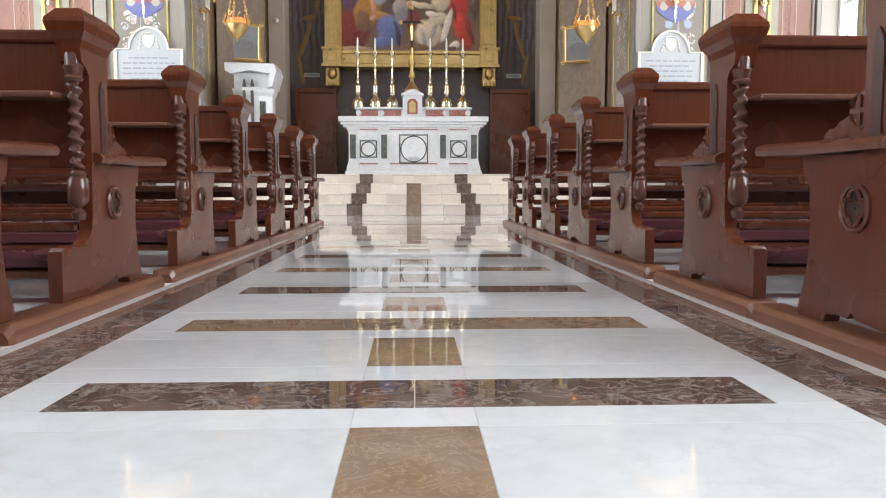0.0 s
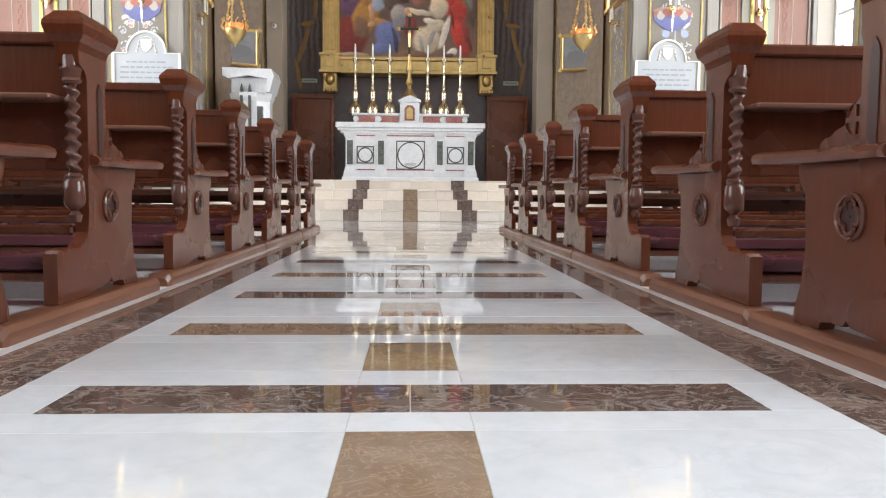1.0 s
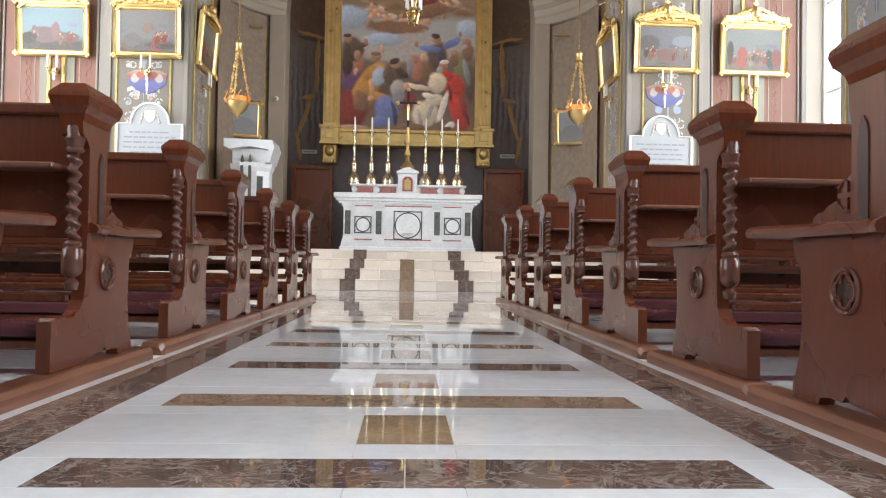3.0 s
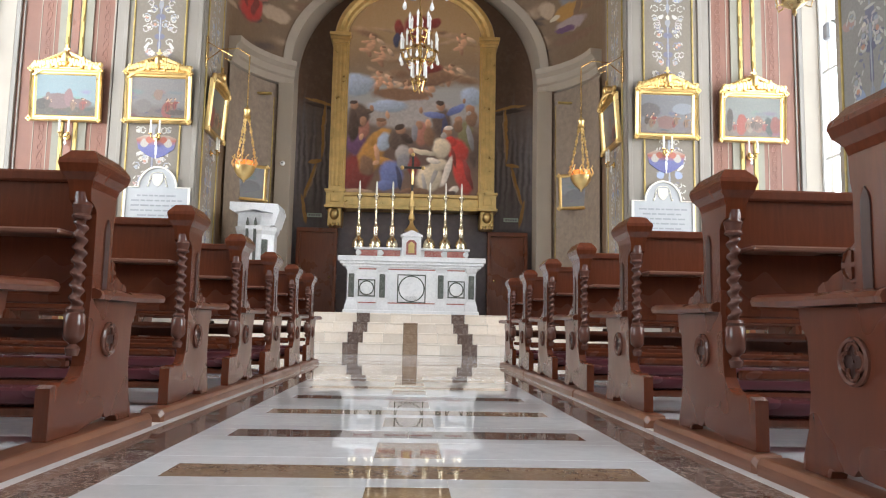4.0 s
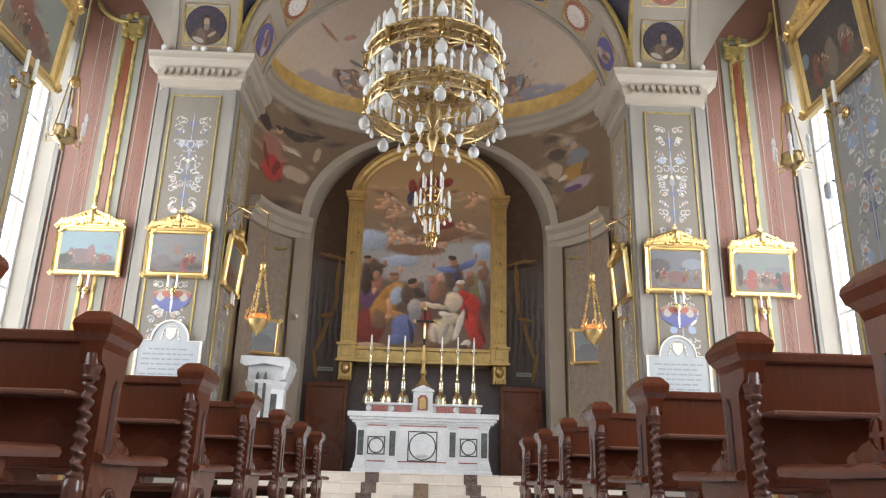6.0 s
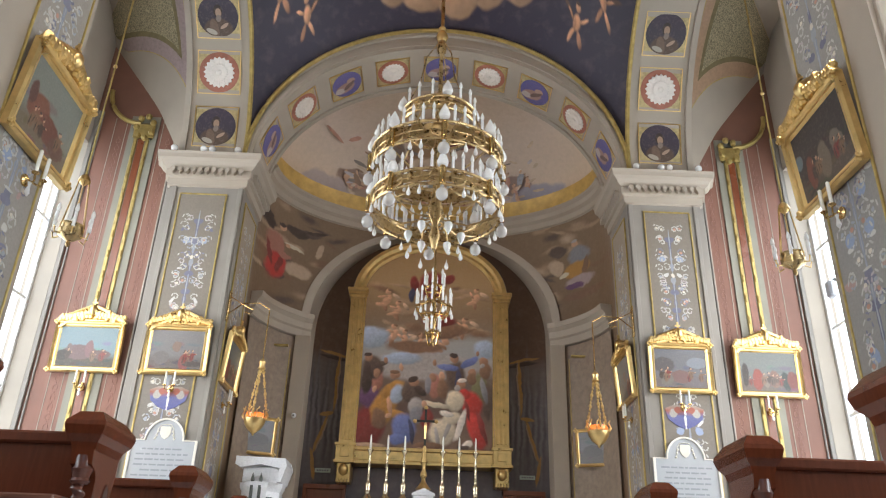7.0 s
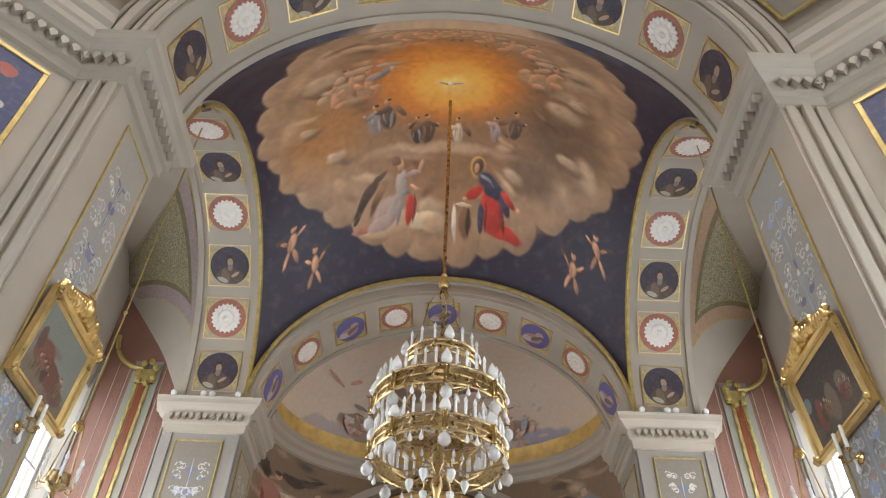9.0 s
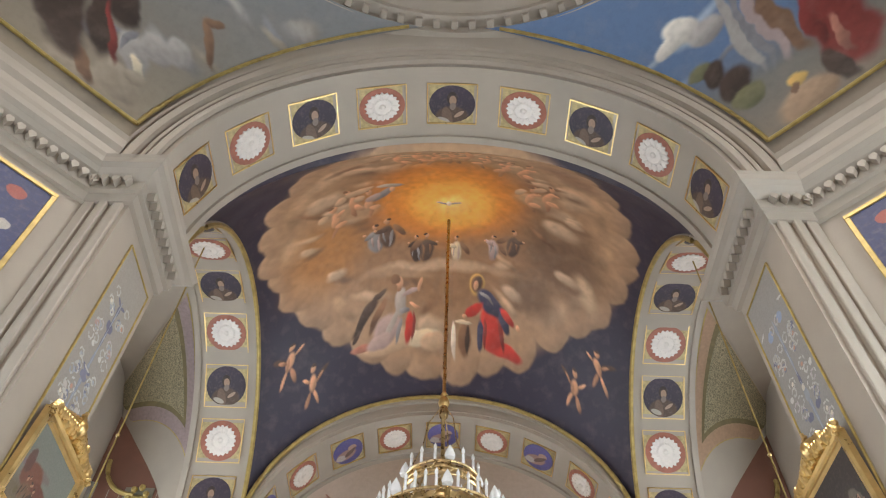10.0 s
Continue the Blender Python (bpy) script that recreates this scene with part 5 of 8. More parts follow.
def pew_parts():
    """Meshes of one pew; x runs from the aisle end (0) outwards to the wall end, y towards the altar."""
    L = 3.1
    m = {}
    # aisle end: panel with stepped kneeler bracket, scooped neck and cut feet
    prof = [(0, 0), (0, 0.165), (0.03, 0.175), (0.055, 0.165), (0.075, 0.18), (0.12, 0.168), (0.165, 0.172), (0.205, 0.19), (0.235, 0.225), (0.245, 0.27), (0.25, 0.45), (0.70, 0.46), (0.69, 0.41), (0.655, 0.37), (0.645, 0.22), (0.66, 0.12), (0.695, 0.03), (0.695, 0),
            (0.56, 0), (0.55, 0.02), (0.50, 0.028), (0.45, 0.025), (0.43, 0.045), (0.41, 0.028), (0.33, 0.022), (0.25, 0.01), (0.22, 0)]
    f = Form()
    # quatrefoil: ring pieces are set on the uncut panel, dark discs give its opening's shade
    f.prism(prof, "x", 0.0, 0.045)
    m["end_panel"] = f.mesh("end_panel", MAHOGANY)
    # upper post; its pointed niche groove is a dark strip, shade put into colour
    f = Form().prism([(0.255, 0.45), (0.255, 0.76), (0.235, 0.785), (0.20, 0.80), (0.19, 0.86), (0.425, 0.86), (0.42, 0.78), (0.41, 0.74), (0.41, 0.45)], "x", 0.0, 0.075)
    m["post"] = f.mesh("post", MAHOGANY)
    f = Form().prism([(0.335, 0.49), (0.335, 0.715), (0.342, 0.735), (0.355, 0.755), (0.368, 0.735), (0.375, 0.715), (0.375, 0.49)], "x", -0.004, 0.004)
    m["post_groove"] = f.mesh("post_groove", wood("mahogany_shade", (0.06, 0.022, 0.015), (0.035, 0.012, 0.009), 0.4))
    # cap: spreading gabled slab
    rings = []
    for z, k in ((0.865, 0.0), (0.89, 0.012), (0.915, 0.045), (0.945, 0.06), (0.96, 0.055), (0.995, 0.0), (1.0, -0.03)):
        rings.append([(-0.002 - k * 0.5, 0.195 - k * 0.55, z - 0.018), (0.077 + k * 0.5, 0.195 - k * 0.55, z - 0.018), (0.077 + k * 0.5, 0.42 + k * 0.75, z - 0.018), (-0.002 - k * 0.5, 0.42 + k * 0.75, z - 0.018)])
    m["cap"] = Form().loft(rings, True, True).mesh("cap", MAHOGANY)
    # stepped carved bracket above the arm
    prof = [(0.385, 0.49), (0.385, 0.69), (0.40, 0.672), (0.425, 0.655), (0.43, 0.63), (0.455, 0.615), (0.47, 0.59), (0.50, 0.575), (0.51, 0.555), (0.55, 0.545), (0.575, 0.53), (0.60, 0.528), (0.625, 0.515), (0.63, 0.49)]
    f = Form().prism(prof, "x", 0.02, 0.055)
    f.add(*(lambda F: (F.v, F.f))(Form().lathe([(0.048, 0), (0.048, 0.006), (0.04, 0.009), (0.038, 0.003), (0.006, 0.004)], n=20).moved(Matrix.Translation((0.02, 0.45, 0.565)) @ Matrix.Rotation(-math.pi / 2, 4, "Y"))))
    f.box(0.009, 0.443, 0.527, 0.016, 0.457, 0.603).box(0.0092, 0.412, 0.558, 0.0158, 0.488, 0.572)
    m["bracket"] = f.mesh("bracket", MAHOGANY)
    # arm rest with rounded nose
    f = Form()
    pts = [(0.26, -0.03, 0.0), (0.60, -0.035, 0.0), (0.80, -0.05, 0.005), (0.90, -0.045, 0.008), (0.94, -0.02, 0.01)]
    rings = []
    for y, o, d in pts:
        w0, w1 = o, 0.10 - o * 0.3
        rings.append([(w0, y, 0.46 + d), (w0 - 0.006, y, 0.475 + d), (w0, y, 0.488 + d), (w0 + 0.02, y, 0.497 + d), (w1 - 0.02, y, 0.497 + d), (w1, y, 0.488 + d), (w1, y, 0.465 + d), (w1 - 0.01, y, 0.458 + d)])
    f.loft(rings, True, True)
    m["arm_rest"] = f.mesh("arm_rest", MAHOGANY, True)
    # barley-twist column with turned ends
    f = Form()
    rings = []
    for k in range(73):
        z = 0.42 + 0.33 * k / 72
        a = k / 72 * 2 * math.pi * 7.5
        rings.append([(0.036 + 0.0065 * math.cos(a) + 0.0205 * math.cos(t), 0.220 + 0.0065 * math.sin(a) + 0.0205 * math.sin(t), z) for t in [2 * math.pi * j / 10 for j in range(10)]])
    f.loft(rings, True, True)
    f.lathe([(0.020, 0.26), (0.026, 0.285), (0.012, 0.30), (0.03, 0.315), (0.036, 0.33), (0.036, 0.40), (0.028, 0.41), (0.032, 0.42), (0.026, 0.43)], (0.036, 0.220, 0), 14)
    f.lathe([(0.026, 0.735), (0.034, 0.745), (0.028, 0.755), (0.032, 0.775), (0.036, 0.785), (0.030, 0.795), (0.030, 0.83)], (0.036, 0.220, 0), 14)
    m["twisted_column"] = f.mesh("twisted_column", plain("turned_mahogany", (0.12, 0.045, 0.03), 0.2, vary=0.15), True)
    # quatrefoil carved ring, with dark discs as the shade inside its opening
    f = Form()
    cy, cz, r = 0.425, 0.315, 0.064
    f.lathe([(r, 0), (r, 0.008), (r * 0.92, 0.014), (r * 0.82, 0.010), (r * 0.80, 0.0)], n=28)
    for k in range(4):
        a = math.pi / 2 * k
        cx_, cy_ = 0.024 * math.cos(a), 0.024 * math.sin(a)
        f.tube([(cx_ + 0.023 * math.cos(t), cy_ + 0.023 * math.sin(t), 0.008) for t in [a - 1.9 + 3.8 * j / 12 for j in range(13)]], 0.006, 6)
    f.moved(Matrix.Translation((0.0, cy, cz)) @ Matrix.Rotation(-math.pi / 2, 4, "Y"))
    m["quatrefoil"] = f.mesh("quatrefoil", m["twisted_column"].materials[0], True)
    f = Form()
    for k in range(4):
        a = math.pi / 2 * k
        f.lathe([(0.021, 0.001 + 0.0004 * k), (0.021, 0.004 + 0.0004 * k)], (0.024 * math.cos(a), 0.024 * math.sin(a), 0), 14)
    f.moved(Matrix.Translation((0.0, cy, cz)) @ Matrix.Rotation(-math.pi / 2, 4, "Y"))
    m["quatrefoil_heart"] = f.mesh("quatrefoil_heart", bpy.data.materials["mahogany_shade"])
    # back: panel, rails and book ledge
    f = Form().box(0.05, 0.275, 0.47, L - 0.05, 0.297, 0.88)
    m["back_panel"] = f.mesh("back_panel", MAHOGANY)
    f = Form().box(0.05, 0.255, 0.875, L - 0.05, 0.32, 0.918, 0.008)
    m["top_rail"] = f.mesh("top_rail", MAHOGANY)
    f = Form().box(0.075, 0.14, 0.675, L - 0.11, 0.275, 0.695, 0.006)
    m["book_ledge"] = f.mesh("book_ledge", wood("ledge_wood", (0.19, 0.08, 0.048), (0.13, 0.05, 0.032), 0.3, (1.2, 14, 14)))
    f = Form().box(0.05, 0.26, 0.44, L - 0.05, 0.31, 0.475, 0.006)
    m["lower_rail"] = f.mesh("lower_rail", MAHOGANY)
    f = Form().box(0.05, 0.31, 0.355, L - 0.05, 0.67, 0.385, 0.01).box(0.05, 0.60, 0.31, L - 0.05, 0.625, 0.356)
    m["seat"] = f.mesh("seat", MAHOGANY)
    # kneeler: padded bar on a board
    f = Form()
    rings = []
    for x in (0.05, 0.07, L - 0.07, L - 0.05):
        k = 0.85 if x in (0.05, L - 0.05) else 1.0
        rings.append([(x, 0.03 + 0.0725 + 0.0725 * k * math.copysign(abs(math.cos(t)) ** 0.6, math.cos(t)), 0.135 + 0.032 * k * math.copysign(abs(math.sin(t)) ** 0.6, math.sin(t))) for t in [2 * math.pi * j / 14 for j in range(14)]])
    f.loft(rings, True, True)
    m["kneeler_pad"] = f.mesh("kneeler_pad", LEATHER, True)
    f = Form().box(0.045, 0.045, 0.07, L - 0.045, 0.165, 0.103, 0.006)
    m["kneeler_board"] = f.mesh("kneeler_board", MAHOGANY)
    f = Form().box(0.05, 0.225, 0.215, L - 0.05, 0.255, 0.25, 0.008)
    m["stretcher"] = f.mesh("stretcher", MAHOGANY)
    # plain support, inside and at the wall end; its keyhole is a dark plate coloured as shade
    prof = [(0.25, 0), (0.25, 0.45), (0.64, 0.45), (0.64, 0.41), (0.60, 0.37), (0.60, 0.1), (0.66, 0)]
    f = Form().prism(prof, "x", 0, 0.04)
    m["support"] = f.mesh("support", MAHOGANY)
    f = Form().lathe([(0.016, -0.003), (0.016, 0.003)], n=12).moved(Matrix.Translation((0, 0.42, 0.335)) @ Matrix.Rotation(-math.pi / 2, 4, "Y"))
    f.prism([(0.412, 0.325), (0.428, 0.325), (0.436, 0.29), (0.404, 0.29)], "x", -0.0028, 0.0028)
    m["keyhole"] = f.mesh("keyhole", bpy.data.materials["mahogany_shade"])
    return m


PM = pew_parts()
pew = thing("pew", "dark mahogany church pew with twisted column, carved end and padded kneeler", "pew", (0, 0, 0), "pews along the aisle")
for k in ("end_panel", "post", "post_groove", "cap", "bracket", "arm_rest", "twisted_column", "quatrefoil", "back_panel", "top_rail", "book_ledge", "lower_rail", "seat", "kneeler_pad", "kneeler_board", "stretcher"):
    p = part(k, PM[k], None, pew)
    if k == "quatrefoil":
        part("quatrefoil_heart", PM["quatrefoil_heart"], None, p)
    if k == "kneeler_pad":
        tagged(p, "dark oxblood leather pad")
    if k == "book_ledge":
        tagged(p, "lighter worn book ledge")
for x in (1.5, 3.05):
    p = part("support", PM["support"], None, pew, at=(x, 0, 0))
    part("keyhole", PM["keyhole"], None, p)
first = True
for side in (-1, 1):
    for k in range(7):
        y = ROW0 + PITCH * k if k else 1.44
        m = Matrix.Translation((side * PEW_X, y, PLAT + 0.002))
        if first:
            pew.matrix_basis = m
            first = False
            # the west side runs to -x
            pew.scale = (-1, 1, 1)
            continue
        c = copy_thing(pew, m) if side < 0 else None
        if side > 0:
            c = copy_thing(pew, m)
            c.matrix_basis = m

# kerb boards and the low floor under the pews
for side in (-1, 1):
    X = lambda a, b: (min(side * a, side * b), max(side * a, side * b))
    cuts = ((-0.6, 2.0), (2.04, 3.30), (3.42, 5.7), (5.705, 7.6), (7.605, 9.1)) if side < 0 else ((-0.6, 2.36), (2.365, 3.36), (3.46, 5.0), (5.005, 7.2), (7.205, 9.1))
    x0, x1 = X(1.09, 1.19)
    for y0, y1 in cuts:
        f = Form()
        rings = []
        for y, k in ((y0, 0.02), (y0 + 0.02, 0.0), (y1 - 0.02, 0.0), (y1, 0.02)):
            a, b = (1.09 + k * 0.5, 1.19)
            rings.append([(side * a, y, -0.004), (side * a, y, 0.035 - k), (side * (a + 0.012), y, 0.052 - k), (side * (a + 0.022), y, 0.055 - k), (side * b, y, 0.055 - k), (side * b, y, -0.004)])
        f.loft(rings, True, True)
        tagged(part("kerb_board", f, KERBWOOD), "worn brown wooden kerb board under the pew ends", "kerb", "kerb boards", "structure")
    x0, x1 = X(1.195, 4.5)
    f = Form()
    for k in range(9):
        f.box(x0, -0.6 + k * 1.08, -0.004, x1, -0.6 + k * 1.08 + 1.076, 0.045)
    setting("pew_platform", f, WHITE_M, "low pale marble platform under the pews", "platform")

# ---------------------------------------------------------------- altar steps, altar
STEPS = [(12.50, 0.0, 0.185), (12.82, 0.185, 0.36), (13.14, 0.36, 0.53), (13.62, 0.53, 0.70)]
stairs = tagged(new("chancel_steps"), "cream marble steps with dark inlays up to the altar", "steps", kind="structure")
rng = random.Random(4)
for k, (y, z0, z1) in enumerate(STEPS):
    w = 3.4 if k < 3 else 1.75
    y1 = STEPS[k + 1][0] if k < 3 else 16.9
    f = Form().box(-w, y + 0.012, z0 - 0.02, w, y1 + 0.3 if k < 3 else y1, z1 - 0.012)
    part("core", f, GROUT, stairs)
    zt = z1
    marks = [-1.12 + 0.055 * k, -0.86 + 0.055 * k, -0.125, 0.125, 0.86 - 0.055 * k, 1.12 - 0.055 * k] if k < 3 else [-0.98, -0.74, 0.74, 0.98]
    edges = sorted({-w, *marks, w})
    pieces = []
    for a, b in zip(edges, edges[1:]):
        mid = abs((a + b) / 2)
        if b - a < 0.3:
            pieces.append((a, b, LIGHT_M if mid < 0.3 else DARK_M))
            continue
        n = max(1, round((b - a) / 0.36))
        for i in range(n):
            pieces.append((a + (b - a) * i / n, a + (b - a) * (i + 1) / n, CREAM_M))
    for a, b, mt in pieces:
        f = Form().box(a + 0.0015, y, z0 + 0.001, b - 0.0015, y + 0.03, z1 - 0.001, 0.003)
        part("riser_tile", f, mt, stairs)
        f = Form().box(a + 0.0015, y - 0.008 if mt is not DARK_M else y - 0.006, z1 - 0.024, b - 0.0015, y1 + 0.02, z1 + 0.003, 0.003)
        part("tread_tile", f, mt, stairs)
f = Form()
for s in (-1, 1):
    f.box(min(s * 3.4, s * 7.0), 12.55, 0, max(s * 3.4, s * 7.0), 12.95, 0.36)
    f.box(min(s * 1.76, s * 3.74), 13.62, 0.50, max(s * 1.76, s * 3.74), 16.9, 0.54)
setting("chancel_floor", f, CREAM_M, "cream marble edge of the raised chancel floor", "floor")

altar = thing("altar", "white marble altar with dark square inlays and roundels", "altar", (0, 14.30, 0.705))
f = Form().box(-1.42, -0.06, 1.0, 1.42, 0.75, 1.10, 0.012).box(-1.38, -0.03, 0.945, 1.38, 0.72, 1.0, 0.01).box(-1.33, 0.0, 0.90, 1.33, 0.70, 0.945, 0.008)
part("tabletop", f, ALTAR_M, altar)
f = Form().box(-1.22, 0.04, 0.06, 1.22, 0.68, 0.90)
part("body", f, ALTAR_M, altar)
f = Form().box(-1.30, -0.05, 0.0, 1.30, 0.72, 0.07, 0.01)
part("plinth", f, ALTAR_M, altar)
for x in (-1.15, -0.56, 0.56, 1.15):
    f = Form()
    rings = []
    for z, w, d in ((0.07, 0.13, 0.0), (0.16, 0.115, 0.005), (0.26, 0.085, 0.02), (0.29, 0.082, 0.02), (0.78, 0.082, 0.02), (0.80, 0.085, 0.02), (0.84, 0.10, 0.005), (0.90, 0.12, -0.01)):
        rings.append([(x - w, d, z), (x + w, d, z), (x + w, 0.06, z), (x - w, 0.06, z)])
    f.loft(rings, True, True)
    p = part("pilaster", f, ALTAR_M, altar)
    f = Form().box(x - 0.055, 0.005, 0.31, x + 0.055, 0.03, 0.76, 0.006)
    part("pilaster_inlay", f, GREY_M, p)
for x, h in ((-0.86, 0.165), (0.0, 0.275), (0.86, 0.165)):
    cz = 0.49
    f = Form()
    t = 0.022
    for a0, b0, a1, b1 in ((-h, -h, h, -h + t), (-h, h - t, h, h), (-h, -h + t, -h + t, h - t), (h - t, -h + t, h, h - t)):
        f.box(x + a0, 0.028, cz + b0, x + a1, 0.045, cz + b1)
    r = h - t
    f.loft([[(x + q * math.cos(a), y, cz + q * math.sin(a)) for q, y in ((r, 0.045), (r, 0.03), (r - 0.022, 0.03), (r - 0.022, 0.045))] for a in [2 * math.pi * i / 48 for i in range(49)]], True)
    part("inlay_frame", f, GREY_M, altar, "dark green marble square with a round line")
    f = Form().lathe([(r - 0.024, 0), (r - 0.024, 0.012), (r - 0.035, 0.016)], n=40).moved(Matrix.Translation((x, 0.044, cz)) @ Matrix.Rotation(math.pi / 2, 4, "X"))
    part("roundel", f, ALTAR_M, altar)
    if h > 0.2:
        f = Form()
        for i, w in enumerate((0.14, 0.16, 0.13)):
            f.box(-w / 1.4, 0.024, cz - 0.16 - i * 0.022, w / 1.4, 0.03, cz - 0.152 - i * 0.022)
        part("inscription", f, INK, altar)
for x0, x1 in ((-1.02, -0.68), (-0.45, 0.45), (0.68, 1.02)):
    for z0 in (0.20, 0.845):
        part("inlay_line", Form().box(x0, 0.03, z0, x1, 0.044, z0 + 0.021), RED_M, altar)
# gradine with coloured panels and tabernacle
f = Form().box(-1.12, 0.36, 1.10, 1.12, 0.72, 1.135, 0.005).box(-1.10, 0.40, 1.13, 1.10, 0.70, 1.27).box(-1.14, 0.35, 1.27, 1.14, 0.74, 1.315, 0.008)
grad = part("gradine", f, ALTAR_M, altar)
for s in (-1, 1):
    for i in range(2):
        a = s * (0.24 + i * 0.45)
        f = Form().box(min(a, a + s * 0.36), 0.385, 1.145, max(a, a + s * 0.36), 0.402, 1.262)
        part("panel", f, RED_M, grad, "red marble panel")
    for a in (0.62, 1.06):
        f = Form().lathe([(0.055, 0), (0.055, 0.02), (0.04, 0.022), (0.036, 0.012)], n=20).moved(Matrix.Translation((s * a, 0.39, 1.203)) @ Matrix.Rotation(math.pi / 2, 4, "X"))
        part("disc", f, ALTAR_M, grad)
tab = thing("tabernacle", "small white marble tabernacle with gilded door on the altar", "tabernacle", (-0.02, 14.62, 1.81))
f = Form().box(-0.19, 0.0, 0.0, 0.19, 0.4, 0.42, 0.006).box(-0.22, -0.03, 0.42, 0.22, 0.42, 0.46, 0.006)
f.prism([(-0.22, 0.46), (0.22, 0.46), (0.0, 0.56)], "y", -0.02, 0.40)
f.box(-0.21, -0.03, 0.0, 0.21, 0.0, 0.05, 0.005)
part("body", f, ALTAR_M, tab)
f = Form().prism([(-0.10, 0.07), (0.10, 0.07), (0.10, 0.30), (0.05, 0.36), (-0.05, 0.36), (-0.10, 0.30)], "y", -0.02, 0.01)
part("door_panel", f, RED_M, tab)
f = Form().prism([(-0.06, 0.10), (0.06, 0.10), (0.06, 0.28), (0.0, 0.33), (-0.06, 0.28)], "y", -0.032, -0.015)
part("door", f, GOLD, tab, "gilded door")

CS = [(0.13, 0.0), (0.13, 0.02), (0.12, 0.03), (0.125, 0.08), (0.10, 0.16), (0.05, 0.21), (0.04, 0.25), (0.058, 0.28), (0.05, 0.33), (0.058, 0.42), (0.05, 0.44), (0.03, 0.46), (0.025, 0.52), (0.035, 0.55), (0.022, 0.58), (0.022, 0.78), (0.03, 0.80), (0.022, 0.82), (0.02, 0.98), (0.03, 1.0), (0.05, 1.03), (0.065, 1.06), (0.065, 1.07), (0.02, 1.075)]
stick_m = Form().lathe(CS, n=16).mesh("stem", SILVER, True)
cand_m = Form().lathe([(0.019, 1.07), (0.019, 1.27), (0.012, 1.345), (0.003, 1.36)], n=10).mesh("candle", WAX, True)
for i, x in enumerate((-1.085, -0.745, -0.415, 0.33, 0.65, 0.97)):
    c = thing("candlestick", "tall polished brass candlestick with white candle on the altar", "candlestick", (x, 14.86, 2.02), "altar candlesticks")
    part("stem", stick_m, None, c)
    part("candle", cand_m, None, c, "white candle")
cross = thing("altar_cross", "tall gilded standing cross on the tabernacle", "cross", (-0.03, 14.84, 2.37))
f = Form().lathe([(0.15, 0), (0.13, 0.03), (0.10, 0.06), (0.045, 0.14), (0.035, 0.2), (0.07, 0.25), (0.055, 0.32), (0.03, 0.38), (0.04, 0.44), (0.075, 0.5), (0.05, 0.6), (0.03, 0.7), (0.035, 0.78), (0.02, 0.82)], n=14)
part("foot", f, GOLD, cross, smooth=True)
f = Form().box(-0.022, -0.015, 0.8, 0.022, 0.015, 1.56, 0.006).box(-0.20, -0.014, 1.28, 0.20, 0.014, 1.325, 0.006)
part("beam", f, BLACK, cross, "dark cross beams")
for p in ((-0.21, 0, 1.30), (0.21, 0, 1.30), (0, 0, 1.57)):
    part("knob", Form().sphere(p, 0.042, 8), GOLD, cross, "gilded knob", True)
f = Form()
f.lathe([(0.02, 0.95), (0.028, 1.1), (0.034, 1.2), (0.02, 1.26), (0.012, 1.27)], (0, -0.03, 0), 8)
part("ornament", f, GOLD, cross, "gilded centre piece", True)

# ---------------------------------------------------------------- altarpiece
AY, AW = 16.5, 1.53
ap = thing("altarpiece", "tall arched painting in a heavy gilded frame above the altar", "painting", (-0.05, AY, 0))
ar = random.Random(9)
ab = []
for k in range(26):   # soft cloud and haze above
    z = ar.uniform(5.9, 7.3)
    ab.append((ar.uniform(-1.4, 1.4), z, ar.uniform(0.15, 0.5), ar.uniform(0.05, 0.16), ar.uniform(-25, 25), TONES[ar.choice(("haze", "brown", "cloud", "haze"))], (0.1, 1.15)))
for x, z, h in ((-1.0, 6.85, 0.5), (-0.75, 6.6, 0.45), (1.1, 6.95, 0.45), (0.85, 6.2, 0.5), (-0.8, 5.98, 0.5), (-0.55, 5.88, 0.45), (-0.2, 5.82, 0.45), (0.1, 5.75, 0.45), (0.4, 5.9, 0.45)):
    ab += strokes(putto(ar), x, z, h, flip=ar.choice((-1, 1)))
ab += strokes([("sky", -1.299, 5.91, 0.427, 0.288, 0), ("sky", 1.323, 5.718, 0.274, 0.256, 0), ("grey", -0.079, 5.269, 1.402, 0.385, 0), ("sky", -0.567, 5.429, 0.488, 0.16, 0)], 0, 0, 1.0)
ab += strokes([("wine", -0.384, 7.288, 0.11, 0.224, 10), ("wine", 0.439, 7.416, 0.171, 0.115, 35), ("indigo", -0.415, 7.0, 0.085, 0.205, 0), ("wine", 0.043, 7.256, 0.366, 0.385, 0), ("wine", 0.226, 6.359, 0.457, 0.154, 0), ("red", 0.165, 6.455, 0.305, 0.09, 0), ("brown", -0.262, 5.718, 0.732, 0.167, 0), ("brown", 0.47, 6.102, 0.549, 0.167, 10)], 0, 0, 1.0)
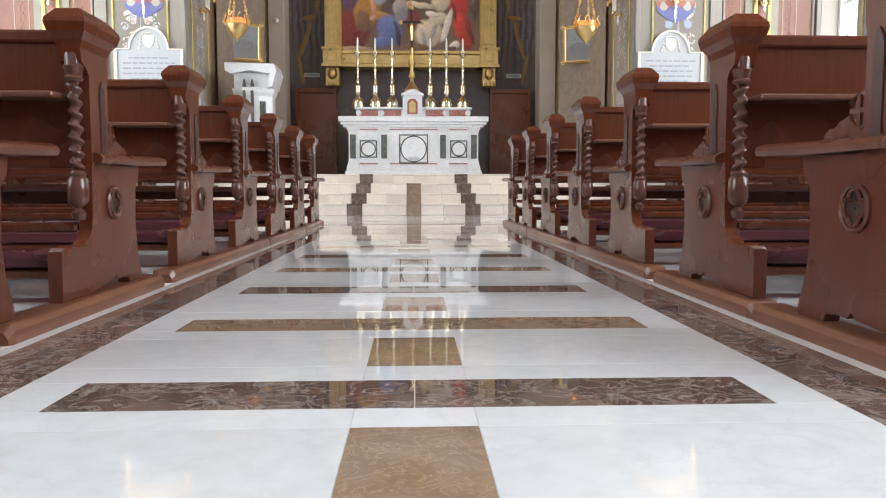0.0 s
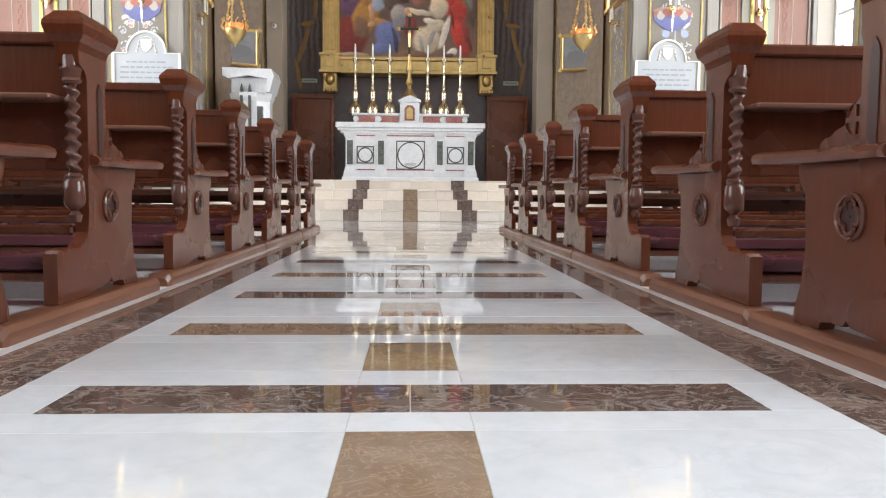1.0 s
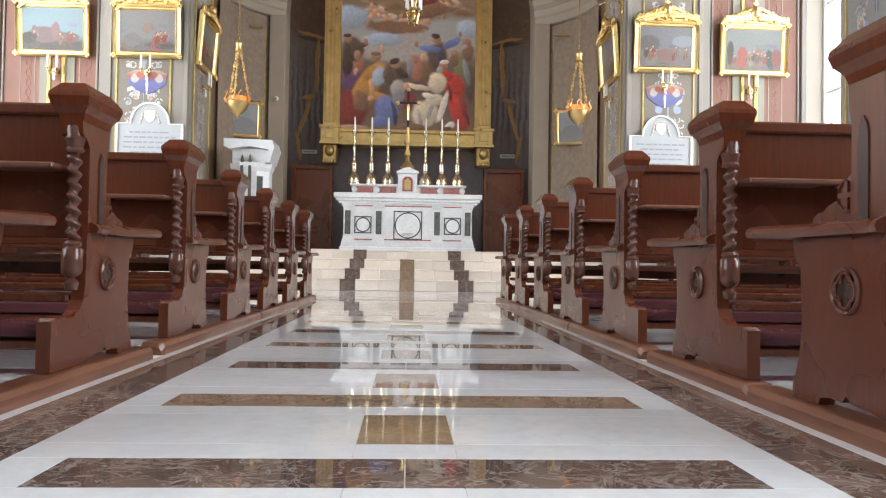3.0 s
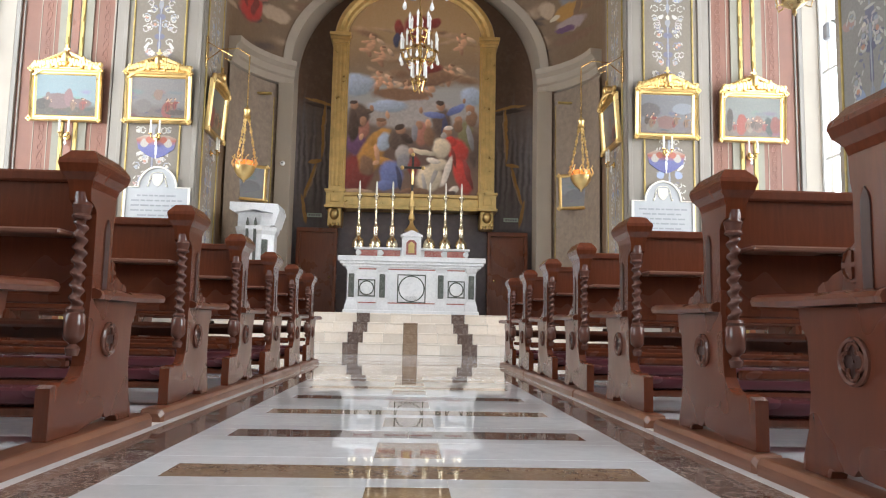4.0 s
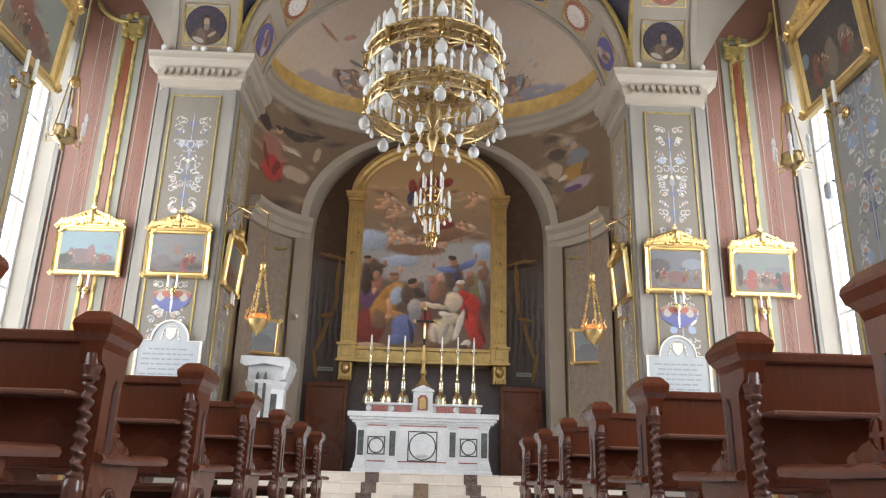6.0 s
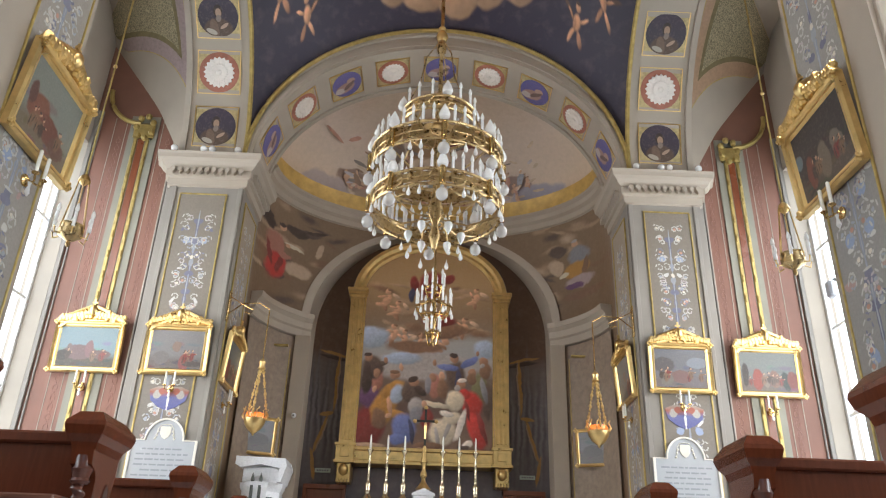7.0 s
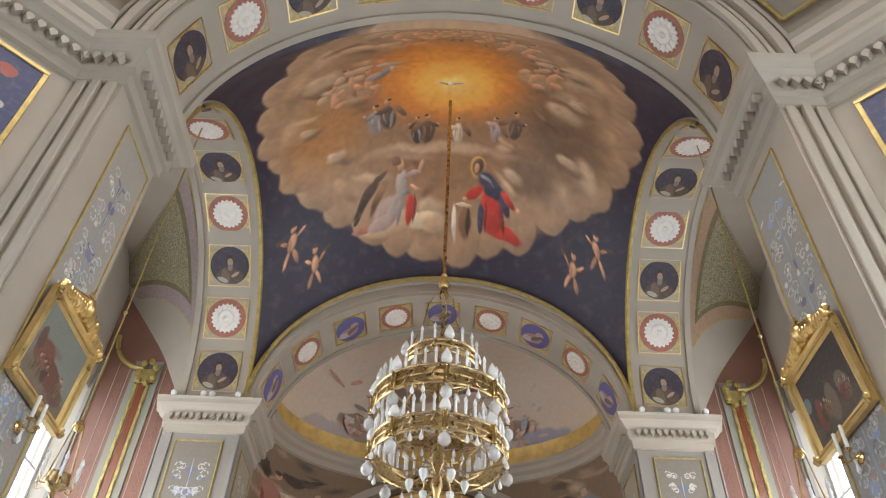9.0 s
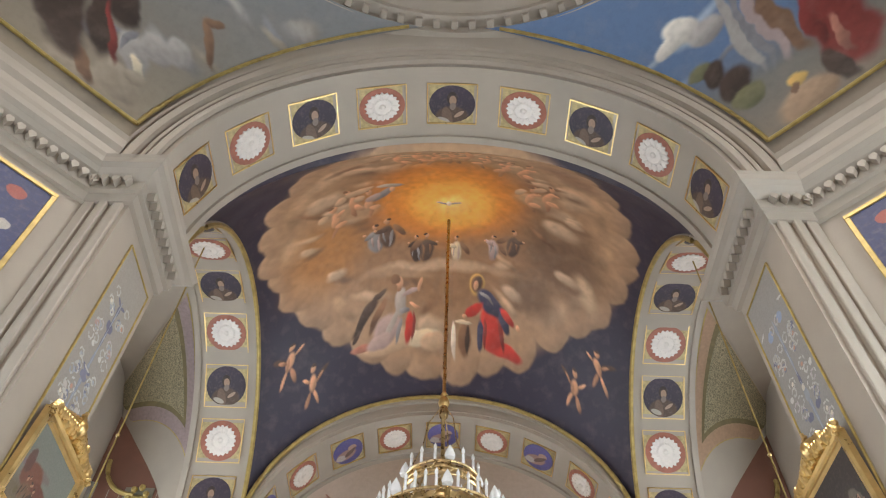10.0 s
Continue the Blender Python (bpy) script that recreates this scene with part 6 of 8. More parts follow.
ab += strokes([("wine", -1.238, 3.859, 0.366, 0.513, 0), ("violet", -1.268, 4.564, 0.232, 0.353, 0), ("rose", -1.146, 4.948, 0.183, 0.288, 10), ("dark", -1.238, 5.205, 0.256, 0.288, 0), ("umber", -1.36, 4.948, 0.122, 0.385, 0), ("dark", -1.043, 5.295, 0.171, 0.064, 15), ("fleshd", -0.933, 5.384, 0.049, 0.083, 0), ("fleshd", -1.335, 5.429, 0.104, 0.122, 0), ("umber", -1.36, 5.493, 0.104, 0.058, 0), ("fleshd", -1.146, 5.077, 0.085, 0.109, 0), ("flesh", -1.177, 4.724, 0.061, 0.09, 0)], 0, 0, 1.0)
ab += strokes([("ochre", -0.933, 4.307, 0.293, 0.481, -20), ("ochre", -0.75, 4.724, 0.305, 0.154, 35), ("brown", -1.024, 4.051, 0.183, 0.256, 0), ("sky", -0.646, 4.615, 0.159, 0.256, -20), ("ochre", -0.628, 4.147, 0.274, 0.115, -10), ("blue", -0.476, 3.859, 0.293, 0.353, 10), ("indigo", -0.293, 3.795, 0.061, 0.288, 10), ("blue", -0.598, 3.602, 0.213, 0.141, 0), ("flesh", -0.799, 4.339, 0.061, 0.244, 8), ("flesh", -0.823, 4.115, 0.073, 0.064, 0)], 0, 0, 1.0)
ab += strokes([("dark", -0.354, 4.641, 0.232, 0.256, 20), ("umber", -0.14, 4.692, 0.183, 0.09, -40), ("fleshd", -0.72, 5.038, 0.116, 0.115, 0), ("brown", -0.738, 5.115, 0.116, 0.058, 0), ("flesh", -0.598, 5.218, 0.049, 0.103, 5), ("fleshd", -0.274, 4.884, 0.122, 0.115, 20), ("umber", -0.299, 4.961, 0.134, 0.077, 15), ("grey", -0.232, 4.339, 0.171, 0.231, 0), ("slate", -0.201, 4.147, 0.159, 0.192, 0)], 0, 0, 1.0)
ab += strokes([("rose", 0.195, 4.82, 0.171, 0.288, 0), ("fleshd", 0.134, 5.0, 0.085, 0.103, 0), ("flesh", 0.348, 5.064, 0.079, 0.096, 0), ("brown", 0.378, 4.788, 0.134, 0.256, 0), ("slate", 0.03, 4.82, 0.085, 0.192, 0), ("wine", 0.043, 4.051, 0.159, 0.256, 0)], 0, 0, 1.0)
ab += strokes([("dark", 0.652, 5.077, 0.244, 0.372, 0), ("blue", 0.47, 5.256, 0.268, 0.09, -8), ("indigo", 0.713, 4.916, 0.098, 0.321, 0), ("blue", 0.957, 5.41, 0.274, 0.096, 35), ("fleshd", 1.152, 5.622, 0.049, 0.058, 0), ("fleshd", 0.177, 5.359, 0.049, 0.09, 0), ("fleshd", 0.604, 5.487, 0.11, 0.128, 0), ("umber", 0.591, 5.564, 0.11, 0.064, 0)], 0, 0, 1.0)
ab += strokes([("green", 1.213, 4.82, 0.195, 0.385, 0), ("dark", 1.384, 4.5, 0.122, 0.449, 0), ("brown", 1.335, 5.205, 0.146, 0.218, 0), ("fleshd", 1.287, 5.429, 0.11, 0.122, 0), ("grey", 1.262, 5.333, 0.061, 0.051, 0), ("fleshd", 1.03, 5.141, 0.091, 0.109, 0), ("brown", 1.018, 5.013, 0.11, 0.128, 0), ("slate", 1.293, 4.756, 0.073, 0.321, 10)], 0, 0, 1.0)
ab += strokes([("red", 1.018, 4.436, 0.256, 0.353, 15), ("red", 1.14, 3.859, 0.207, 0.449, 18), ("wine", 1.262, 3.923, 0.061, 0.417, 18), ("wine", 0.927, 4.307, 0.049, 0.256, 15), ("red", 0.866, 4.679, 0.171, 0.128, -20), ("cream", 0.652, 4.5, 0.22, 0.256, -15), ("cream", 0.226, 4.397, 0.335, 0.083, -8), ("flesh", -0.049, 4.397, 0.073, 0.077, 0), ("cream", 0.378, 3.795, 0.335, 0.333, 12)], 0, 0, 1.0)
ab += strokes([("grey", 0.287, 3.666, 0.061, 0.288, 15), ("grey", 0.5, 3.859, 0.049, 0.288, -15), ("cream", 0.591, 4.115, 0.22, 0.154, 10), ("white", 0.774, 3.955, 0.079, 0.397, -18), ("white", 0.927, 3.538, 0.134, 0.115, 20), ("white", 0.47, 4.205, 0.171, 0.064, -10), ("fleshd", 0.774, 4.872, 0.122, 0.109, 20), ("grey", 0.701, 4.788, 0.085, 0.077, 0), ("white", 0.799, 4.961, 0.122, 0.051, 10), ("dark", 0.866, 3.474, 0.159, 0.064, 0)], 0, 0, 1.0)
ab += strokes([("haze", -0.018, 3.359, 1.524, 0.09, 0), ("cloud", -1.177, 3.461, 0.366, 0.077, 0), ("brown", 0.104, 3.506, 0.366, 0.077, 0)], 0, 0, 1.0)
APAINT = pigment_material("altarpiece_paint", 0.4, 22)
AP_GROUND = [(0, (0.26, 0.16, 0.11)), (0.22, (0.15, 0.09, 0.07)), (0.36, (0.20, 0.14, 0.11)), (0.44, (0.42, 0.40, 0.39)), (0.53, (0.42, 0.40, 0.38)), (0.58, (0.28, 0.20, 0.14)), (0.66, (0.30, 0.19, 0.11)), (0.82, (0.44, 0.28, 0.14)), (1, (0.40, 0.24, 0.11))]


def arched(hw, z0, zs, rise, n=32):
    return [(-hw, z0), (hw, z0)] + [(hw * math.cos(math.pi * k / n), zs + rise * math.sin(math.pi * k / n)) for k in range(n + 1)]


f = Form().prism(arched(AW + 0.02, 3.15, 7.0, 1.15), "y", 0.0, 0.04)
part("canvas", f, DOORWOOD, ap)
pm = Form().grid(lambda u, v: ((2 * u - 1) * AW, -0.003, 3.16 + v * (3.83 + 1.15 * math.sqrt(max(0, 1 - (2 * u - 1) ** 2)))), 260, 400).mesh("painting", APAINT, True)
pigment(pm, 2, AP_GROUND, (3.2, 8.2), ab, 0.05, 4.5, (1.25, 1.15, 1.1))
part("painting", pm, None, ap, "arched oil painting in muted reds, blues and browns")
# frame: side columns, arch, base rail
for s in (-1, 1):
    x0 = s * (AW + 0.16)
    f = Form().box(x0 - 0.16, -0.10, 3.45, x0 + 0.16, 0.45, 6.85, 0.01)
    for k in (-0.09, 0.0, 0.09):
        f.box(x0 + k - 0.03, -0.125, 3.55, x0 + k + 0.03, -0.09, 6.8, 0.012)
    part("frame_column", f, GOLD, ap)
    f = Form()
    for z, w, d in ((6.85, 0.18, 0.14), (6.92, 0.22, 0.18), (7.0, 0.24, 0.2)):
        f.box(x0 - w, -d, z, x0 + w, 0.45, z + 0.075, 0.01)
    part("capital", f, GOLD, ap)
    f = Form().box(x0 - 0.2, -0.16, 3.1, x0 + 0.2, 0.45, 3.47, 0.012).box(x0 - 0.23, -0.19, 3.42, x0 + 0.23, 0.45, 3.48, 0.008).box(x0 - 0.23, -0.19, 3.06, x0 + 0.23, 0.45, 3.12, 0.008)
    f.box(x0 - 0.10, -0.185, 3.18, x0 + 0.10, -0.15, 3.38, 0.01)
    part("pedestal", f, GOLD, ap)
    f = Form().box(x0 - 0.15, -0.12, 2.72, x0 + 0.15, 0.45, 3.06, 0.02)
    for k in range(5):
        part("drop", Form().box(x0 - 0.15 + k * 0.062, -0.13, 2.66, x0 - 0.10 + k * 0.062, 0.3, 2.74, 0.008), GOLD, ap)
    part("boss", Form().sphere((x0, -0.13, 2.92), 0.11, 10, 1.2), GOLD, ap, smooth=True)
    part("corbel", f, GOLD, ap, smooth=True)
f = Form()
rings = []
for k in range(49):
    t = math.pi * k / 48
    ring = []
    for q, y in ((0.0, 0.45), (0.0, -0.05), (0.05, -0.10), (0.12, -0.08), (0.18, -0.14), (0.27, -0.12), (0.30, -0.04), (0.30, 0.45)):
        ring.append(((AW + q) * math.cos(t), y, 7.0 + (1.12 + q) * math.sin(t) - 0.0))
    rings.append(ring)
f.loft(rings, True, True)
part("frame_arch", f, GOLD, ap, smooth=True)
f = Form().box(-AW - 0.02, -0.10, 3.06, AW + 0.02, 0.4, 3.14, 0.01).box(-AW - 0.02, -0.07, 3.14, AW + 0.02, 0.4, 3.34, 0.01).box(-AW - 0.02, -0.11, 3.34, AW + 0.02, 0.4, 3.42, 0.012)
part("frame_rail", f, GOLD, ap)
for s in (-1, 1):
    part("inner_moulding", Form().box(s * AW - 0.04, -0.03, 3.4, s * AW + 0.04, 0.05, 7.0, 0.01), GOLD, ap)

# ---------------------------------------------------------------- floor pieces
PITCHB, BAR0 = 0.806, 1.415
rng = random.Random(11)
cache = {}


def slab(x0, y0, x1, y1, mt, name="marble_slab"):
    """One floor piece with a fine joint around it."""
    w, d = round(x1 - x0 - 0.0010, 4), round(y1 - y0 - 0.0010, 4)
    key = (w, d, mt.name)
    if key not in cache:
        cache[key] = Form().box(-w / 2, -d / 2, -0.012, w / 2, d / 2, 0, 0.0006).mesh(name, mt)
    part(name, cache[key], None, floor, at=((x0 + x1) / 2, (y0 + y1) / 2, rng.uniform(-0.00015, 0.00015)))


for k in range(-2, 9):
    y = BAR0 + PITCHB * k
    mt = DARK_M if k % 2 == 0 else LIGHT_M
    if mt is DARK_M:
        slab(-0.715, y, -0.001, y + 0.213, mt)
        slab(0.001, y, 0.715, y + 0.213, mt)
    else:
        slab(-0.715, y, 0.715, y + 0.205, mt)
    e = y + (0.213 if mt is DARK_M else 0.205)
    for s in (-1, 1):
        slab(min(s * 0.715, s * 0.84), y, max(s * 0.715, s * 0.84), e, WHITE_M)
    sq0, sq1 = y + 0.345, y + 0.69
    for a, b in ((e, sq0), (sq1, y + PITCHB)):
        slab(-0.84, a, -0.115, b, WHITE_M)
        slab(-0.115, a, 0.115, b, WHITE_M)
        slab(0.115, a, 0.84, b, WHITE_M)
    slab(-0.115, sq0, 0.115, sq1, LIGHT_M)
    for s in (-1, 1):
        slab(min(s * 0.115, s * 0.84), sq0, max(s * 0.115, s * 0.84), sq1, WHITE_M)
YE = BAR0 + PITCHB * 9
for s in (-1, 1):
    for k in range(9):
        y0 = -0.6 + k * 1.02
        y1 = min(y0 + 1.02, YE)
        slab(min(s * 0.84, s * 1.05), y0, max(s * 0.84, s * 1.05), y1, DARK_M)
        slab(min(s * 1.05, s * 1.09), y0, max(s * 1.05, s * 1.09), y1, WHITE_M, "marble_strip")
# crossing floor before the steps, with a ring inlay
for i in range(8):
    for j in range(6):
        a, b = -3.6 + 0.9 * i, YE + (12.5 - YE) * j / 6
        slab(a, b, a + 0.9, b + (12.5 - YE) / 6, WHITE_M)
f = Form()
for r in (0.8, 1.35):
    f.loft([[(q * math.cos(t), 10.7 + q * 1.1 * math.sin(t), z) for q, z in ((r, -0.002), (r, 0.0015), (r + 0.07, 0.0015), (r + 0.07, -0.002))] for t in [2 * math.pi * k / 64 for k in range(65)]], True)
f.box(-1.6, 9.05, -0.002, 1.6, 9.15, 0.0015).box(-1.6, 12.2, -0.002, 1.6, 12.3, 0.0015)
part("ring_inlay", f, LIGHT_M, floor)
f = Form()
for s in (-1, 1):
    for k in range(14):
        for i in range(2):
            x0 = 4.5 + i * 1.3
            f.box(min(s * x0, s * (x0 + 1.297)), -0.6 + k * 0.95, -0.012, max(s * x0, s * (x0 + 1.297)), -0.6 + k * 0.95 + 0.947, 0)
f.box(-4.4, 9.15, -0.012, -3.602, 12.5, 0).box(3.602, 9.15, -0.012, 4.4, 12.5, 0)
f.box(-6.2, -8, -0.012, 6.2, -0.61, 0)
part("outer_paving", f, WHITE_M, floor)

# ---------------------------------------------------------------- painted panels with gilt edges


def arabesque(name, h, ground, seed, w=0.42):
    """Mirrored leaf and vase shapes in white, blue and rose up a tall panel."""
    r = random.Random(seed)
    bl = []
    z = 0.25
    cols = [(0.62, 0.60, 0.56), (0.16, 0.16, 0.23), (0.55, 0.50, 0.46), (0.28, 0.30, 0.36), (0.45, 0.30, 0.27), (0.60, 0.58, 0.56)]
    while z < h - 0.5:
        k = r.randrange(4)
        bl.append((0.0, z, 0.025, 0.22, 0, cols[1] if k % 2 else cols[3]))
        for j in range(1):
            bl.append((r.uniform(0.06, w * 0.65), z + r.uniform(-0.15, 0.25), r.uniform(0.03, 0.10), r.uniform(0.015, 0.045), r.uniform(-70, 70), cols[r.randrange(6)]))
        if k == 0:
            bl.append((0.16, z + 0.1, 0.07, 0.07, 0, (0.30, 0.36, 0.52)))
        if k == 1:
            bl.append((0.0, z + 0.15, 0.09, 0.06, 0, cols[1]))
        z += 0.36
    return painted(name, [(0, ground), (1, (ground[0] * 1.08, ground[1] * 1.06, ground[2] * 1.03))], (0, h), bl, 0.035, True, 0.6, 0.16, 9.0)


def panel(name, w, h, mat, m, label, edge=0.03):
    ob = tagged(part(name, Form().box(-w / 2, -0.012, 0, w / 2, 0.0, h), mat, at=m), label, "panel", kind="structure")
    f = Form()
    for x0, z0, x1, z1 in ((-w / 2 - edge, -edge, w / 2 + edge, 0), (-w / 2 - edge, h, w / 2 + edge, h + edge), (-w / 2 - edge, 0, -w / 2, h), (w / 2, 0, w / 2 + edge, h)):
        f.box(x0, -0.03, z0, x1, 0.0, z1, 0.006)
    part("gilt_edge", f, GOLD_P, ob)
    return ob


ARA = [arabesque("arabesque_a", 5.3, (0.20, 0.175, 0.145), 3), arabesque("arabesque_b", 5.3, (0.20, 0.175, 0.145), 8), arabesque("arabesque_c", 6.4, (0.33, 0.30, 0.265), 5, 0.5), arabesque("arabesque_d", 6.4, (0.30, 0.285, 0.265), 12, 0.5)]
ARA_N = arabesque("arabesque_narrow", 5.3, (0.33, 0.28, 0.22), 21, 0.5)
for s, i in ((-1, 0), (1, 1)):
    panel("painted_panel", 0.86, 5.3, ARA[i], Matrix.Translation((s * 4.51, YB0 - 0.001, 2.15)), "tall grey panel painted with candelabra ornament on a pier")
    turn = Matrix.Rotation(s * -math.pi / 2, 4, "Z")   # local -y looks into the chancel
    panel("painted_panel", 0.80, 6.4, ARA[2 + i], Matrix.Translation((s * (XJ - 0.001), 5.78, 1.0)) @ turn, "tall blue-grey panel with painted flowers on the near pier", 0.018)
    panel("painted_panel", 0.95, 6.2, ARA_N, Matrix.Translation((s * (XJ - 0.001), 13.5, 1.2)) @ turn, "narrow brown ornamented panel on the inner side of the far pier")
    # blue field on the diagonal wall
    dm = Matrix.Translation((s * 5.33, 3.92, 1.0)) @ Matrix.Rotation(s * -math.pi / 4, 4, "Z")
    panel("blue_panel", 2.3, 6.45, painted("blue_wall_paint_%d" % i, [(0, (0.04, 0.05, 0.12)), (1, (0.05, 0.06, 0.15))], (0, 6.5), [(0.0, 5.0, 0.6, 1.0, 0, (0.03, 0.03, 0.04)), (0.0, 5.0, 0.4, 0.8, 0, (0.2, 0.2, 0.22)), (0.85, 6.2, 0.1, 0.1, 0, (0.4, 0.1, 0.08)), (0.95, 5.7, 0.08, 0.08, 0, (0.5, 0.45, 0.4)), (0.95, 5.2, 0.08, 0.08, 0, (0.45, 0.12, 0.08)), (0.95, 4.7, 0.08, 0.08, 0, (0.5, 0.45, 0.4))], 0.05, True), dm, "dark blue painted field with gilded edge on the diagonal wall", 0.06)
    # grey strips beside the pier panels
    f = Form()
    for a, b in ((XJ + 0.02, XJ + 0.10), (5.05, 5.12)):
        f.box(min(s * a, s * b), YB0 - 0.035, 0, max(s * a, s * b), YB0, ZC0, 0.006)
    tagged(part("pier_strip", f, STUCCO_DIM), "narrow grey strips at the pier's edges", "moulding", kind="structure")
    # coloured shield painted under the picture
    f = Form().prism([(-0.34, 0.30), (-0.2, 0.36), (0.2, 0.36), (0.34, 0.30), (0.30, 0.12), (0.14, 0.0), (0, -0.05), (-0.14, 0.0), (-0.30, 0.12)], "y", -0.012, 0)
    sh = painted("shield_paint_%d" % i, [(0, (0.10, 0.11, 0.30)), (0.55, (0.14, 0.15, 0.34)), (0.75, (0.38, 0.12, 0.08)), (1, (0.42, 0.36, 0.3))], (-0.05, 0.36), [(0.2, 0.22, 0.07, 0.08, 20, (0.45, 0.42, 0.38)), (0.12, 0.28, 0.06, 0.06, 0, (0.42, 0.13, 0.09)), (0.0, 0.1, 0.02, 0.2, 0, (0.7, 0.7, 0.68))], 0.03, True, mscale=12)
    tagged(part("painted_shield", f, sh, at=(s * 4.45, YB0 - 0.014, 3.30)), "small blue and red painted shield on the pier panel", "ornament", kind="structure")

# ---------------------------------------------------------------- gilt-framed pictures
def pic_paint(name, h, sky, ground, figs):
    r = random.Random(name)
    sky, ground = [tuple(0.62 * c for c in col) for col in (sky, ground)]
    figs = [(*f[:5], tuple(0.62 * c for c in f[5])) for f in figs]
    far = [(r.uniform(-0.5, 0.5), r.uniform(0.40, 0.55), r.uniform(0.06, 0.2), r.uniform(0.02, 0.06), 0, tuple(c * r.uniform(0.7, 1.1) for c in sky), (0.3, 1.1)) for k in range(8)]
    near = [(r.uniform(-0.45, 0.45), r.uniform(0.1, 0.3), r.uniform(0.04, 0.16), r.uniform(0.015, 0.05), r.uniform(-15, 15), tuple(c * r.uniform(0.5, 1.3) for c in ground), (0.3, 1.1)) for k in range(8)]
    crowd = []
    for k in range(6):
        crowd += strokes(standing(r, r.choice(("brown", "dark", "umber", "wine", "brown")), "umber", "umber"), r.uniform(-0.36, 0.36), r.uniform(0.28, 0.36), r.uniform(0.16, 0.24), edge=(0.5, 1.1))
    return painted(name, [(0, ground), (0.35, ground), (0.5, sky), (1, sky)], (0, h), far + near + figs + (crowd if name != "picture_g" else []), 0.025, False, 0.35, 0.2, 12, ripple=0.008)


PICS = {
    "a": pic_paint("picture_a", 0.7, (0.288, 0.4, 0.44), (0.104, 0.088, 0.064), [(-0.12, 0.36, 0.3, 0.14, 0, (0.224, 0.136, 0.128)), (0.05, 0.42, 0.08, 0.16, 0, (0.304, 0.16, 0.16)), (0.25, 0.33, 0.2, 0.08, 0, (0.208, 0.128, 0.112)), (-0.3, 0.42, 0.05, 0.1, 0, (0.24, 0.16, 0.144)), (-0.4, 0.3, 0.12, 0.1, 0, (0.064, 0.048, 0.04))]),
    "b": pic_paint("picture_b", 0.7, (0.288, 0.272, 0.272), (0.208, 0.176, 0.16), [(0.15, 0.22, 0.09, 0.16, 0, (0.36, 0.112, 0.104)), (0.0, 0.5, 0.08, 0.1, 0, (0.336, 0.224, 0.176)), (0.3, 0.2, 0.18, 0.05, 0, (0.112, 0.088, 0.08)), (-0.25, 0.3, 0.15, 0.12, 0, (0.24, 0.216, 0.208))]),
    "c": pic_paint("picture_c", 0.7, (0.24, 0.24, 0.264), (0.24, 0.2, 0.192), [(-0.3, 0.5, 0.2, 0.15, 0, (0.16, 0.144, 0.144)), (0.3, 0.55, 0.2, 0.1, 0, (0.336, 0.368, 0.416)), (0.0, 0.3, 0.2, 0.12, 0, (0.288, 0.16, 0.144)), (-0.25, 0.25, 0.12, 0.12, 0, (0.272, 0.24, 0.208)), (0.25, 0.22, 0.15, 0.1, 0, (0.24, 0.208, 0.224))]),
    "d": pic_paint("picture_d", 0.7, (0.24, 0.256, 0.24), (0.208, 0.16, 0.12), [(-0.2, 0.32, 0.1, 0.2, 0, (0.384, 0.072, 0.048)), (-0.42, 0.4, 0.06, 0.22, 0, (0.056, 0.04, 0.032)), (0.1, 0.33, 0.1, 0.16, 0, (0.304, 0.16, 0.112)), (0.3, 0.3, 0.08, 0.18, 10, (0.04, 0.056, 0.048)), (0.42, 0.33, 0.1, 0.16, 0, (0.272, 0.064, 0.048)), (-0.05, 0.3, 0.06, 0.14, 0, (0.32, 0.24, 0.192))]),
    "e": pic_paint("picture_e", 0.7, (0.336, 0.352, 0.304), (0.288, 0.232, 0.16), [(-0.2, 0.42, 0.2, 0.14, 20, (0.32, 0.128, 0.088)), (0.05, 0.33, 0.22, 0.13, -10, (0.256, 0.096, 0.072)), (0.25, 0.25, 0.15, 0.1, 0, (0.224, 0.112, 0.088)), (-0.35, 0.5, 0.07, 0.12, 0, (0.2, 0.096, 0.08))]),
    "f": pic_paint("picture_f", 0.7, (0.08, 0.064, 0.064), (0.16, 0.12, 0.096), [(0.0, 0.35, 0.1, 0.2, 0, (0.272, 0.216, 0.16)), (-0.25, 0.35, 0.08, 0.18, 0, (0.288, 0.096, 0.064)), (0.25, 0.38, 0.1, 0.16, 20, (0.28, 0.24, 0.192)), (-0.42, 0.55, 0.07, 0.08, 0, (0.24, 0.32, 0.36)), (0.2, 0.06, 0.3, 0.05, 10, (0.4, 0.36, 0.288))]),
    "g": pic_paint("picture_g", 0.7, (0.4, 0.4, 0.416), (0.32, 0.304, 0.304), [(0, 0.3, 0.2, 0.12, 0, (0.288, 0.272, 0.288))]),
}


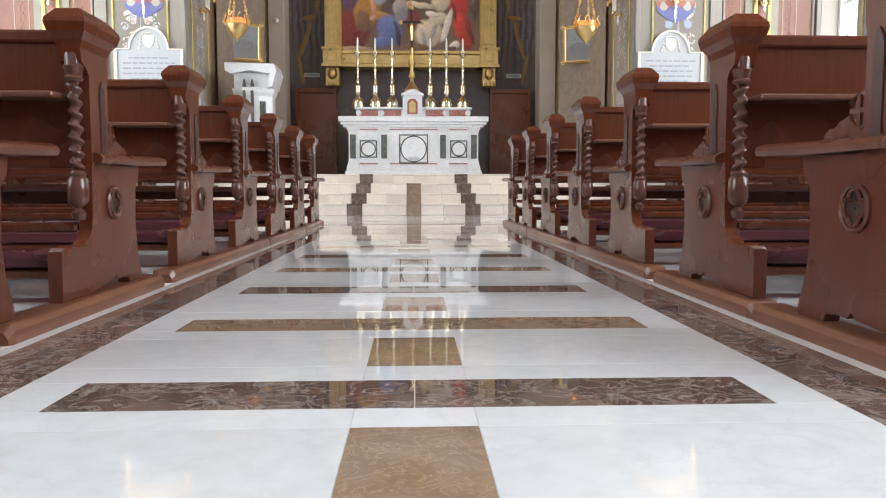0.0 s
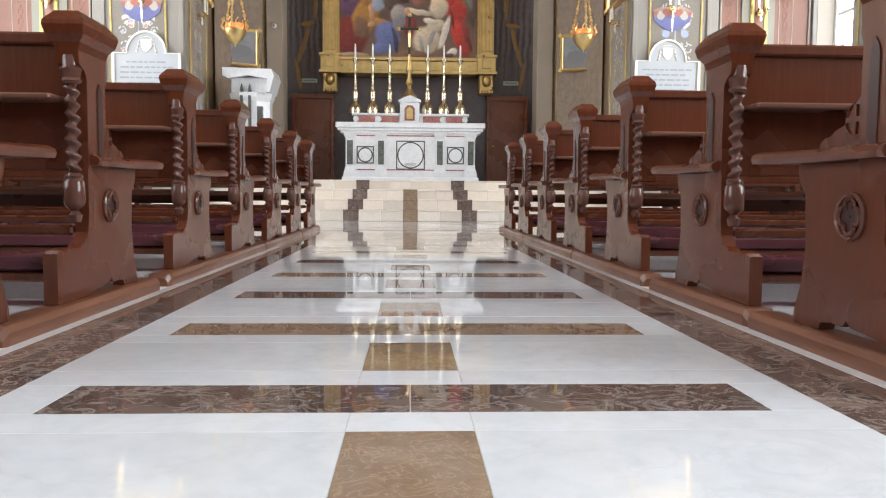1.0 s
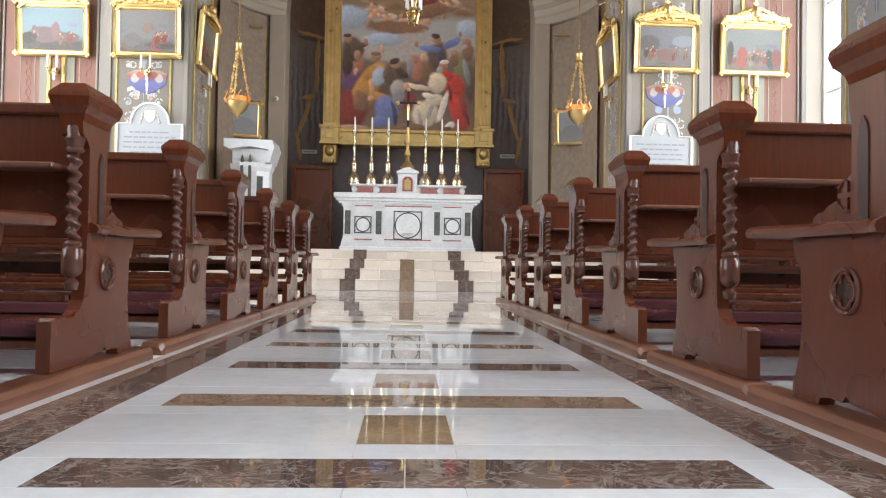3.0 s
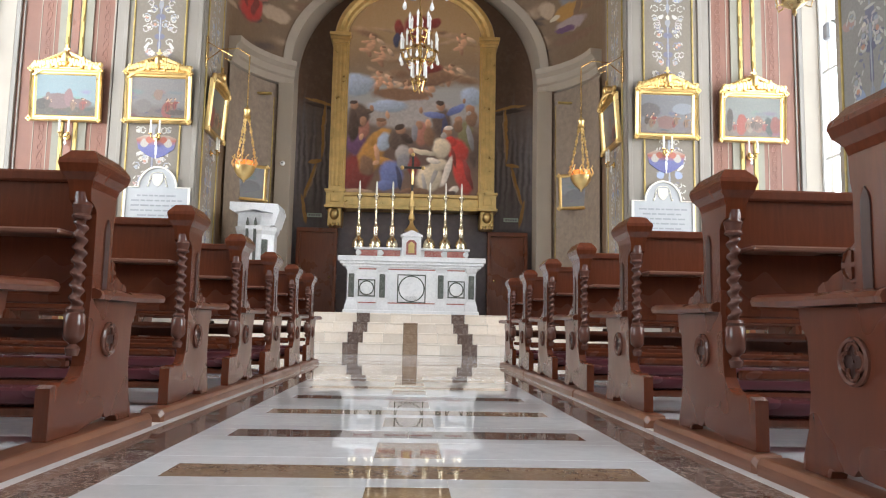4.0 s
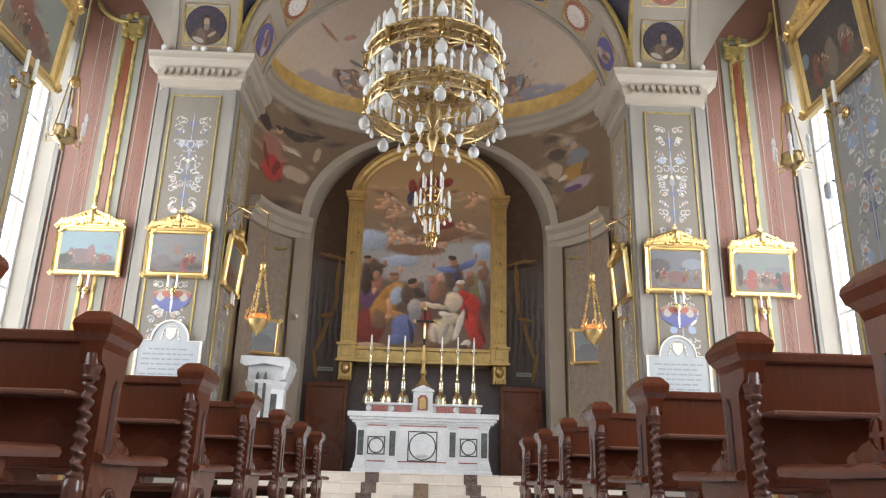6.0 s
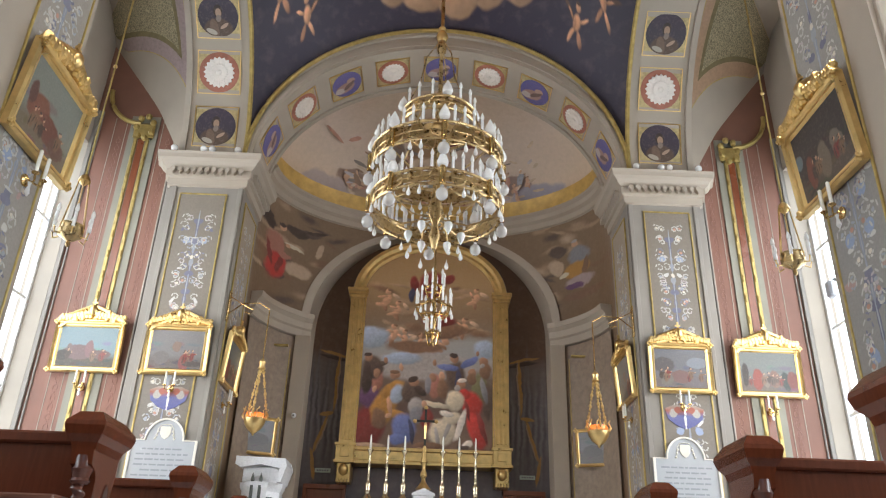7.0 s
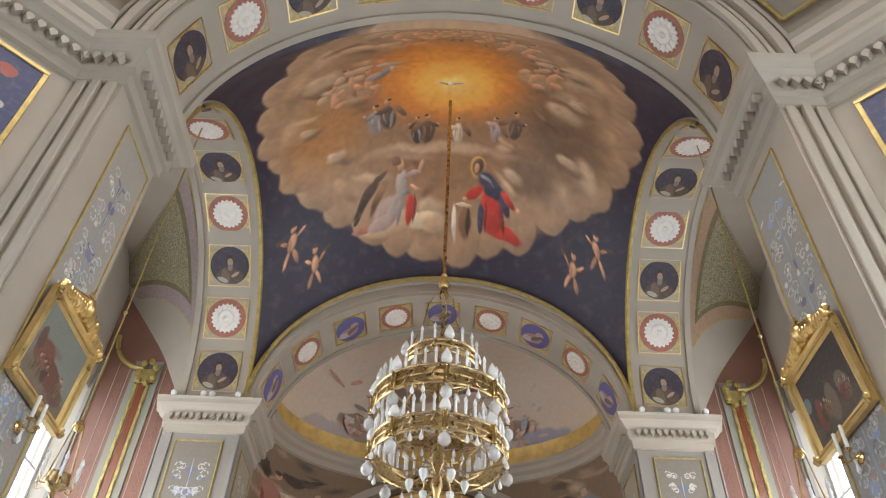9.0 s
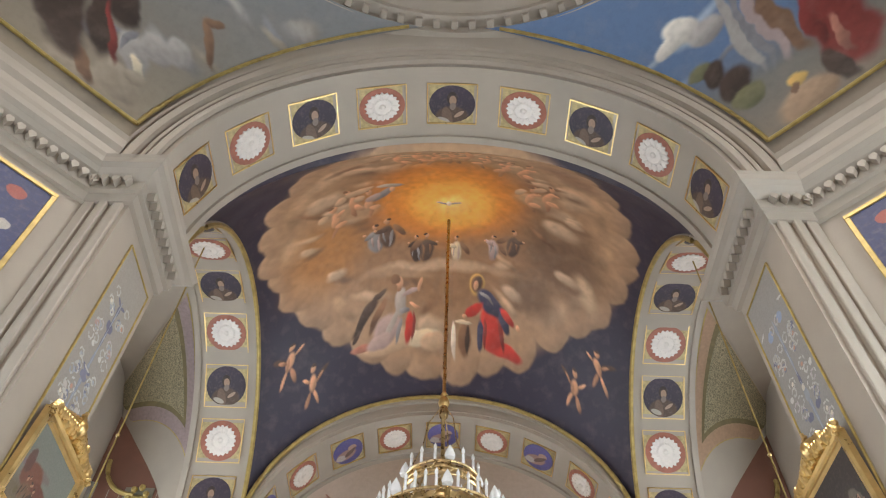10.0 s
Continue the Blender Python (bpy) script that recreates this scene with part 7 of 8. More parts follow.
def gilt_picture(w, h, key, m, label, crest=True, depth=0.09):
    """Frame with the outer size w x h; local -y looks out, origin at the middle of the foot."""
    t = thing("framed_picture", label, "picture", m, "gilt-framed pictures")
    b = 0.11 * min(1.0, w)
    f = Form().box(-w / 2 + b * 0.8, -0.03, b * 0.8, w / 2 - b * 0.8, 0.0, h - b * 0.8)
    cv = part("canvas", f, PICS[key], t, at=(0, 0, 0))
    f = Form()
    rings = []
    corners = [(-w / 2, 0), (w / 2, 0), (w / 2, h), (-w / 2, h)]
    for (x, z), (sx, sz) in zip(corners + corners[:1], [(1, 1), (-1, 1), (-1, -1), (1, -1), (1, 1)]):
        rings.append([(x + sx * q, y, z + sz * q) for q, y in ((0, 0.0), (0, -depth * 0.7), (b * 0.2, -depth), (b * 0.45, -depth * 0.85), (b * 0.55, -depth * 0.6), (b * 0.8, -depth * 0.65), (b, -depth * 0.35), (b, 0.0))])
    f.loft(rings, True)
    part("frame", f, GOLD, t)
    for x, z in corners:
        g = Form()
        for k in range(4):
            a = k * math.pi / 2
            g.sphere((x * 0.965 + 0.03 * math.cos(a), -depth, z + (0.03 if z == 0 else -0.03) + 0.03 * math.sin(a)), 0.026, 6)
        part("corner_leaf", g, GOLD, t, smooth=True)
    if crest:
        g = Form()
        r = random.Random(len(label))
        for s in (-1, 1):
            for k in range(9):
                u = k / 8
                x = s * (0.05 + 0.40 * u) * w
                z = h + 0.02 + 0.20 * (1 - u) ** 0.8 * w
                g.tube([(x + 0.055 * w * math.cos(a) * (1 - a / 9), -0.05 - 0.01 * k % 3 * 0.01, z - 0.05 * w + 0.06 * w * math.sin(a) * (1 - a / 9)) for a in [j * 0.75 * s + (0 if s > 0 else math.pi) for j in range(8)]], 0.027 * w, 5)
                g.sphere((x, -0.06, h + 0.03 + 0.10 * (1 - u) * w), 0.045 * w, 6)
                g.sphere((x + 0.02 * w, -0.05, h + 0.02 + 0.05 * w), 0.04 * w, 6)
        for k in range(26):
            u = r.uniform(-1, 1)
            top = 0.05 + 0.17 * (1 - abs(u)) ** 0.9
            g.sphere((u * 0.44 * w, -0.05 - r.uniform(0, 0.02), h + r.uniform(0.01, top) * w), r.uniform(0.022, 0.045) * w, 6, r.uniform(0.8, 1.6))
        g.sphere((0, -0.06, h + 0.16 * w), 0.07 * w, 8, 1.3)
        g.box(-0.012 * w, -0.06, h + 0.2 * w, 0.012 * w, -0.03, h + 0.34 * w).box(-0.04 * w, -0.058, h + 0.27 * w, 0.04 * w, -0.032, h + 0.293 * w)
        g.prism([(-0.46 * w, h), (0.46 * w, h), (0.40 * w, h + 0.07 * w), (0.26 * w, h + 0.10 * w), (0.13 * w, h + 0.17 * w), (0, h + 0.21 * w), (-0.13 * w, h + 0.17 * w), (-0.26 * w, h + 0.10 * w), (-0.40 * w, h + 0.07 * w)], "y", -0.035, -0.01)
        g.box(-0.42 * w, -0.05, h - 0.005, 0.42 * w, -0.01, h + 0.035, 0.008)
        part("crest", g, GOLD, t, "carved openwork crest", True)
    return t


TILT = 4
for s, inner, outer in ((-1, "b", "a"), (1, "c", "d")):
    lean = Matrix.Rotation(radians(TILT), 4, "X")
    gilt_picture(1.13, 0.90, inner, Matrix.Translation((s * 4.44, YB0 - 0.03, 3.86)) @ lean, "gilt-framed landscape picture with carved crest on the pale pier")
    gilt_picture(1.22, 0.92, outer, Matrix.Translation((s * 6.06, YP - 0.05, 3.88)) @ lean, "gilt-framed picture with carved crest on the pink wall")
    turn = Matrix.Rotation(s * -math.pi / 2, 4, "Z")
    gilt_picture(1.15, 0.95, "e" if s < 0 else "f", Matrix.Translation((s * (XJ - 0.03), 5.93, 4.02)) @ turn @ lean, "gilt-framed picture with carved crest on the near pier")
    gilt_picture(1.1, 0.95, "d" if s < 0 else "b", Matrix.Translation((s * (XJ - 0.03), 13.55, 3.85)) @ turn @ lean, "gilt-framed picture on the inner side of the far pier")
    gilt_picture(0.66, 0.74, "g", Matrix.Translation((s * 3.34, 15.12, 2.95)) @ Matrix.Rotation(radians(-s * 25), 4, "Z") @ lean, "small gilt-framed pale picture on the apse wall", False, 0.06)


# ---------------------------------------------------------------- wall sconces with two candles
def sconce(m, label, mat=BRASS):
    t = thing("wall_sconce", label, "sconce", m, "wall sconces")
    f = Form().lathe([(0.06, 0), (0.06, 0.015), (0.03, 0.025), (0.015, 0.05)], n=12).moved(Matrix.Rotation(math.pi / 2, 4, "X"))
    part("back_plate", f, mat, t, smooth=True)
    for s in (-1, 1):
        f = Form().tube([(0, -0.04, 0), (s * 0.02, -0.10, -0.03), (s * 0.06, -0.13, -0.03), (s * 0.075, -0.13, 0.02)], 0.009, 6)
        f.lathe([(0.01, 0.02), (0.035, 0.035), (0.035, 0.045), (0.015, 0.05)], (s * 0.075, -0.13, 0), 10)
        part("arm", f, mat, t, smooth=True)
        f = Form().lathe([(0.018, 0.05), (0.018, 0.27), (0.006, 0.28)], (s * 0.075, -0.13, 0), 10)
        part("candle", f, WAX, t, "white candle", True)
    f = Form().lathe([(0.005, -0.16), (0.025, -0.13), (0.01, -0.06), (0.02, -0.02)], (0, -0.06, 0), 8)
    part("drop", f, BULB, t, "glass drop", True)
    return t


for s in (-1, 1):
    turn = Matrix.Rotation(s * -math.pi / 2, 4, "Z")
    sconce(Matrix.Translation((s * 4.44, YB0 - 0.015, 3.62)), "brass two-candle sconce below a picture on the pier")
    sconce(Matrix.Translation((s * 6.02, YP - 0.05, 3.62)), "brass two-candle sconce below a picture on the pink wall")
    sconce(Matrix.Translation((s * (XJ - 0.015), 5.95, 3.80)) @ turn, "brass two-candle sconce below a picture on the near pier")
    sconce(Matrix.Translation((s * (XJ - 0.015), 13.55, 3.55)) @ turn, "brass two-candle sconce on the inner side of the far pier")

# ---------------------------------------------------------------- memorial plaques
for s in (-1, 1):
    t = thing("memorial_plaque", "white marble plaque with arched head and worn inscription", "plaque", (s * 4.37, YB0 - 0.04, 1.55), "memorial plaques")
    hw = 0.56
    out = [(-hw, 0), (hw, 0), (hw, 1.20), (0.33, 1.20)] + [(0.33 * math.cos(a), 1.20 + 0.36 * math.sin(a)) for a in [math.pi * k / 16 for k in range(1, 16)]] + [(-0.33, 1.20), (-hw, 1.20)]
    part("slab", Form().prism(out, "y", -0.02, 0.03), PLAQUE, t)
    f = Form()
    inn = [(x * 0.93, 0.04 + (z - 0.0) * 0.955) for x, z in out]
    n = len(out)
    rings = [[(p[0], -0.02, p[1]), (p[0], -0.05, p[1]), (q[0], -0.05, q[1]), (q[0], -0.02, q[1])] for p, q in zip(out + out[:1], inn + inn[:1])]
    f.loft(rings, True)
    part("rim", f, plain("plaque_rim_%d" % (s + 1), (0.74, 0.70, 0.62), 0.4, vary=0.06), t, "cream raised rim")
    f = Form()
    r = random.Random(s + 5)
    for k in range(8):
        z = 1.05 - k * 0.085
        w = r.uniform(0.30, 0.46)
        x = -w
        while x < w - 0.04:
            l = min(r.uniform(0.05, 0.16), w - x)
            f.box(x, -0.0235, z - 0.013, x + l, -0.0195, z + 0.013)
            x += l + 0.025
    tagged(part("inscription", f, INK, t), "rows of small grey letters", kind="stuff")
    f = Form().prism([(-0.09, 1.42), (0.09, 1.42), (0.085, 1.30), (0.05, 1.24), (0, 1.21), (-0.05, 1.24), (-0.085, 1.30)], "y", -0.035, -0.02)
    for sg in (-1, 1):
        for k in range(3):
            f.sphere((sg * (0.12 + 0.02 * k), -0.025, 1.34 - 0.06 * k), 0.022, 6)
        f.tube([(0, -0.028, 1.46), (sg * 0.08, -0.028, 1.45), (sg * 0.13, -0.028, 1.38), (sg * 0.15, -0.028, 1.22)], 0.008, 5)
    part("emblem", f, plain("plaque_emblem_%d" % (s + 1), (0.66, 0.63, 0.55), 0.5), t, "carved emblem")

# ---------------------------------------------------------------- pulpit, doors, small fittings
t = thing("ambo", "white marble ambo with pointed niches beside the altar", "ambo", (-2.88, 13.9, 0.54))
rings = []
for z, r in ((0.0, 0.46), (0.08, 0.46), (0.12, 0.36), (1.55, 0.36), (1.62, 0.40), (1.70, 0.41)):
    rings.append([(r * math.cos(a), r * math.sin(a), z) for a in [math.pi / 8 + math.pi / 4 * k for k in range(8)]])
part("body", Form().loft(rings, True, True), ALTAR_M, t)
part("top_slab", Form().prism([(-0.44, 1.98), (-0.44, 2.12), (0.42, 2.10), (0.46, 1.98), (0.38, 1.70), (0.30, 1.70), (0.34, 1.93), (0.0, 1.99), (-0.34, 1.93)], "y", -0.42, 0.30), ALTAR_M, t)
part("core", Form().box(-0.32, -0.28, 1.68, 0.32, 0.28, 1.97, 0.02), ALTAR_M, t)
for x in (-0.12, 0.02, 0.2):
    f = Form().prism([(x - 0.025, 0.6), (x + 0.025, 0.6), (x + 0.025, 1.75), (x, 1.85), (x - 0.025, 1.75)] if x < 0.1 else [(x - 0.05, 0.5), (x + 0.05, 0.5), (x + 0.05, 1.45), (x - 0.05, 1.45)], "y", -0.372 if x < 0.1 else -0.366, -0.30)
    part("niche", f, GREY_M, t, "dark narrow inlay")

for s in (-1, 1):
    d = tagged(new("door_1" if s < 0 else "door_2"), "plain dark wooden door beside the altar", "door", kind="structure")
    x0, x1 = sorted((s * 1.70, s * 2.62))
    part("leaf", Form().box(x0 + 0.08, YN - 0.10, 0.54, x1 - 0.08, YN - 0.03, 2.56, 0.006), DOORWOOD, d)
    f = Form().box(x0, YN - 0.16, 0.54, x0 + 0.08, YN, 2.66, 0.008).box(x1 - 0.08, YN - 0.16, 0.54, x1, YN, 2.66, 0.008).box(x0, YN - 0.165, 2.56, x1, YN, 2.66, 0.008)
    part("door_frame", f, DOORWOOD, d)
    part("door_handle", Form().sphere((s * 1.86, YN - 0.12, 1.55), 0.03, 8), BRASS, d, "small brass knob", True)
    sg = thing("exit_sign", "small pale green exit sign on the draped wall", "sign", (s * 2.25, YN - 0.03, 2.92), "exit signs")
    part("board", Form().box(-0.17, 0, 0, 0.17, 0.025, 0.09, 0.004), plain("sign_green_%d" % (s + 1), (0.55, 0.66, 0.60), 0.4), sg)
    f = Form()
    for k in range(5):
        f.box(-0.13 + k * 0.055, -0.003, 0.03, -0.09 + k * 0.055, 0.001, 0.06)
    tagged(part("marks", f, INK, sg), "small dark bars", kind="stuff")
t = thing("security_camera", "small white dome camera on the grey pilaster", "camera", (-2.78, apse_y(2.9) - 0.23, 3.85))
part("dome", Form().sphere((0, -0.03, 0), 0.055, 12), WHITE_P, t, smooth=True)
part("lens_spot", Form().sphere((0, -0.078, 0), 0.018, 8), BLACK, t, smooth=True)
t = thing("wall_speaker", "small grey wall speaker beside the window", "speaker", (6.98, 11.8, 5.4))
part("case", Form().box(-0.14, -0.09, 0, 0.0, 0.09, 0.3, 0.03), plain("speaker_grey", (0.4, 0.42, 0.45), 0.5), t)
part("arm", Form().box(-0.02, -0.02, 0.3, 0.06, 0.02, 0.36, 0.006), BLACK, t)

# glass lights on the cornices
for s in (-1, 1):
    for y, xs in ((YB0 - 0.18, (3.95, 4.45, 4.62, 5.2)),):
        for x in xs:
            t = thing("cornice_lamp", "small clear glass lamp standing on the cornice", "lamp", (s * x, y, ZC1 + 0.002), "cornice lamps")
            part("base", Form().lathe([(0.05, 0), (0.05, 0.03), (0.025, 0.05), (0.025, 0.08)], n=10), BRASS, t, smooth=True)
            part("globe", Form().sphere((0, 0, 0.14), 0.07, 10), BULB, t, smooth=True)

# ---------------------------------------------------------------- hanging sanctuary lamps
RED_G = bpy.data.materials.new("red_lamp_glass")
RED_G.use_nodes = True
rb = RED_G.node_tree.nodes["Principled BSDF"]
rb.inputs["Base Color"].default_value = (0.75, 0.12, 0.03, 1)
rb.inputs["Roughness"].default_value = 0.15
rb.inputs["Emission Color"].default_value = (1.0, 0.28, 0.05, 1)
rb.inputs["Emission Strength"].default_value = 0.9
for s in (-1, 1):
    t = thing("sanctuary_lamp", "hanging gilt oil lamp with glowing red glass on chains", "lamp", (s * 2.98, 13.0, 0), "sanctuary lamps")
    part("bowl", Form().lathe([(0.01, 2.92), (0.025, 2.96), (0.05, 2.98), (0.12, 3.04), (0.17, 3.12), (0.19, 3.20), (0.17, 3.22)], n=16), GOLD, t, smooth=True)
    part("glass", Form().lathe([(0.10, 3.10), (0.155, 3.16), (0.16, 3.26), (0.15, 3.30), (0.13, 3.24)], n=14), RED_G, t, "glowing red glass", True)
    f = Form()
    for k in range(10):
        a = 2 * math.pi * k / 10
        f.tube([(0.19 * math.cos(a), 0.19 * math.sin(a), 3.2), (0.23 * math.cos(a), 0.23 * math.sin(a), 3.26), (0.19 * math.cos(a), 0.19 * math.sin(a), 3.33), (0.21 * math.cos(a + 0.2), 0.21 * math.sin(a + 0.2), 3.38)], 0.012, 5)
    part("gallery", f, GOLD, t, smooth=True)
    for k in range(3):
        a = 2 * math.pi * k / 3 + 0.5
        f = Form()
        for j in range(14):
            u = j / 13
            f.sphere((0.20 * (1 - u * 0.82) * math.cos(a), 0.20 * (1 - u * 0.82) * math.sin(a), 3.28 + u * 0.82), 0.02 if j % 3 else 0.03, 6, 1.5)
        part("chain", f, GOLD, t, smooth=True)
    part("crown", Form().lathe([(0.02, 4.06), (0.07, 4.10), (0.05, 4.16), (0.065, 4.22), (0.02, 4.28)], n=10), GOLD, t, smooth=True)
    part("cord", Form().tube([(0, 0, 4.25), (0.0, 0, 5.2)], 0.012, 6), BRASS, t)
    f = Form().tube([(s * 0.76, 0, 5.10), (s * 0.5, 0, 5.32), (s * 0.2, 0, 5.34), (0, 0, 5.22)], 0.010, 6)
    f.tube([(s * 0.76, 0, 5.45), (s * 0.5, 0, 5.30), (s * 0.3, 0, 5.20), (s * 0.35, 0, 5.12), (s * 0.45, 0, 5.16)], 0.008, 6)
    f.box(min(s * 0.74, s * 0.77), -0.06, 4.95, max(s * 0.74, s * 0.77), 0.06, 5.55, 0.01)
    part("bracket", f, BRASS, t, smooth=True)

# ---------------------------------------------------------------- chandeliers
drop_m = Form().lathe([(0.003, -0.16), (0.024, -0.145), (0.032, -0.115), (0.022, -0.07), (0.007, -0.035), (0.004, 0.0)], n=8).mesh("crystal_drop", BULB, True)
candle_m = Form().lathe([(0.022, 0), (0.022, 0.19), (0.015, 0.20), (0.028, 0.225), (0.026, 0.26), (0.004, 0.32)], n=8).mesh("candle_bulb", BULB, True)
GLASS = bpy.data.materials.new("clear_glass")
GLASS.use_nodes = True
gb = GLASS.node_tree.nodes["Principled BSDF"]
gb.inputs["Base Color"].default_value = (0.95, 0.95, 0.94, 1)
gb.inputs["Roughness"].default_value = 0.08
gb.inputs["Transmission Weight"].default_value = 0.55
gb.inputs["IOR"].default_value = 1.4
globe_m = Form().lathe([(0.012, -0.12), (0.06, -0.11), (0.095, -0.07), (0.105, -0.01), (0.09, 0.05), (0.05, 0.09), (0.035, 0.10), (0.035, 0.14)], n=14).mesh("glass_globe", GLASS, True)
tulip_m = Form().lathe([(0.03, 0.0), (0.072, 0.03), (0.084, 0.08), (0.064, 0.15), (0.03, 0.22), (0.005, 0.27)], n=12).mesh("flame_shade", BULB, True)
tube_m = Form().lathe([(0.04, 0), (0.045, 0.02), (0.04, 0.04), (0.04, 0.24), (0.046, 0.26), (0.04, 0.28)], n=12).mesh("brass_sleeve", BRASS, True)


def ring_band(R, z0, z1, waves):
    """Openwork brass band: two hoops with scrolls between them."""
    f = Form()
    for z, r in ((z0, 0.022), (z1, 0.022), ((z0 + z1) / 2, 0.012)):
        f.tube([(R * math.cos(a), R * math.sin(a), z) for a in [2 * math.pi * k / 48 for k in range(49)]], r, 6)
    f.loft([[((R - 0.012) * math.cos(a), (R - 0.012) * math.sin(a), z) for z in (z0 + 0.05, z1 - 0.04)] for a in [2 * math.pi * k / 48 for k in range(49)]], False)
    for k in range(waves):
        a0 = 2 * math.pi * k / waves
        da = math.pi / waves
        pts = []
        for j in range(9):
            t = j / 8 * 2 * math.pi
            a = a0 + da * 0.75 * math.cos(t)
            pts.append((R * math.cos(a) * 1.005, R * math.sin(a) * 1.005, (z0 + z1) / 2 + (z1 - z0) * 0.42 * math.sin(t)))
        f.tube(pts, 0.014, 5)
    return f


CBRASS = plain("aged_brass", (0.55, 0.40, 0.20), 0.3, 1.0, vary=0.3, scale=14, grain=70, relief=0.2)
ch = thing("chandelier", "huge three-tier brass chandelier with glass globes, drops and candle bulbs", "chandelier", (0, YMID, 0))
part("rod", Form().lathe([(0.03, 6.2), (0.03, 7.0), (0.05, 7.05), (0.03, 7.1), (0.032, 8.5), (0.075, 8.56), (0.085, 8.7), (0.05, 8.82), (0.032, 8.9), (0.036, 14.3)], n=10), CBRASS, ch, smooth=True)
part("knob", Form().lathe([(0.02, 8.72), (0.07, 8.78), (0.10, 8.86), (0.08, 8.94), (0.04, 9.0), (0.06, 9.05), (0.02, 9.12)], n=14), GOLD, ch, smooth=True)
part("stem", Form().lathe([(0.03, 5.0), (0.09, 5.2), (0.05, 5.4), (0.12, 5.6), (0.06, 5.9), (0.05, 6.4), (0.10, 6.6), (0.05, 6.8), (0.05, 7.2), (0.12, 7.3), (0.04, 7.4)], n=12), CBRASS, ch, smooth=True)
for k in range(6):
    a = 2 * math.pi * k / 6 + 0.2
    c, s_ = math.cos(a), math.sin(a)
    if k % 2:
        part("chain", Form().tube([(0.56 * c, 0.56 * s_, 7.28), (0.32 * c, 0.32 * s_, 7.9), (0.24 * c, 0.24 * s_, 8.4), (0.05 * c, 0.05 * s_, 8.75)], 0.010, 5), CBRASS, ch)
    part("chain", Form().tube([(1.0 * c, 1.0 * s_, 6.5), (0.75 * c, 0.75 * s_, 6.95), (0.56 * c, 0.56 * s_, 7.1)], 0.014, 5), CBRASS, ch)
for R, z0, z1, nc, label in ((0.57, 7.06, 7.28, 16, "top"), (0.98, 6.24, 6.54, 40, "middle"), (0.95, 5.54, 5.78, 40, "lower")):
    b = part("band", ring_band(R, z0, z1, nc // 2), CBRASS, ch, "openwork brass band", True)
    for k in range(nc):
        a = 2 * math.pi * (k + 0.5) / nc
        p = (R * math.cos(a), R * math.sin(a))
        if k % (4 if nc == 16 else 5) == 0:
            part("flame_shade", tulip_m, None, b, at=(p[0], p[1], z1 + 0.02))
            if R > 0.9:
                part("brass_sleeve", tube_m, None, b, at=(p[0] * 1.03, p[1] * 1.03, z0 - 0.02))
                part("glass_globe", globe_m, None, b, at=Matrix.Translation((p[0] * 1.03, p[1] * 1.03, z0 - 0.16)) @ Matrix.Scale(0.82, 4))
        else:
            part("candle_bulb", candle_m, None, b, at=(p[0] * 0.98, p[1] * 0.98, z1 + 0.01))
        if R > 0.9 and k % 5 in (2, 3):
            part("crystal_drop", drop_m, None, b, at=(p[0] * 1.03, p[1] * 1.03, z0 - 0.02))
    for k in range(8):
        a = 2 * math.pi * k / 8
        f = Form().tube([(0.06 * math.cos(a), 0.06 * math.sin(a), z0 - 0.05), (R * 0.5 * math.cos(a), R * 0.5 * math.sin(a), z0 - 0.14), (R * math.cos(a), R * math.sin(a), z0 + 0.03)], 0.014, 5)
        part("arm", f, CBRASS, ch, smooth=True)
for k in range(6):
    a = 2 * math.pi * k / 6
    c, s_ = math.cos(a), math.sin(a)
    arm = part("arm", Form().tube([(0.05 * c, 0.05 * s_, 5.35), (0.2 * c, 0.2 * s_, 5.48), (0.34 * c, 0.34 * s_, 5.42), (0.38 * c, 0.38 * s_, 5.28)], 0.014, 6), CBRASS, ch, smooth=True)
    part("flame_shade", tulip_m, None, arm, at=Matrix.Translation((0.38 * c, 0.38 * s_, 5.29)) @ Matrix.Rotation(math.pi, 4, "X") @ Matrix.Scale(0.75, 4))
    part("crystal_drop", drop_m, None, arm, at=(0.38 * c, 0.38 * s_, 5.0))
for k in range(14):
    a = 2 * math.pi * k / 14
    part("candle_bulb", candle_m, None, ch, at=(0.72 * math.cos(a), 0.72 * math.sin(a), 5.62))
for k in range(10):
    a = 2 * math.pi * k / 10
    part("crystal_drop", drop_m, None, ch, at=(0.8 * math.cos(a), 0.8 * math.sin(a), 6.2))
part("hoop", Form().tube([(0.72 * math.cos(a), 0.72 * math.sin(a), 5.58) for a in [2 * math.pi * k / 36 for k in range(37)]], 0.016, 6), CBRASS, ch, smooth=True)

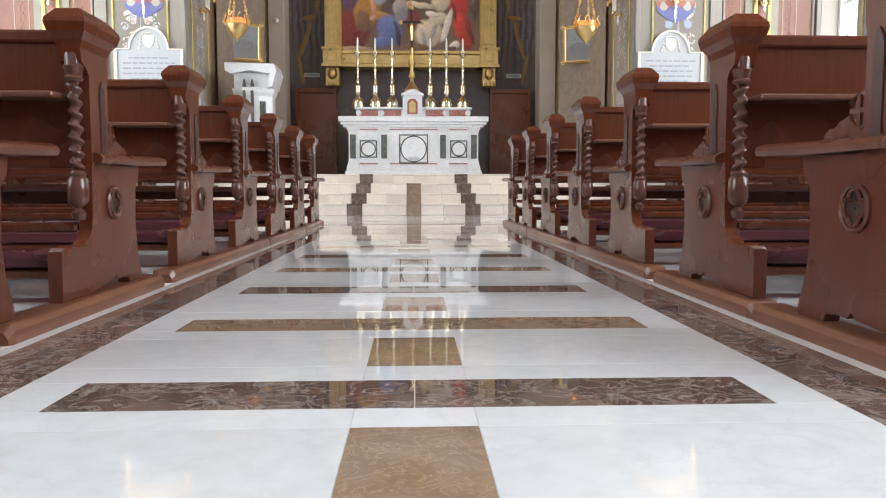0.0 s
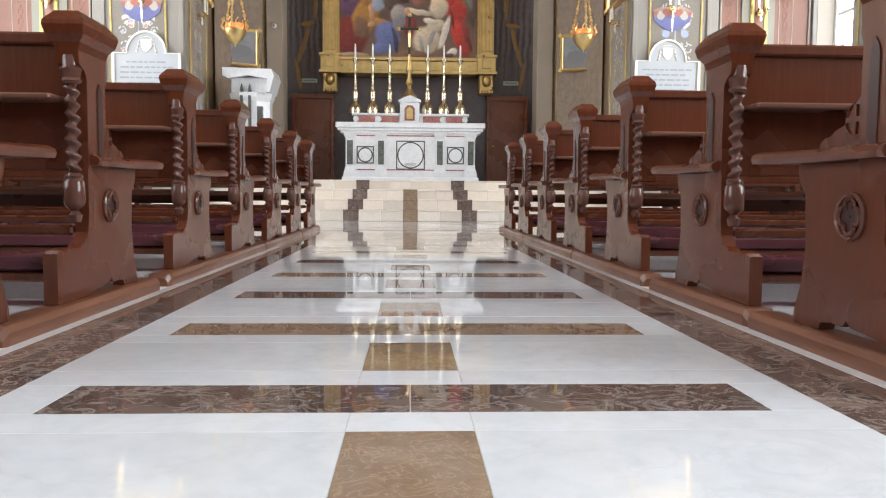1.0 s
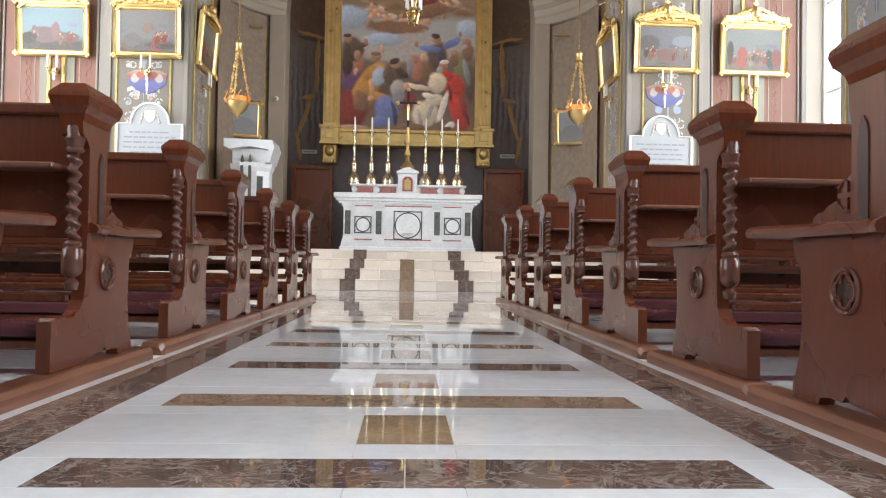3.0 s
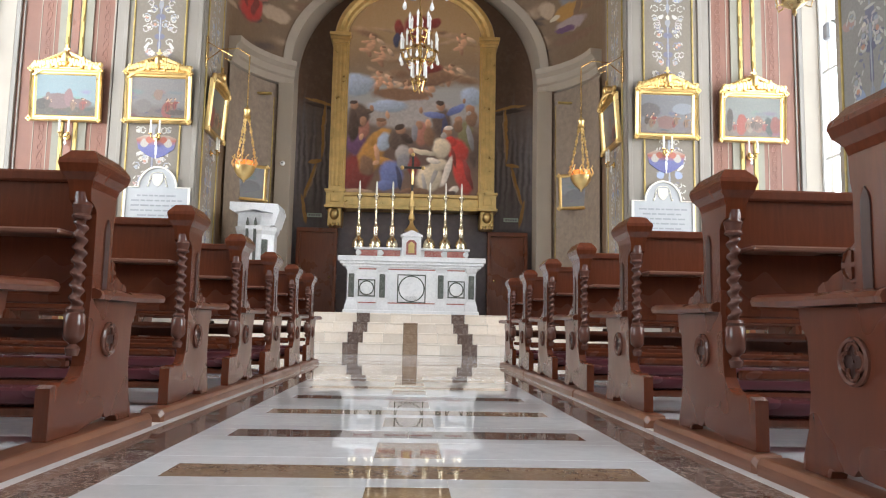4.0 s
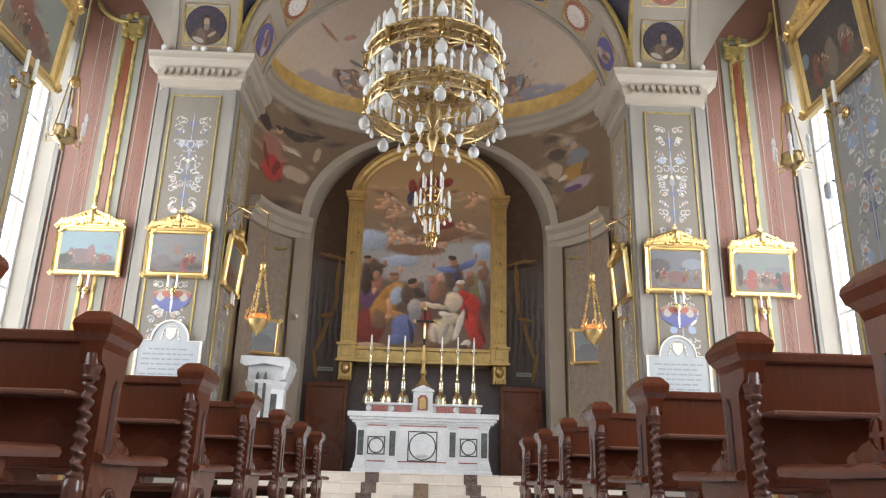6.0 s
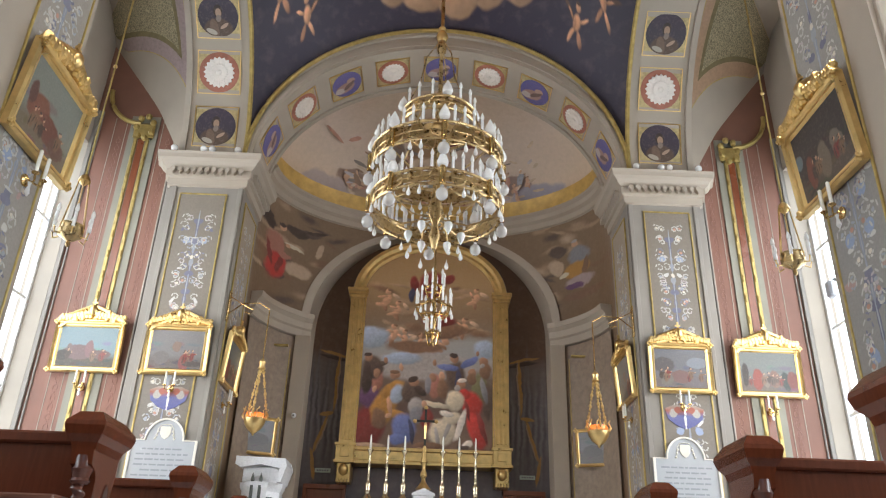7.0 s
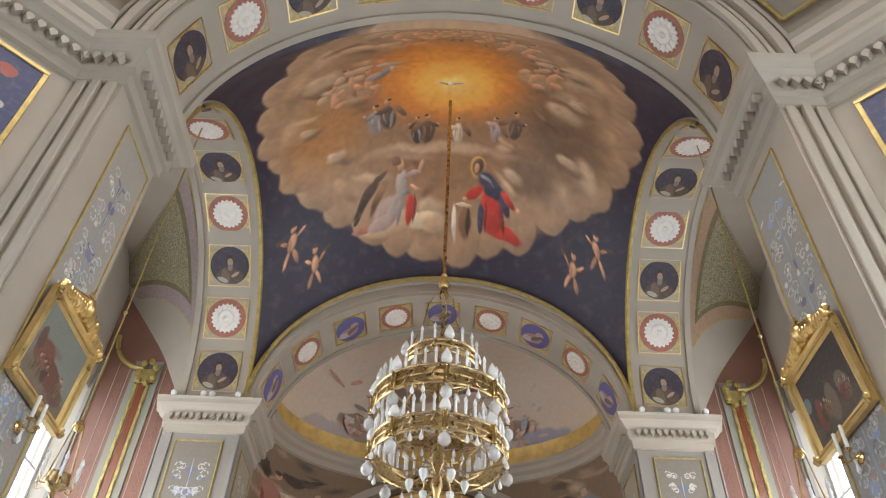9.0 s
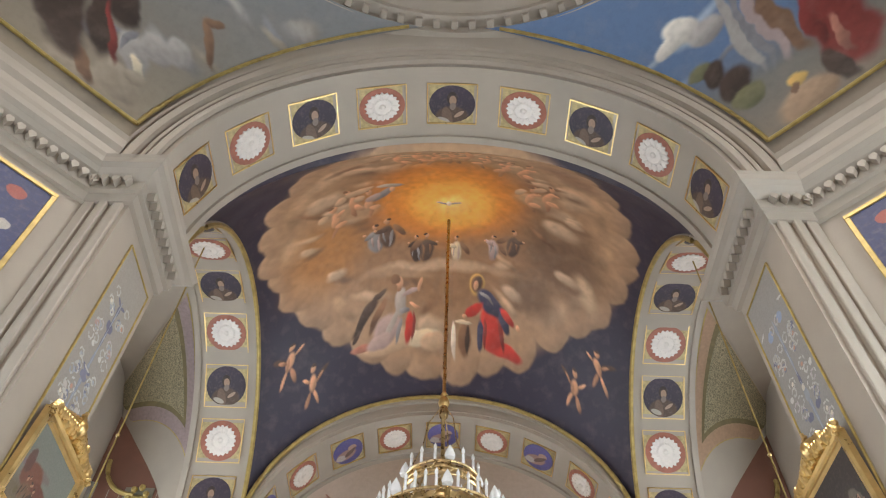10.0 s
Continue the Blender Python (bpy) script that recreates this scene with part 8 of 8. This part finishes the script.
sm = thing("chandelier", "small brass chandelier with candle bulbs hanging before the altar", "chandelier", (0.04, 13.5, 0))
part("rod", Form().lathe([(0.012, 5.0), (0.012, 11.35)], n=6), BRASS, sm)
part("stem", Form().lathe([(0.01, 4.9), (0.05, 4.98), (0.02, 5.1), (0.08, 5.25), (0.03, 5.4), (0.06, 5.6), (0.02, 5.8), (0.05, 6.2), (0.02, 6.4)], n=10), BRASS, sm, smooth=True)
for R, z, n in ((0.34, 5.62, 10), (0.20, 6.02, 6), (0.14, 5.1, 6)):
    b = part("hoop", Form().tube([(R * math.cos(a), R * math.sin(a), z - 0.06 + 0.02 * math.cos(4 * a)) for a in [2 * math.pi * k / 30 for k in range(31)]], 0.025, 6), BRASS, sm, smooth=True)
    for k in range(n):
        a = 2 * math.pi * (k + 0.3) / n
        c, s_ = math.cos(a), math.sin(a)
        arm = part("arm", Form().tube([(0.03 * c, 0.03 * s_, z - 0.22), (R * 0.6 * c, R * 0.6 * s_, z - 0.28), (R * c, R * s_, z - 0.05)], 0.012, 5), BRASS, sm, smooth=True)
        part("candle_bulb", candle_m, None, arm, at=(R * c, R * s_, z))
        if R > 0.3:
            part("crystal_drop", drop_m, None, arm, at=(R * 1.05 * c, R * 1.05 * s_, z - 0.1))

for s in (-1, 1):
    t = thing("chandelier", "small gilt hanging light with candle bulbs in the side recess", "chandelier", (s * 4.56, 8.5, 0), "recess lights")
    part("cord", Form().tube([(0, 0, 5.3), (0, 0, 11.5)], 0.014, 6), GOLD_P, t)
    part("ball", Form().sphere((0, 0, 7.1), 0.03, 8), GOLD, t, smooth=True)
    part("crown", Form().lathe([(0.02, 5.18), (0.08, 5.24), (0.06, 5.30), (0.02, 5.34)], n=10), GOLD, t, smooth=True)
    part("bowl", Form().lathe([(0.01, 4.30), (0.03, 4.33), (0.02, 4.38), (0.08, 4.41), (0.12, 4.45), (0.15, 4.46), (0.15, 4.52), (0.13, 4.53), (0.13, 4.58), (0.15, 4.60)], n=14), CBRASS, t, smooth=True)
    for k in range(6):
        a = 2 * math.pi * k / 6
        c, s_ = math.cos(a), math.sin(a)
        part("chain", Form().tube([(0.16 * c, 0.16 * s_, 4.5), (0.07 * c, 0.07 * s_, 5.24)], 0.008, 5), GOLD, t)
        arm = part("arm", Form().tube([(0.14 * c, 0.14 * s_, 4.44), (0.21 * c, 0.21 * s_, 4.42), (0.23 * c, 0.23 * s_, 4.50)], 0.01, 5), GOLD, t, smooth=True)
        part("candle_bulb", candle_m, None, arm, at=(0.23 * c, 0.23 * s_, 4.50))

# ---------------------------------------------------------------- brushwork: small patches of paint over the large paintings
PAINTS = {k: plain("paint_" + k, c, 0.5, vary=0.22, scale=5, grain=25, relief=0) for k, c in dict(
    flesh=(0.58, 0.35, 0.22), umber=(0.12, 0.085, 0.07), brown=(0.28, 0.17, 0.11), cream=(0.66, 0.60, 0.50), red=(0.46, 0.055, 0.04), blue=(0.20, 0.25, 0.45), ochre=(0.54, 0.31, 0.09), cloud=(0.55, 0.42, 0.30), slate=(0.29, 0.30, 0.33), gold=(0.78, 0.50, 0.16), green=(0.20, 0.21, 0.12), rose=(0.48, 0.25, 0.18), pale=(0.50, 0.48, 0.44), leaf=(0.34, 0.36, 0.40), indigo=(0.19, 0.19, 0.255), tree=(0.075, 0.085, 0.05), shade=(0.24, 0.20, 0.165), lilac=(0.46, 0.40, 0.40), russet=(0.36, 0.14, 0.085)).items()}


def brush(parent, surface, rows, label="small patches of paint"):
    """rows: (paint, x, z, rx, rz, turn). Each patch is an uneven leaf of paint; surface(x, z, lift) puts it on the picture."""
    by = {}
    r = random.Random(len(rows))
    for k, (p, x, z, rx, rz, turn) in enumerate(rows):
        f = by.setdefault(p, Form())
        n = 11
        c, s = math.cos(radians(turn)), math.sin(radians(turn))
        pts = []
        for i in range(n):
            a = 2 * math.pi * i / n
            q = r.uniform(0.78, 1.12)
            dx, dz = rx * q * math.cos(a), rz * q * math.sin(a)
            pts.append(surface(x + dx * c - dz * s, z + dx * s + dz * c, 0.002 + 0.00002 * k))
        f.add([surface(x, z, 0.002 + 0.00002 * k)] + pts, [(0, 1 + i, 1 + (i + 1) % n) for i in range(n)])
    for p, f in by.items():
        tagged(part("brushwork", f, PAINTS[p], parent), label, kind="stuff")


def figure_rows(r, x, z, h, cloth, lean=0):
    """A clump of cloth folds with a lighter knob above."""
    rows = [(cloth, x + r.uniform(-0.02, 0.02) * h, z + 0.32 * h, 0.19 * h, 0.33 * h, lean)]
    for k in range(4):
        rows.append((r.choice((cloth, "umber", "brown", cloth)), x + r.uniform(-0.13, 0.13) * h, z + r.uniform(0.12, 0.55) * h, 0.035 * h, r.uniform(0.1, 0.2) * h, lean + r.uniform(-25, 25)))
    rows.append(("flesh", x + r.uniform(-0.05, 0.05) * h, z + 0.74 * h, 0.075 * h, 0.10 * h, 0))
    rows.append((r.choice(("umber", "brown", "cream")), x + r.uniform(-0.03, 0.03) * h, z + 0.81 * h, 0.075 * h, 0.05 * h, 0))
    rows.append(("flesh", x + r.uniform(-0.25, 0.25) * h, z + r.uniform(0.45, 0.65) * h, 0.12 * h, 0.03 * h, r.uniform(-60, 60)))
    return rows


def infants(r, n, x0, x1, z0, z1, size):
    rows = []
    for k in range(n):
        x, z = r.uniform(x0, x1), r.uniform(z0, z1)
        q = size * r.uniform(0.7, 1.2)
        rows += [("flesh", x, z, q * 0.35, q * 0.55, r.uniform(-50, 50)), ("rose", x + q * 0.2, z - q * 0.3, q * 0.2, q * 0.45, r.uniform(-70, 70)), ("flesh", x - q * 0.1, z + q * 0.6, q * 0.24, q * 0.26, 0), ("brown", x - q * 0.05, z + q * 0.75, q * 0.24, q * 0.14, 0), ("cloud", x + q * 0.6, z + q * 0.2, q * 0.5, q * 0.2, r.uniform(-40, 40))]
    return rows


r = random.Random(12)


def on_half(x, z, d):
    e = math.asin(max(0, min(1, (z - ZRING - 0.15) / (ZC1 + RISE + 0.25 - ZRING - 0.15))))
    k = APX * math.cos(e)
    c = max(-1, min(1, x / max(k, 0.1)))
    return (x * 0.985, YB1 + APB * math.cos(e) * math.sqrt(1 - c * c) - 0.05 - d, z - 0.05 - d)


rows = []
rows += infants(r, 5, -2.3, -1.5, 9.6, 9.95, 0.2) + infants(r, 5, 1.5, 2.3, 9.6, 10.1, 0.2)
for x in (-1.4, -0.8, -0.4):
    rows += figure_rows(r, x, 10.2, 0.55, r.choice(("brown", "ochre", "rose")))
for k in range(70):
    rows.append((r.choice(("cloud", "brown", "lilac", "cloud", "shade", "rose")), r.uniform(-2.6, 2.6), r.uniform(9.55, 10.9), r.uniform(0.05, 0.2), r.uniform(0.015, 0.05), r.uniform(-25, 25)))
for x in (-2.0, -1.7, -1.1, 0.3, 0.7, 1.3, 1.8, 2.1):
    rows += figure_rows(r, x, r.uniform(9.7, 10.3), 0.42, r.choice(("brown", "ochre", "rose", "slate", "shade")), r.uniform(-30, 30))
brush(bpy.data.objects["ceiling_apse"], on_half, rows, "small patches of faded fresco")


# candelabra ornament on the tall panels: leaves, curls and vases, alike on both sides of a stem
def candelabra(h, w, seed, dull=False):
    r = random.Random(seed)
    rows = []
    tones = ("pale", "leaf", "pale", "indigo", "lilac", "pale")
    z = 0.15
    while z < h - 0.55:
        kind = r.randrange(4)
        rows.append(("leaf", 0, z + 0.2, 0.012, 0.24, 0))
        if kind == 0:
            rows += [("indigo", 0, z + 0.16, 0.10, 0.05, 0), ("indigo", 0, z + 0.22, 0.06, 0.06, 0), ("pale", 0, z + 0.26, 0.08, 0.015, 0)]
        if kind == 1:
            rows += [("slate", 0, z + 0.2, 0.05, 0.09, 0), ("cream", 0, z + 0.3, 0.035, 0.045, 0)]
        for k in range(5):
            x, zz = r.uniform(0.08, w * 0.62), z + r.uniform(0, 0.42)
            tone = r.choice(tones)
            a0 = r.uniform(20, 75)
            q = r.uniform(0.05, 0.085)
            # a curl of small leaves
            for j in range(6):
                an = radians(a0 + j * 55)
                rr = q * (1 - j * 0.1)
                for sg in (-1, 1):
                    rows.append((tone if j % 3 else "pale", sg * (x + rr * math.cos(an)), zz + rr * math.sin(an), 0.036 - 0.003 * j, 0.013, sg * (a0 + j * 55 + 80)))
            if r.random() < 0.45:
                for sg in (-1, 1):
                    rows.append((r.choice(("leaf", "rose", "cream")), sg * x, zz, 0.028, 0.026, 0))
        z += 0.44
    return [(p, x, zz, a, b, t) for p, x, zz, a, b, t in rows if abs(x) < w - 0.03 and 0.05 < zz < h - 0.05]


lift = lambda x, z, d: (x, -0.0125 - d * 0.12, z)
for k, ob in enumerate([o for o in bpy.data.objects if o.name.split(".")[0] == "painted_panel"]):
    brush(ob, lift, candelabra(ob.dimensions.z if ob.dimensions.z > 1 else 5.3, 0.42, 40 + k), "fine painted leaves and curls")
